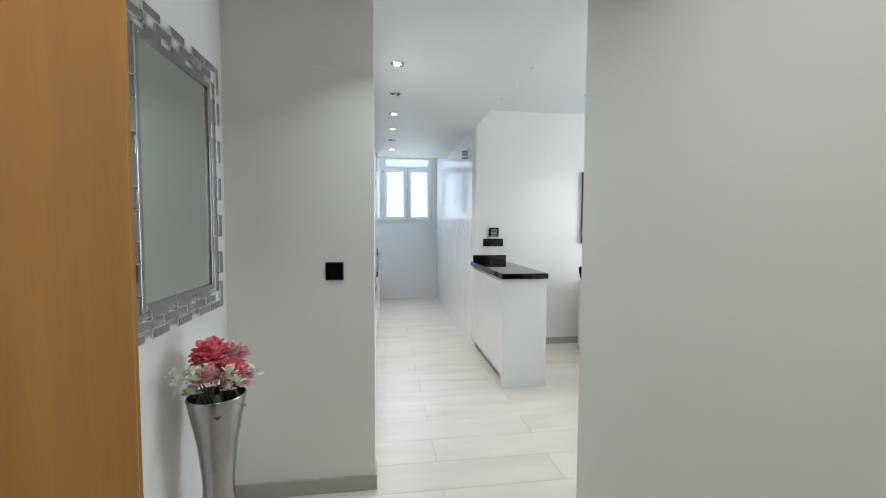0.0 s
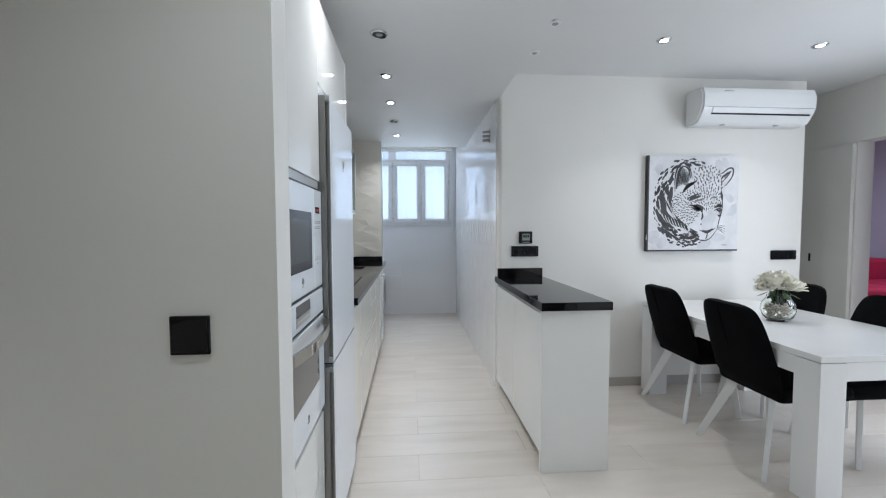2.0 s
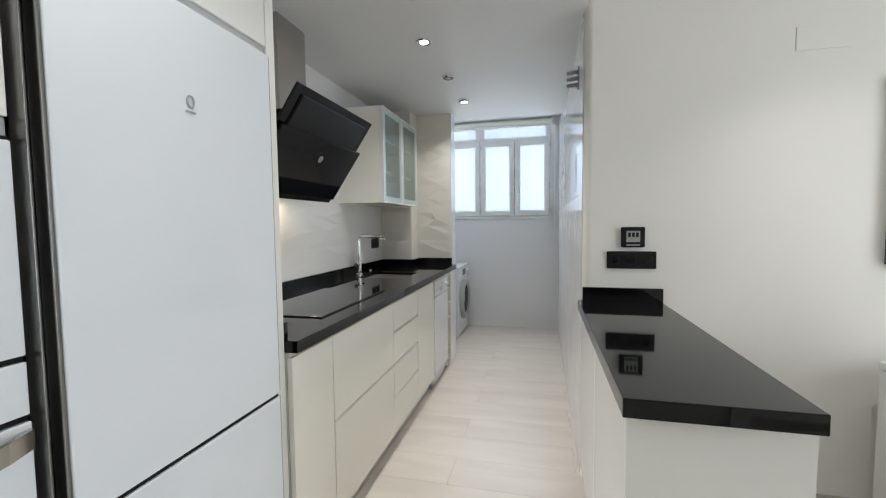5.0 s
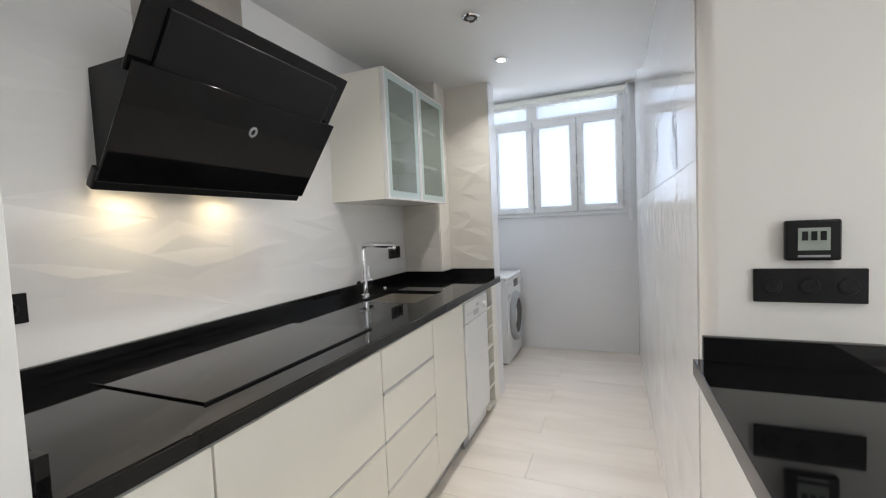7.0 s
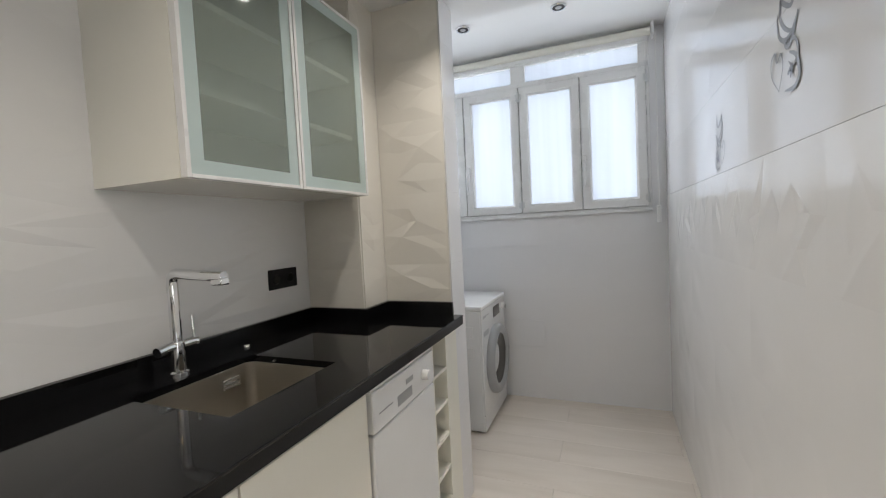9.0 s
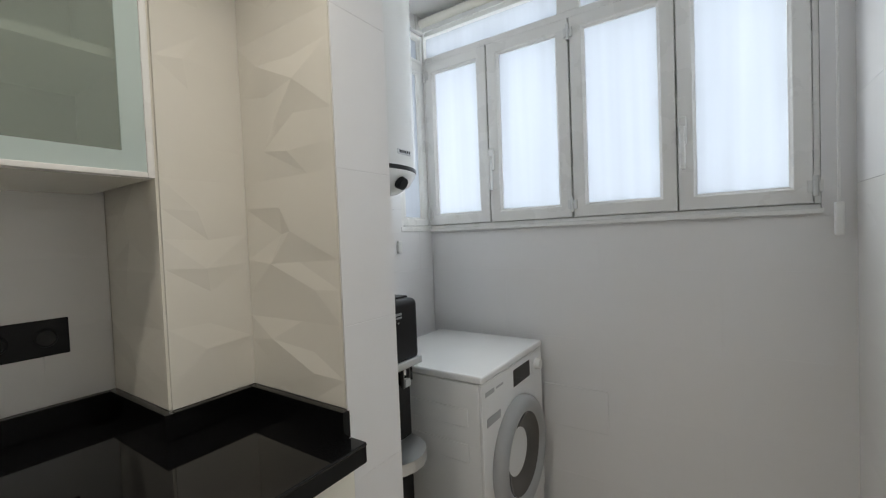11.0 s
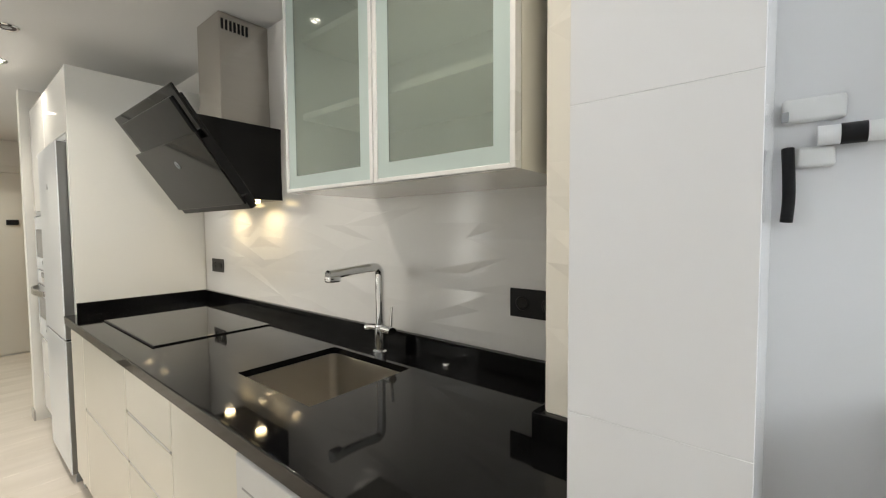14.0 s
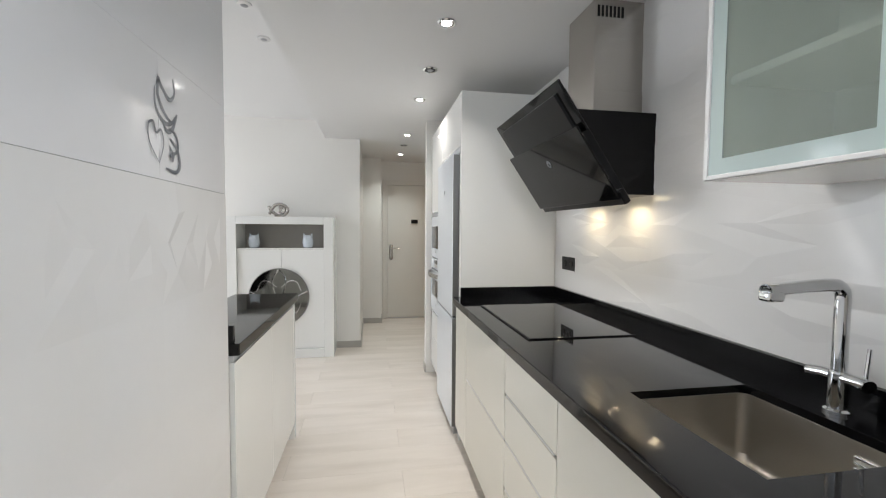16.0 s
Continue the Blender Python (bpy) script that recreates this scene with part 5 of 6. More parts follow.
MOUTH = (([(0.57, 0.79), (0.62, 0.81), (0.66, 0.82), (0.71, 0.79), (0.75, 0.77)], 0.006), ([(0.66, 0.82), (0.655, 0.86), (0.64, 0.89)], 0.005), ([(0.46, 0.77), (0.50, 0.84), (0.57, 0.895), (0.65, 0.90), (0.71, 0.86), (0.76, 0.79)], 0.0045),
         ([(0.46, 0.80), (0.51, 0.83), (0.56, 0.84)], 0.011), ([(0.58, 0.72), (0.59, 0.735)], 0.006), ([(0.26, 0.47), (0.255, 0.57), (0.32, 0.66), (0.42, 0.74)], 0.004))
MORE = (([(0.50, 0.545), (0.545, 0.530), (0.585, 0.555), (0.592, 0.60)], 0.013), ([(0.515, 0.565), (0.555, 0.560), (0.580, 0.580)], 0.012), ([(0.44, 0.475), (0.50, 0.445), (0.57, 0.43)], 0.012), ([(0.38, 0.37), (0.43, 0.315), (0.50, 0.28)], 0.013),
        ([(0.755, 0.53), (0.785, 0.525), (0.815, 0.535)], 0.013), ([(0.76, 0.575), (0.79, 0.585), (0.81, 0.575)], 0.010), ([(0.77, 0.625), (0.79, 0.64), (0.80, 0.63)], 0.008), ([(0.795, 0.39), (0.812, 0.42), (0.815, 0.47)], 0.010),
        ([(0.595, 0.60), (0.60, 0.645), (0.585, 0.68)], 0.007), ([(0.47, 0.775), (0.50, 0.80), (0.55, 0.815)], 0.008), ([(0.48, 0.815), (0.52, 0.845), (0.57, 0.86)], 0.009), ([(0.60, 0.79), (0.64, 0.805), (0.67, 0.80), (0.72, 0.775)], 0.008),
        ([(0.205, 0.30), (0.195, 0.37), (0.215, 0.42)], 0.017), ([(0.255, 0.20), (0.235, 0.26), (0.225, 0.31)], 0.014), ([(0.135, 0.36), (0.125, 0.44), (0.14, 0.50)], 0.013), ([(0.10, 0.47), (0.105, 0.54), (0.13, 0.60)], 0.010), ([(0.29, 0.66), (0.36, 0.72), (0.44, 0.79)], 0.017),
        ([(0.14, 0.70), (0.19, 0.76), (0.25, 0.80)], 0.013), ([(0.24, 0.83), (0.30, 0.87), (0.36, 0.90)], 0.010), ([(0.33, 0.91), (0.40, 0.945), (0.45, 0.96)], 0.007))
for group_of in (NECK, EARS, FACE, MOUTH, MORE):
    for uv, w in group_of:
        stroke(bm, uv, w)
for k in range(11):
    u = 0.315 + 0.011 * k
    stroke(bm, [(u, 0.33 - 0.006 * k), (u + 0.012, 0.24 + rg.uniform(-0.02, 0.02)), (u + 0.01, 0.16 + rg.uniform(-0.03, 0.03))], 0.0035)
for k in range(7):
    stroke(bm, [(0.46, 0.80 + 0.008 * k), (0.41 - 0.004 * k, 0.84 + 0.012 * k), (0.34 + 0.012 * k, 0.87 + 0.016 * k)], 0.0022)
    if k < 4:
        stroke(bm, [(0.765, 0.755 + 0.01 * k), (0.81, 0.745 + 0.018 * k), (0.86, 0.75 + 0.03 * k)], 0.0022)
        stroke(bm, [(0.80 + 0.02 * k, 0.29 - 0.02 * k), (0.845 + 0.018 * k, 0.235 - 0.02 * k)], 0.003)
part("brush_pattern", bm, M_INK, pt, "dark grey brush lines", smooth=False)
bm = bm_new()
# pale fur lines that cross the dark neck
for k in range(9):
    u, v = 0.11 + 0.035 * k, 0.62 + 0.022 * k + rg.uniform(-0.03, 0.03)
    stroke(bm, [(u, v - 0.05), (u + 0.02, v), (u + 0.05, v + 0.045)], 0.0028, 0.0024)
for k in range(5):
    stroke(bm, [(0.19 + 0.02 * k, 0.42 + 0.04 * k), (0.20 + 0.02 * k, 0.48 + 0.04 * k), (0.235 + 0.02 * k, 0.54 + 0.035 * k)], 0.003, 0.0024)
part("fur_highlight", bm, M_CANVAS, pt, "pale fur lines", smooth=False)
part("signature", cbox(PX1 - 0.13, PY - 0.002, PZ0 + 0.045, PX1 - 0.09, PY - 0.0005, PZ0 + 0.049), M_INK, pt)
structure("access_panel", cbox(1.998, 4.9365, 1.985, 2.19, 4.9405, 2.08, bevel=0.001, seg=1), M_WALL, "flush white junction box cover", "trim")
structure("access_panel", cbox(-0.16, 2.6755, 1.98, 0.02, 2.6785, 2.07, bevel=0.001, seg=1), M_WALL, "flush white junction box cover", "trim")
# passage door leaf and the bedroom sofa
dl = tagged(thing("door_2", "white interior door leaf standing open in the passage", "door", (4.1, 5.2, 0)), kind="structure")
part("door_leaf", cbox(4.115, 4.93, 0.01, 4.147, 5.36, 1.965, bevel=0.002), M_DOOR, dl)
part("latch", cbox(4.11, 5.255, 0.97, 4.116, 5.27, 1.04), M_BLACKP, dl)
sf = thing("sofa", "magenta upholstered sofa in the bedroom", "sofa", (6.2, 6.6, 0))
part("seat", cbox(5.4, 6.0, 0.10, 7.0, 6.9, 0.42, bevel=0.05, seg=3), M_RED, sf)
part("backrest", cbox(5.4, 6.85, 0.10, 7.0, 7.15, 0.85, bevel=0.06, seg=3), M_RED, sf)
for k in range(2):
    part("cushion", cbox(5.45 + 0.78 * k, 5.98, 0.40, 6.2 + 0.78 * k, 6.85, 0.58, bevel=0.05, seg=3), M_RED, sf)
part("armrest", cbox(5.25, 6.0, 0.10, 5.42, 7.1, 0.62, bevel=0.05, seg=3), M_RED, sf)

# display cabinet with round mirrored doors
SY = 2.185
sb = thing("display_cabinet", "white display cabinet with a round smoked mirror on its doors", "cabinet", (1.55, 2.05, 0))
SB0, SB1, SBH = 1.060, 2.074, 1.422
bm = bm_new()
box(bm, SB0, 1.858, 0.0, SB0 + 0.095, SY, SBH, bevel=0.004)
box(bm, SB1 - 0.095, 1.858, 0.0, SB1, SY, SBH, bevel=0.004)
box(bm, SB0 + 0.095, 1.858, SBH - 0.075, SB1 - 0.095, SY, SBH, bevel=0.004)
box(bm, SB0 + 0.095, 1.858, 0.0, SB1 - 0.095, SY, 0.09, bevel=0.004)
part("frame", bm, M_GLOSS, sb)
part("back", cbox(SB0 + 0.09, 1.862, 0.08, SB1 - 0.09, 1.875, SBH - 0.07), M_NICHE, sb, "taupe back of the niche")
part("shelf", cbox(SB0 + 0.095, 1.875, 1.095, SB1 - 0.095, SY - 0.03, 1.11), M_GLOSS, sb)
for x0, x1 in ((SB0 + 0.097, 1.566), (1.568, SB1 - 0.097)):
    part("door", cbox(x0, SY - 0.05, 0.092, x1, SY - 0.028, 1.093, bevel=0.0015, seg=1), M_GLOSS, sb)
part("round_mirror", cyl(bm_new(), (1.590, SY - 0.028, 0.62), (1.590, SY - 0.022, 0.62), 0.283, 0.283, 56), M_SMOKEMIR, sb, "round smoked mirror")
ring = [(1.590 + 0.287 * math.cos(2 * math.pi * k / 48), SY - 0.021, 0.62 + 0.287 * math.sin(2 * math.pi * k / 48)) for k in range(49)]
part("mirror_rim", tube(bm_new(), ring, 0.004, 8), M_ANOD, sb)
for sgn in (-1, 1):
    for pts in ([(0, 0.28), (0.055, 0.20), (0.06, 0.11), (0.02, 0.0)], [(0.02, 0.10), (0.10, 0.16), (0.17, 0.15), (0.21, 0.06)], [(0.02, -0.06), (0.12, -0.02), (0.20, 0.02), (0.27, 0.06)],
                [(0.02, -0.10), (0.10, -0.16), (0.17, -0.15), (0.21, -0.06)]):
        path = smooth_path([(1.590 + sgn * u, SY - 0.020, 0.62 + w) for u, w in pts], 5)
        part("ornament", tube(bm_new(), path, 0.0055, 6), M_CHROME, sb, "curved chrome ornament")


def owl(x, z):
    """A small ceramic owl in one plain shape."""
    bm = bm_new()
    lathe(bm, [(0.035, 0), (0.046, 0.01), (0.055, 0.05), (0.050, 0.085), (0.046, 0.11), (0.040, 0.125), (0.02, 0.13)], x, 2.06, z, 20)
    for s in (-1, 1):
        cyl(bm, (x + s * 0.032, 2.06, z + 0.115), (x + s * 0.043, 2.06, z + 0.150), 0.014, 0.001, 10)
        cyl(bm, (x + s * 0.020, 2.10, z + 0.098), (x + s * 0.020, 2.112, z + 0.098), 0.015, 0.015, 14)
    return single("owl_figurine", bm, M_CERAMIC, "pale blue ceramic owl ornament in the niche", "figurine", "owls in the niche")


owl(1.845, 1.1105)
owl(1.325, 1.1105)
fs = thing("fish_sculpture", "silver openwork fish sculpture on the cabinet", "sculpture", (1.612, 2.06, SBH))
bm = bm_new()
tube(bm, smooth_path([(1.700, 2.06, SBH + 0.03), (1.645, 2.06, SBH + 0.115), (1.575, 2.06, SBH + 0.125), (1.520, 2.06, SBH + 0.08), (1.545, 2.06, SBH + 0.025), (1.605, 2.06, SBH + 0.012), (1.665, 2.06, SBH + 0.05), (1.705, 2.06, SBH + 0.105)], 6), 0.0165, 10)
part("body", bm, M_STEEL, fs)
bm = bm_new()
tube(bm, smooth_path([(1.605, 2.06, SBH + 0.095), (1.555, 2.06, SBH + 0.09), (1.550, 2.06, SBH + 0.05), (1.590, 2.06, SBH + 0.045), (1.595, 2.06, SBH + 0.07), (1.575, 2.06, SBH + 0.072)], 6), 0.012, 10)
part("spiral", bm, M_STEEL, fs)
part("base", cbox(1.565, 2.04, SBH + 0.0005, 1.645, 2.08, SBH + 0.012, bevel=0.003), M_STEEL, fs)

# ---- utility room ----
wm = thing("washing_machine", "white front-loading washing machine with a grey door ring", "washing machine", (-0.21, 7.57, 0))
WX0, WX1, WY0, WY1, WZ = -0.508, 0.068, 7.284, 7.874, 0.796
part("body", cbox(WX0, WY0 + 0.004, 0.015, WX1 - 0.012, WY1 - 0.004, WZ - 0.03, bevel=0.006), M_ENAMEL, wm)
part("lid", cbox(WX0, WY0, WZ - 0.029, WX1 + 0.004, WY1, WZ, bevel=0.009, seg=3), M_ENAMEL, wm)
fp = part("front_panel", cbox(WX1 - 0.012, WY0 + 0.004, 0.11, WX1, WY1 - 0.004, WZ - 0.03, bevel=0.004), M_ENAMEL, wm)
part("kick_panel", cbox(WX1 - 0.016, WY0 + 0.006, 0.015, WX1 - 0.005, WY1 - 0.006, 0.105, bevel=0.003), M_ENAMEL, wm)
part("display", cbox(WX1 - 0.001, 7.555, 0.672, WX1 + 0.0015, 7.725, 0.742, bevel=0.001, seg=1), M_BLACKG, fp, "black display")
part("program_dial", cyl(bm_new(), (WX1 - 0.001, 7.80, 0.705), (WX1 + 0.024, 7.80, 0.705), 0.026, 0.022, 24), M_ENAMEL, fp, "white round dial")
part("detergent_drawer", cbox(WX1 - 0.001, 7.32, 0.60, WX1 + 0.002, 7.43, 0.632, bevel=0.0012, seg=1), M_GREYP, fp)
bm = bm_new()
for k in range(6):
    box(bm, WX1 - 0.0005, 7.745, 0.672 + 0.011 * k, WX1 + 0.0006, 7.765, 0.674 + 0.011 * k)
part("printed_marks", bm, M_GREYP, fp)
part("brand_bar", cbox(WX1 - 0.0005, 7.315, 0.713, WX1 + 0.0008, 7.385, 0.730), M_GREYP, fp, "small dark name bar")
part("model_bar", cbox(WX1 - 0.0005, 7.40, 0.718, WX1 + 0.0008, 7.46, 0.726), M_GREYP, fp)
dcy, dcz = 7.575, 0.40
dg = part("door_ring", tube(bm_new(), [(WX1 + 0.012, dcy + 0.195 * math.cos(2 * math.pi * k / 40), dcz + 0.195 * math.sin(2 * math.pi * k / 40)) for k in range(41)], 0.036, 12), M_GREYP, wm, "grey round door ring")
bm = bm_new()
prof = [(0.165, WX1 + 0.030), (0.155, WX1 + 0.018), (0.12, WX1 + 0.004), (0.06, WX1 - 0.006), (0.01, WX1 - 0.009)]
rings = [[bm.verts.new((x, dcy + r * math.cos(2 * math.pi * k / 36), dcz + r * math.sin(2 * math.pi * k / 36))) for k in range(36)] for r, x in prof]
for a, b in zip(rings, rings[1:]):
    for k in range(36):
        bm.faces.new((a[k], a[(k + 1) % 36], b[(k + 1) % 36], b[k]))
bm.faces.new(rings[-1])
part("door_glass", bm, M_GREYG, dg, "dark glass porthole")
for z in (0.60, 0.47):
    part("side_rib", cbox(-0.40, WY0 + 0.001, z, WX1 - 0.06, WY0 + 0.006, z + 0.07, bevel=0.004), M_ENAMEL, wm)
for x in (WX0 + 0.04, WX1 - 0.06):
    for y in (WY0 + 0.05, WY1 - 0.05):
        part("foot", cyl(bm_new(), (x, y, 0), (x, y, 0.02), 0.02), M_BLACKP, wm)

wd = thing("water_dispenser", "black floor-standing water dispenser with three taps", "water dispenser", (-0.27, 7.05, 0))
DX0, DX1, DY0, DY1 = -0.43, -0.115, 6.922, 7.182
part("cabinet", cbox(DX0, DY0 + 0.004, 0.0, DX1 - 0.045, DY1 - 0.004, 0.80, bevel=0.012, seg=3), M_BLACKP, wd)
part("back_column", cbox(DX0, DY0 + 0.004, 0.80, -0.22, DY1 - 0.004, 1.086, bevel=0.010, seg=3), M_BLACKP, wd)
hdp = part("head", cbox(-0.30, DY0, 0.872, DX1, DY1, 1.088, bevel=0.022, seg=4), M_BLACKP, wd)
part("top_plate", cbox(DX0 + 0.01, DY0 + 0.008, 1.082, DX1 - 0.04, DY1 - 0.008, 1.094, bevel=0.005), M_BLACKP, wd)
part("tap_panel", cbox(-0.23, DY0 + 0.006, 0.79, DX1 - 0.035, DY1 - 0.006, 0.875), M_BLACKG, wd)
part("silver_band", cbox(-0.24, DY0 - 0.003, 0.855, DX1 + 0.006, DY1 + 0.003, 0.882, bevel=0.005), M_ALU, wd, "silver trim band")
for k, y in enumerate((6.965, 7.045, 7.125)):
    bm = bm_new()
    for sgn in (-1, 1):
        box(bm, DX1 - 0.034, y + sgn * 0.0165 - 0.0025, 0.778, DX1 - 0.018, y + sgn * 0.0165 + 0.0025, 0.850, bevel=0.002)
    box(bm, DX1 - 0.034, y - 0.019, 0.842, DX1 - 0.020, y + 0.019, 0.853, bevel=0.003)
    lv = part("tap_lever", bm, M_ANOD, wd, "dark metal lever frame")
    part("lever_pad", cbox(DX1 - 0.032, y - 0.0145, 0.782, DX1 - 0.013, y + 0.0145, 0.810, bevel=0.004), M_GREYW, lv, "pale grey push pad")
    part("nozzle", cyl(bm_new(), (DX1 - 0.030, y, 0.822), (DX1 - 0.030, y, 0.853), 0.007, 0.009, 14), M_CHROME, lv)
for k, y in enumerate((7.03, 7.05, 7.07)):
    part("indicator", cyl(bm_new(), (DX1 - 0.0005, y, 1.015), (DX1 + 0.0012, y, 1.015), 0.0032, 0.0032, 10), G_AMBER if k == 1 else M_GREYP, hdp)
part("button", cbox(DX1 - 0.0005, 6.955, 0.893, DX1 + 0.002, 6.970, 0.907, bevel=0.002), M_ENAMEL, hdp, "small white button")
bm = bm_new()
box(bm, DX1 - 0.0003, 7.030, 1.040, DX1 + 0.0009, 7.088, 1.048)
part("brand_bar", bm, M_GREYP, hdp, "small grey name bar")
part("brand_bar", cbox(DX1 - 0.0003, 7.060, 1.029, DX1 + 0.0009, 7.088, 1.035), M_GREYP, hdp)
part("sticker", cbox(DX1 - 0.0455, 6.95, 0.715, DX1 - 0.0435, 7.03, 0.755), M_ENAMEL, wd, "white warning sticker")
part("sticker_mark", cbox(DX1 - 0.0436, 6.953, 0.718, DX1 - 0.0428, 6.978, 0.752), M_REDST, wd, "red warning symbol")
part("sticker_mark", cbox(DX1 - 0.0436, 6.985, 0.720, DX1 - 0.0428, 7.003, 0.750), M_REDST, wd)
part("sticker_mark", cbox(DX1 - 0.0436, 7.010, 0.722, DX1 - 0.0428, 7.024, 0.748), M_BLACKP, wd)
bm = bm_new()
for k in range(9):
    a0, a1 = math.pi * k / 9, math.pi * (k + 1) / 9
    prism(bm, [(DX1 - 0.05, (DY0 + DY1) / 2), (DX1 - 0.05 + 0.13 * math.sin(a0), (DY0 + DY1) / 2 - 0.122 * math.cos(a0)), (DX1 - 0.05 + 0.13 * math.sin(a1), (DY0 + DY1) / 2 - 0.122 * math.cos(a1))], 2, 0.555, 0.592)
bmesh.ops.remove_doubles(bm, verts=bm.verts[:], dist=0.0005)
part("drip_tray", bm, M_ALU, wd, "rounded silver drip tray")
part("water_pipe", tube(bm_new(), smooth_path([(-0.40, 7.02, 1.10), (-0.46, 7.03, 1.18), (-0.52, 7.06, 1.28), (-0.56, 7.09, 1.35)], 6), 0.0045, 8), M_CABLE, wd, "thin white water pipe")

bo = thing("water_heater", "white cylindrical electric water heater on the wall", "water heater", (-0.33, 7.135, 1.427))
BXC, BYC, BR = -0.345, 7.135, 0.222
prof = [(BR, 1.547), (BR, 1.587), (BR, 2.18), (BR - 0.012, 2.22), (BR - 0.05, 2.26), (BR - 0.12, 2.28)]
part("tank", lathe(bm_new(), prof, BXC, BYC, 0, 48), M_ENAMEL, bo)
part("band", lathe(bm_new(), [(BR + 0.001, 1.535), (BR + 0.002, 1.537), (BR + 0.002, 1.546), (BR + 0.001, 1.548)], BXC, BYC, 0, 48), M_BLACKP, bo, "black trim band")
part("bottom_cap", lathe(bm_new(), [(0.05, 1.456), (0.10, 1.458), (0.155, 1.466), (0.195, 1.490), (BR - 0.004, 1.522), (BR, 1.533)], BXC, BYC, 0, 48), M_ENAMEL, bo)
kd = Vector((0.165, 0.012, 0)).normalized()
kp = Vector((BXC, BYC, 1.494)) + kd * 0.195
kb = part("thermostat_knob", cyl(bm_new(), kp, kp + Vector((kd.x, kd.y, -0.55)).normalized() * 0.022, 0.024, 0.021, 24), M_BLACKP, bo, "black thermostat knob")
bm = bm_new()
for k in range(9):
    a = radians(-60 + 22 * k)
    c = kp + Vector((0.004, math.cos(a) * 0.031, math.sin(a) * 0.031))
    box(bm, c.x - 0.002, c.y - 0.0025, c.z - 0.0012, c.x + 0.002, c.y + 0.0025, c.z + 0.0012)
part("scale_marks", bm, M_GREYP, bo)
part("name_plate", cbox(BXC + BR - 0.012, 7.115, 1.585, BXC + BR + 0.0015, 7.185, 1.603, bevel=0.001, seg=1), M_ALU, bo, "small grey name plate")
bm = bm_new()
for k in range(6):
    box(bm, BXC + BR + 0.001, 7.122 + 0.01 * k, 1.589, BXC + BR + 0.0022, 7.128 + 0.01 * k, 1.599)
part("name_bars", bm, M_BLACKP, bo)
for k, (x, y, m) in enumerate(((-0.36, 7.075, M_COPPER), (-0.36, 7.185, M_COPPER))):
    part("pipe_stub", cyl(bm_new(), (x, y, 1.430), (x, y, 1.460), 0.011), m, bo, "copper pipe stub")
    part("fitting", cyl(bm_new(), (x, y, 1.408), (x, y, 1.430), 0.013, 0.013, 6), M_BRASS, bo, "brass fitting")
part("valve", cyl(bm_new(), (-0.36, 7.185, 1.36), (-0.36, 7.185, 1.408), 0.011), M_BRASS, bo)
part("valve_arm", tube(bm_new(), [(-0.36, 7.185, 1.395), (-0.34, 7.15, 1.398), (-0.335, 7.13, 1.41)], 0.006, 8), M_BLACKP, bo)
part("valve_arm", tube(bm_new(), [(-0.36, 7.185, 1.365), (-0.345, 7.155, 1.365)], 0.006, 8), M_BRASS, bo)
part("hose", tube(bm_new(), smooth_path([(-0.36, 7.075, 1.41), (-0.36, 7.075, 1.345), (-0.38, 7.06, 1.305), (-0.45, 7.03, 1.272), (-0.545, 7.01, 1.275), (-0.575, 7.01, 1.28)], 6), 0.0095, 12), M_HOSE, bo, "braided steel hose")
part("hose", tube(bm_new(), smooth_path([(-0.36, 7.185, 1.36), (-0.36, 7.19, 1.315), (-0.37, 7.215, 1.268), (-0.41, 7.245, 1.245), (-0.48, 7.24, 1.25), (-0.54, 7.19, 1.275), (-0.575, 7.16, 1.285)], 6), 0.0095, 12), M_HOSE, bo, "braided steel hose")
part("wall_valve", cyl(bm_new(), (-0.577, 7.01, 1.28), (-0.54, 7.01, 1.28), 0.022, 0.020), M_CHROME, bo)
part("wall_valve", cyl(bm_new(), (-0.577, 7.16, 1.285), (-0.53, 7.16, 1.285), 0.021, 0.019), M_BLUE, bo, "blue capped wall valve")
pts = []
for k in range(40):
    a = 2 * math.pi * k / 13
    pts.append((-0.545 + 0.01 * math.sin(a * 0.7), 7.06 + 0.055 * math.cos(a) + 0.0025 * k, 1.295 + 0.028 * math.sin(a) - 0.0004 * k))
pts += [(-0.545, 7.24, 1.25), (-0.55, 7.29, 1.24), (-0.55, 7.322, 1.29), (-0.553, 7.322, 1.345)]
part("power_cable", tube(bm_new(), smooth_path(pts, 3), 0.0038, 6), M_CABLE, bo, "coiled white power cable")
part("plug", cyl(bm_new(), (-0.567, 7.322, 1.357), (-0.535, 7.322, 1.357), 0.017, 0.014), M_CABLE, bo, "white mains plug")
single("cord_cleat", cbox(-0.577, 7.620, 1.222, -0.560, 7.648, 1.284, bevel=0.004), M_PVC, "small white blind cord cleat on the wall", "cleat")
bm = cbox(0.055, 7.922, 0.385, 0.352, 7.927, 0.578, bevel=0.0016, seg=1)
structure("hatch_1", bm, M_TILE, "flush white inspection hatch beside the washing machine", "trim")

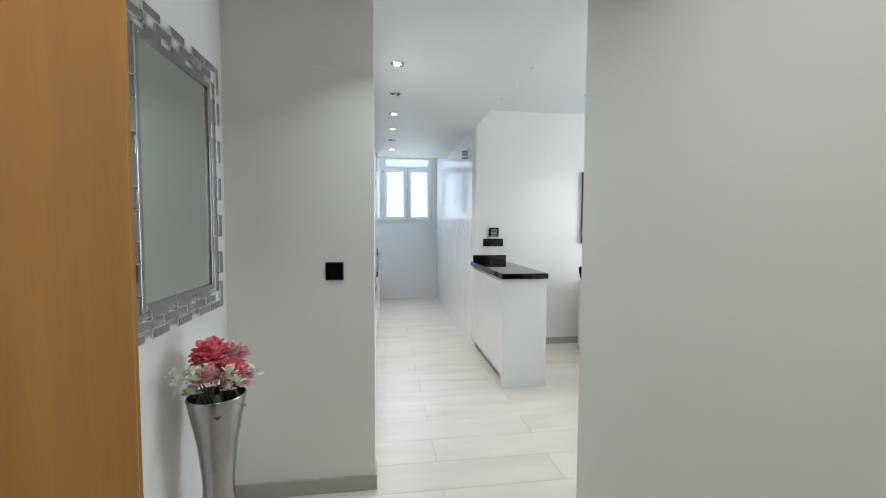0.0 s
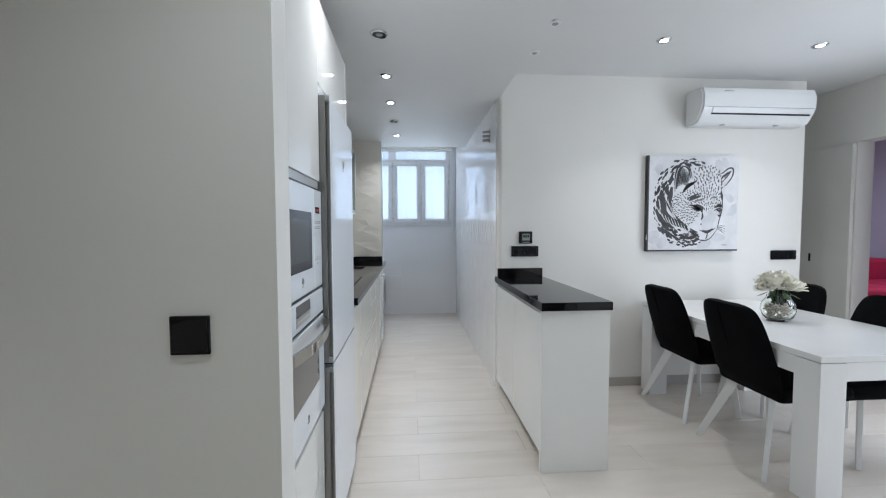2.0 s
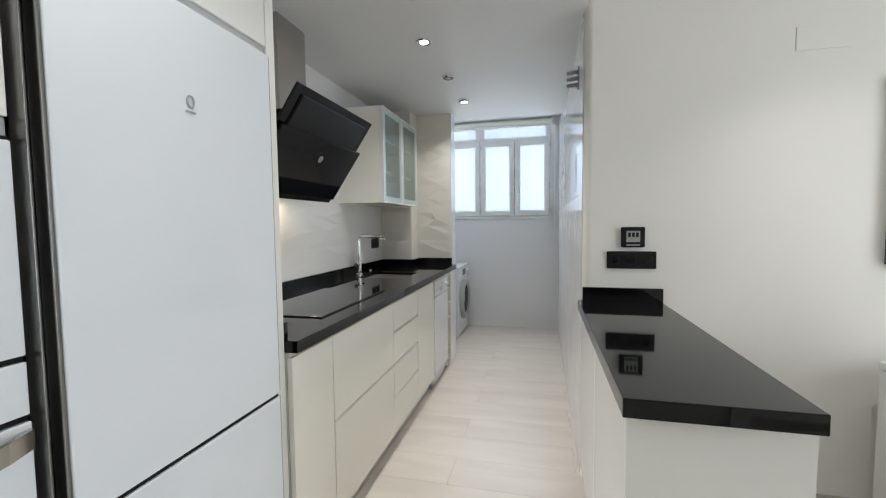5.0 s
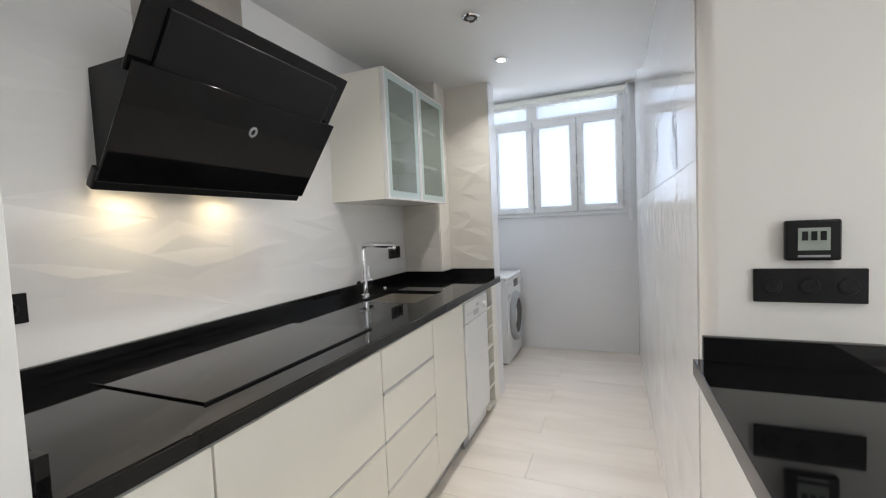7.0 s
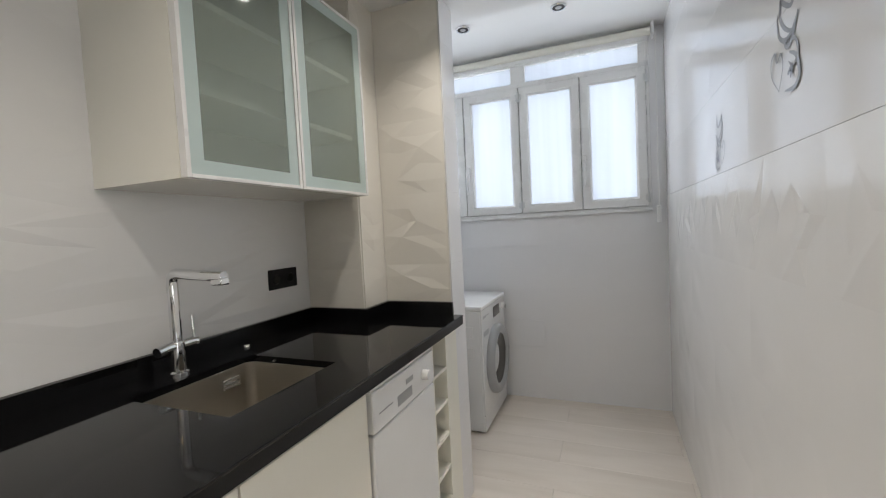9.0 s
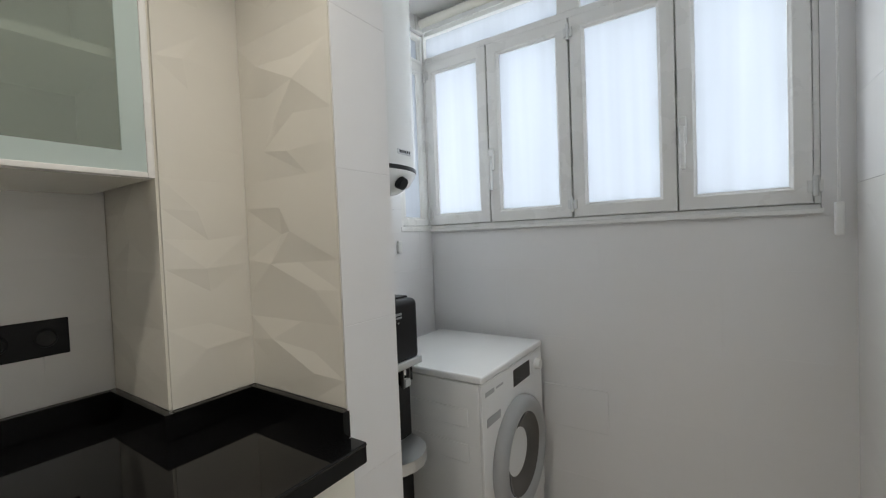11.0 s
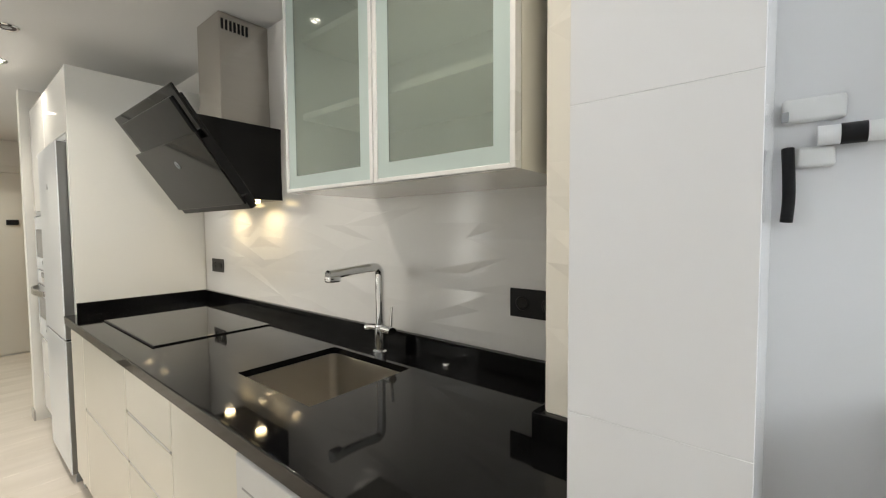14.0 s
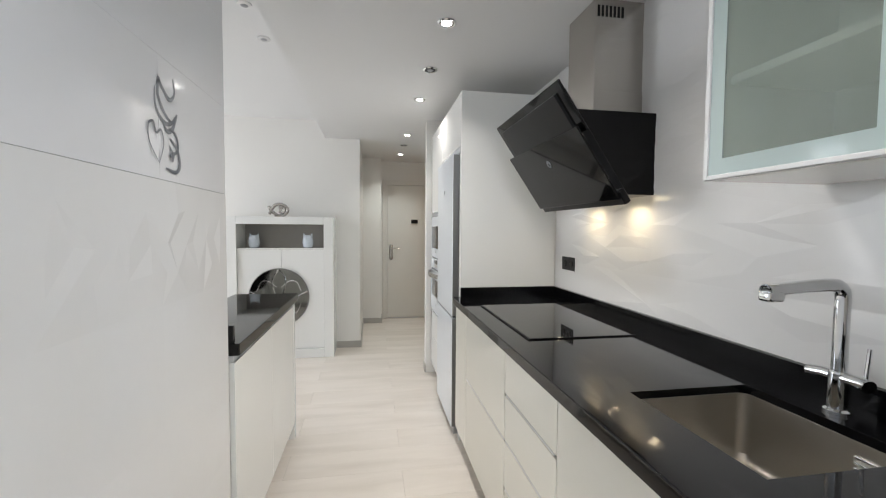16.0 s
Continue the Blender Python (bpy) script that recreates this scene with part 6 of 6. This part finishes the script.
# things on the stub wall behind the pier
SX = -0.30
hk = thing("hook_rail", "white wall hook rail with a black catch", "hook", (SX + 0.02, 6.84, 1.40))
part("upper_plate", cbox(SX + 0.001, 6.757, 1.478, SX + 0.014, 6.832, 1.516, bevel=0.006, seg=3), M_PVC, hk)
part("plate_tab", cbox(SX + 0.014, 6.757, 1.480, SX + 0.018, 6.766, 1.496, bevel=0.001, seg=1), M_GREYP, hk, "small grey tab")
part("rail", cyl(bm_new(), (SX + 0.020, 6.800, 1.453), (SX + 0.020, 6.885, 1.453), 0.0145, 0.0145, 20), M_PVC, hk)
part("catch", cyl(bm_new(), (SX + 0.020, 6.825, 1.453), (SX + 0.020, 6.853, 1.453), 0.0154, 0.0154, 20), M_BLACKP, hk, "black catch")
part("lower_plate", cbox(SX + 0.001, 6.775, 1.408, SX + 0.014, 6.822, 1.440, bevel=0.006, seg=3), M_PVC, hk)
bm = bm_new()
tube(bm, smooth_path([(SX + 0.022, 6.766, 1.438), (SX + 0.028, 6.768, 1.40), (SX + 0.027, 6.769, 1.36), (SX + 0.020, 6.767, 1.325)], 5), 0.0085, 10)
part("strap", bm, M_BLACKP, hk, "hanging black strap")

# chrome pegs at the corner of the corridor wall
pg = thing("peg_rack", "small grey metal peg rack on the corridor wall", "hook", (1.15, 5.26, 2.02))
part("bar", tube(bm_new(), [(1.151, 5.27, 2.0), (1.151, 5.25, 2.115)], 0.004, 8), M_GREYP, pg)
for k in range(3):
    part("peg", cyl(bm_new(), (1.152, 5.26, 2.022 + 0.034 * k), (1.091, 5.26, 2.018 + 0.034 * k), 0.011, 0.010), M_GREYP, pg)


def cup_decal(yc, zc, s, flip=1):
    """A flat transfer: a steaming cup with a heart, in smooth bands on the corridor wall."""
    t = thing("wall_decal", "dark silver coffee cup transfer on the white tile", "decal", (RX - 0.008, yc, zc), "cup transfers on the corridor wall")
    layers = iter(range(20))

    def band(name, pts, w):
        bm = bm_new()
        x = RX - 0.0052 - 0.0004 * next(layers)
        path = smooth_path([(0, flip * u * s, v * s) for u, v in pts], 6)
        L, R = [], []
        for i, p in enumerate(path):
            d = path[min(i + 1, len(path) - 1)] - path[max(i - 1, 0)]
            q = Vector((0, -d.z, d.y)).normalized() * w * s * 0.74 * (0.3 + 0.7 * math.sin(math.pi * (i + 0.4) / (len(path) - 0.2)))
            a, b = p + q, p - q
            L.append((bm.verts.new((x, yc + a.y, zc + a.z)), bm.verts.new((x + 0.0002, yc + a.y, zc + a.z))))
            R.append((bm.verts.new((x, yc + b.y, zc + b.z)), bm.verts.new((x + 0.0002, yc + b.y, zc + b.z))))
        for i in range(len(path) - 1):
            bm.faces.new((L[i][0], L[i + 1][0], R[i + 1][0], R[i][0]))
            bm.faces.new((L[i][1], R[i][1], R[i + 1][1], L[i + 1][1]))
            bm.faces.new((L[i][0], L[i][1], L[i + 1][1], L[i + 1][0]))
            bm.faces.new((R[i][0], R[i + 1][0], R[i + 1][1], R[i][1]))
        part(name, bm, M_DECAL, t)
    band("steam", [(-0.20, 1.10), (-0.24, 0.92), (-0.10, 0.80), (0.12, 0.92), (0.18, 0.98), (0.20, 0.78), (0.05, 0.60), (-0.15, 0.52), (-0.28, 0.62)], 0.045)
    band("cup", [(0.28, 0.86), (0.26, 0.62), (0.08, 0.48), (-0.12, 0.50), (-0.30, 0.66)], 0.040)
    band("cup", [(-0.30, 0.66), (-0.16, 0.44), (0.0, 0.38), (0.10, 0.50)], 0.045)
    band("handle", [(-0.05, 0.42), (-0.24, 0.38), (-0.30, 0.22), (-0.18, 0.12), (-0.05, 0.20)], 0.035)
    band("saucer", [(-0.08, 0.30), (-0.26, 0.20), (-0.34, 0.0), (-0.22, -0.12), (0.05, -0.10)], 0.045)
    band("heart", [(0.22, -0.06), (0.10, 0.20), (0.16, 0.36), (0.28, 0.30), (0.34, 0.42), (0.46, 0.36), (0.44, 0.16), (0.22, -0.06)], 0.022)
    band("drop", [(-0.04, 0.06), (-0.14, 0.10), (-0.12, 0.0)], 0.05)


cup_decal(5.385, 1.468, 0.185)
cup_decal(6.01, 1.555, 0.185)
cup_decal(6.58, 1.455, 0.155, -1)

# ---- hallway ----
mi = thing("wall_mirror", "wall mirror framed by silver interlocking mirror strips", "mirror", (HX + 0.02, 2.25, 0.92))
MY0, MY1, MZ0, MZ1 = 1.988, 2.443, 1.034, 1.783
part("glass", cbox(HX + 0.022, MY0, MZ0, HX + 0.028, MY1, MZ1), M_MIRROR, mi)
bm = bm_new()
for y0, y1, z0, z1 in ((MY0 - 0.022, MY0, MZ0 - 0.022, MZ1 + 0.022), (MY1, MY1 + 0.022, MZ0 - 0.022, MZ1 + 0.022), (MY0, MY1, MZ0 - 0.022, MZ0), (MY0, MY1, MZ1, MZ1 + 0.022)):
    box(bm, HX + 0.020, y0, z0, HX + 0.036, y1, z1, bevel=0.003, seg=1)
part("inner_frame", bm, M_BEVELMIR, mi)
part("backing", cbox(HX + 0.004, MY0 - 0.01, MZ0 - 0.01, HX + 0.020, MY1 + 0.01, MZ1 + 0.01), M_GREYP, mi)


def strip(y0, y1, z0, z1, dx):
    lo, hi = sorted((y0, y1))
    sp = part("mirror_strip", cbox(HX + 0.016 + dx, lo, z0, HX + 0.025 + dx, hi, z1, bevel=0.003, seg=1), M_CHROME, mi, smooth=False)
    part("facing", cbox(HX + 0.0245 + dx, lo + 0.005, z0 + 0.005, HX + 0.027 + dx, hi - 0.005, z1 - 0.005, bevel=0.001, seg=1), M_BEVELMIR, sp, "grey mirror facing", smooth=False)


def link(yc, zc, w, h, dx):
    """A hollow link of four strips."""
    t = 0.034
    strip(yc - w / 2, yc - w / 2 + t, zc - h / 2, zc + h / 2, dx)
    strip(yc + w / 2 - t, yc + w / 2, zc - h / 2, zc + h / 2, dx)


nz = 5
for k in range(nz):
    z = MZ0 + (MZ1 - MZ0) * (k + 0.5) / nz
    link(MY0 - 0.080, z, 0.116, 0.096, 0.010)
    link(MY1 + 0.064, z, 0.090, 0.092, 0.010)
for k in range(nz + 1):
    z = MZ0 + (MZ1 - MZ0) * k / nz
    strip(MY0 - 0.097, MY0 - 0.061, z - 0.042, z + 0.042, 0.004)
    strip(MY1 + 0.047, MY1 + 0.081, z - 0.042, z + 0.042, 0.004)
ny = 3
for k in range(ny):
    y = MY0 + (MY1 - MY0) * (k + 0.5) / ny
    for zc in (MZ0 - 0.060, MZ1 + 0.060):
        strip(y - 0.048, y + 0.048, zc - 0.047, zc - 0.014, 0.010)
        strip(y - 0.048, y + 0.048, zc + 0.014, zc + 0.047, 0.010)
for k in range(ny + 1):
    y = MY0 + (MY1 - MY0) * k / ny
    for zc in (MZ0 - 0.061, MZ1 + 0.061):
        strip(y - 0.045, y + 0.045, zc - 0.017, zc + 0.017, 0.004)
for y, sy in ((MY0 - 0.142, 1), (MY1 + 0.0985, -1)):
    for z, sz in ((MZ0 - 0.107, 1), (MZ1 + 0.107, -1)):
        strip(y, y + sy * 0.030, min(z, z + sz * 0.11), max(z, z + sz * 0.11), 0.012)
        strip(y + sy * 0.03, y + sy * 0.125, min(z, z + sz * 0.030), max(z, z + sz * 0.030), 0.012)

VX, VY = -0.325, 2.195
fv = thing("floor_vase", "tall silvered floor vase with pink and white flowers", "vase", (VX, VY, 0))
part("vase", lathe(bm_new(), [(0.075, 0), (0.080, 0.02), (0.062, 0.10), (0.050, 0.24), (0.050, 0.40), (0.062, 0.52), (0.080, 0.62), (0.092, 0.685), (0.088, 0.690), (0.076, 0.63), (0.055, 0.52), (0.044, 0.42)], VX, VY, 0, 40), M_VASE, fv)
for k, (dx, dy, dz, r, m) in enumerate(((-0.015, 0.0, 0.815, 0.062, M_PINK), (0.055, -0.035, 0.765, 0.060, M_PINK), (0.035, 0.055, 0.795, 0.054, M_PALE), (-0.055, 0.05, 0.785, 0.050, M_PINK), (0.065, 0.02, 0.725, 0.056, M_PALE), (0.01, -0.085, 0.765, 0.046, M_PALE))):
    part("blossom", blossom(VX + dx, VY + dy, dz, r, 34, 70 + k, 0.6), m, fv, "pink ruffled blossom")
rg = random.Random(3)
for k in range(24):
    a = rg.uniform(0, 6.28)
    r = rg.uniform(0.075, 0.118)
    bm = blossom(VX + r * math.cos(a), VY + r * math.sin(a), rg.uniform(0.71, 0.80), rg.uniform(0.022, 0.034), 10, 200 + k, 0.2)
    part("small_blossom", bm, M_WHITEP, fv, "white bud")
bm = bm_new()
for k in range(9):
    a = k * 0.75
    tube(bm, [(VX + 0.02 * math.cos(a), VY + 0.02 * math.sin(a), 0.55), (VX + 0.04 * math.cos(a), VY + 0.04 * math.sin(a), 0.68), (VX + 0.075 * math.cos(a), VY + 0.075 * math.sin(a), 0.76)], 0.0025, 6)
tube(bm, [(VX, VY, 0.65), (VX - 0.03, VY - 0.07, 0.78), (VX - 0.03, VY - 0.115, 0.80)], 0.002, 6)
part("stems", bm, M_LEAF, fv)
for k in range(4):
    a = -1.2 + k * 1.4
    bm = bm_new()
    bmesh.ops.create_uvsphere(bm, u_segments=8, v_segments=5, radius=1, matrix=Matrix.Translation((VX + 0.07 * math.cos(a), VY + 0.07 * math.sin(a), 0.67)) @ Matrix.Rotation(a, 4, "Z") @ Matrix.Rotation(1.1, 4, "Y") @ Matrix.Diagonal((0.045, 0.016, 0.002, 1)))
    part("leaf", bm, M_LEAF, fv)

# ---- ceiling fittings ----


def downlight(x, y, z, lit):
    t = thing("ceiling_spotlight", "lit recessed ceiling spotlight with a chrome rim" if lit else "unlit recessed ceiling spotlight with a chrome rim", "spotlight", (x, y, z - 0.006), "recessed spotlights")
    part("rim", lathe(bm_new(), [(0.044, -0.001), (0.045, -0.005), (0.040, -0.010), (0.034, -0.008), (0.034, -0.001)], x, y, z, 28), M_CHROME, t)
    if lit:
        part("lens", lathe(bm_new(), [(0.001, -0.0110), (0.017, -0.0108), (0.0235, -0.0095), (0.0235, -0.003)], x, y, z, 24), G_LAMP, t, "glowing lens")
        part("reflector", lathe(bm_new(), [(0.024, -0.0075), (0.033, -0.0085), (0.0335, -0.002)], x, y, z, 24), M_ANOD, t, "grey reflector ring")
    else:
        part("baffle", lathe(bm_new(), [(0.012, -0.0075), (0.033, -0.0085), (0.0335, -0.002)], x, y, z, 24), M_BLACKP, t, "dark baffle")
        part("lens", lathe(bm_new(), [(0.001, -0.0100), (0.016, -0.0095), (0.018, -0.0078)], x, y, z, 20), M_GREYP, t)


for p in LIT:
    downlight(*p, True)
for p in UNLIT:
    downlight(*p, False)
for y in (3.76, 4.15, 4.55):
    t = thing("ceiling_puck", "small unlit white ceiling light point", "spotlight", (1.320, y, DZ - 0.01), "small ceiling light points")
    part("rim", lathe(bm_new(), [(0.036, -0.0005), (0.037, -0.006), (0.030, -0.011), (0.020, -0.009)], 1.320, y, DZ, 24), M_PVC, t)
    part("lens", lathe(bm_new(), [(0.001, -0.0125), (0.015, -0.012), (0.0195, -0.0085)], 1.320, y, DZ, 20), M_GREYP, t)

# ---- floor ----
floor = structure("floor", cbox(-0.8, -1.4, -0.12, 7.3, 8.2, -0.003), M_GROUT, "pale porcelain plank-tiled floor with thin joints", "floor")
FW, FH = 1.24, 0.2365
tile_meshes = {}


def flat_tile(w, h, th=0.004, bev=0.0012, mat=None):
    """A shared thin tile, w by h in x and y, its back at 0 and its face up."""
    key = (round(w, 4), round(h, 4), mat.name)
    if key not in tile_meshes:
        bm = cbox(-w / 2, -h / 2, -th, w / 2, h / 2, 0, bevel=bev, seg=1)
        me = bpy.data.meshes.new("tile")
        bm.to_mesh(me)
        bm.free()
        me.materials.append(mat)
        tile_meshes[key] = me
    return tile_meshes[key]


def lay(parent, me, m):
    ob = new("tile", me)
    ob.parent = parent
    ob.matrix_basis = m
    return ob


def clipped(a0, a1, lo, hi, gap):
    a, b = max(a0, lo), min(a1, hi)
    return (a, b) if b - a > 0.03 else None


def pave(parent, x0, x1, y0, y1):
    r0 = math.floor((y0 - 3.335) / FH)
    r = r0
    while 3.335 + r * FH < y1:
        ya, yb = 3.335 + r * FH, 3.335 + (r + 1) * FH
        c = clipped(ya, yb, y0, y1, 0)
        start = 0.515 + (0 if r % 2 == 0 else 0.62)
        k = math.floor((x0 - start) / FW)
        while c and start + k * FW < x1:
            d = clipped(start + k * FW, start + (k + 1) * FW, x0, x1, 0)
            if d:
                w, h = d[1] - d[0] - 0.0010, c[1] - c[0] - 0.0010
                lay(parent, flat_tile(w, h, mat=M_FLOOR), Matrix.Translation(((d[0] + d[1]) / 2, (c[0] + c[1]) / 2, 0)))
            k += 1
        r += 1


pave(floor, -0.60, 4.15, 0.43, 7.93)
pave(floor, 4.15, 7.1, 3.6, 7.6)

# ---- wall tiles ----
ROWS = [0.0, 0.165, 0.485, 0.805, 1.125, 1.442, 1.765, 2.085, 2.405, 2.5]
CORRIDOR_ROWS = [0.0, 0.245, 0.54, 0.833, 1.126, 1.420, 1.705, 1.975, 2.27, 2.5]


def relief_mesh(w, h, seed, deep=0.010, cell=0.10, soft=0, course=0.078, mat=None):
    """A tile face folded like paper into slanting facets in courses, with turned-down rims."""
    rg = random.Random(seed)
    nu, nv = max(2, round(w / (cell if w > 0.4 else 0.12))), max(2, round(h / (course if w > 0.4 else 0.066)))
    vs, fs = [], []
    for j in range(nv + 1):
        for i in range(nu + 1):
            rim = i in (0, nu) or j in (0, nv)
            u = w * i / nu + (0 if i in (0, nu) else rg.uniform(-0.4, 0.4) * cell)
            v = h * j / nv + (0 if j in (0, nv) else rg.uniform(-0.010, 0.010))
            vs.append((u - w / 2, v - h / 2, 0.0 if rim else deep * (rg.uniform(0.55, 1.0) if (i + j) % 2 else rg.uniform(0.0, 0.3))))
    n = nu + 1
    for j in range(nv):
        for i in range(nu):
            a, b, c, d = j * n + i, j * n + i + 1, (j + 1) * n + i + 1, (j + 1) * n + i
            fs += [(a, b, c), (a, c, d)] if rg.random() < 0.5 else [(a, b, d), (b, c, d)]
    rim = [k for k in range(n)] + [(j + 1) * n + nu for j in range(nv)] + [nv * n + nu - 1 - k for k in range(nu)] + [(nv - 1 - j) * n for j in range(nv - 1)]
    top = len(vs)
    vs += [vs[k] for k in rim]
    low = len(vs)
    vs += [(vs[k][0], vs[k][1], -0.0045) for k in rim]
    for q in range(len(rim)):
        q2 = (q + 1) % len(rim)
        fs.append((top + q2, top + q, low + q, low + q2))
    me = bpy.data.meshes.new("tile")
    me.from_pydata(vs, [], fs)
    me.materials.append(mat or M_RELIEF)
    if soft:
        me.polygons.foreach_set("use_smooth", [True] * len(me.polygons))
        me.set_sharp_from_angle(angle=radians(soft))
    return me


def tile_wall(name, o, udir, length, z0, z1, normal, relief, step, seed, deep=0.010, cell=0.10, rows=ROWS, soft=0, course=0.078, mat=None):
    """Clads a wall: o is where u = 0 on the floor line, udir runs along it, normal looks out."""
    w = bpy.data.objects[name]
    u, nn = Vector(udir), Vector(normal)
    for i in range(len(rows) - 1):
        c = clipped(rows[i], rows[i + 1], z0, z1, 0)
        if not c:
            continue
        a, k = 0.0, 0
        first = step if i % 2 == 0 else step / 2
        while a < length - 0.01:
            b = min(length, a + (first if k == 0 else step))
            mid = Vector(o) + u * (a + b) / 2 + Vector((0, 0, (c[0] + c[1]) / 2))
            m = Matrix.Translation(mid + nn * 0.0045) @ Matrix((u, Vector((0, 0, 1)), nn)).transposed().to_4x4()
            me = relief_mesh(b - a, c[1] - c[0], seed * 1000 + i * 50 + k, deep, cell, soft, course, mat) if relief else flat_tile(b - a, c[1] - c[0], bev=0.0006, mat=M_TILE)
            if u.cross(Vector((0, 0, 1))).dot(nn) < 0:
                m = m @ Matrix.Diagonal((-1, 1, 1, 1))
            lay(w, me, m)
            a, k = b, k + 1


tile_wall("wall_corridor_right", (RX, 4.990, 0), (0, 1, 0), 2.940, 0, 1.126, (-1, 0, 0), True, 0.86, 1, 0.0024, 0.10, CORRIDOR_ROWS, 8)
tile_wall("wall_corridor_right", (RX, 4.990, 0), (0, 1, 0), 2.940, 1.126, 1.420, (-1, 0, 0), True, 0.86, 11, 0.0046, 0.060, CORRIDOR_ROWS, 5)
tile_wall("wall_corridor_right", (RX, 4.990, 0), (0, 1, 0), 2.940, 1.4209, UZ, (-1, 0, 0), False, 0.86, 2, rows=CORRIDOR_ROWS)
tile_wall("wall_kitchen_back", (WX, 4.03, 0), (0, 1, 0), 2.375, 0.958, KZ, (1, 0, 0), True, 0.9, 3, 0.0042, 0.19, ROWS, 3.5, 0.056)
# column and pier front get the relief tile tinted for warm light
tile_wall("wall_column", (WX, 6.412, 0), (1, 0, 0), 0.285, 0.958, KZ, (0, -1, 0), True, 0.9, 4, 0.0065, mat=M_RELIEF_WARMLIT)
tile_wall("wall_column", (-0.182, 6.412, 0), (0, 1, 0), 0.185, 0.958, KZ, (1, 0, 0), True, 0.9, 5, 0.0065, soft=4, mat=M_RELIEF_WARMLIT)
tile_wall("wall_pier", (-0.176, 6.60, 0), (1, 0, 0), 0.318, 0.958, KZ, (0, -1, 0), True, 0.9, 6, 0.0065, soft=4, mat=M_RELIEF_WARMLIT)
tile_wall("wall_pier", (EX, 6.592, 0), (0, 1, 0), 0.158, 0.0, KZ, (1, 0, 0), False, 0.9, 7)
tile_wall("wall_window", (-0.575, 7.932, 0), (1, 0, 0), 1.735, 0.0, 1.318, (0, -1, 0), False, 0.9, 8)
tile_wall("wall_utility_left", (-0.578, 6.912, 0), (0, 1, 0), 1.013, 0.0, 1.32, (1, 0, 0), False, 0.9, 9)
tile_wall("wall_utility_left", (-0.578, 6.912, 0), (0, 1, 0), 0.753, 1.32, UZ, (1, 0, 0), False, 0.9, 10)
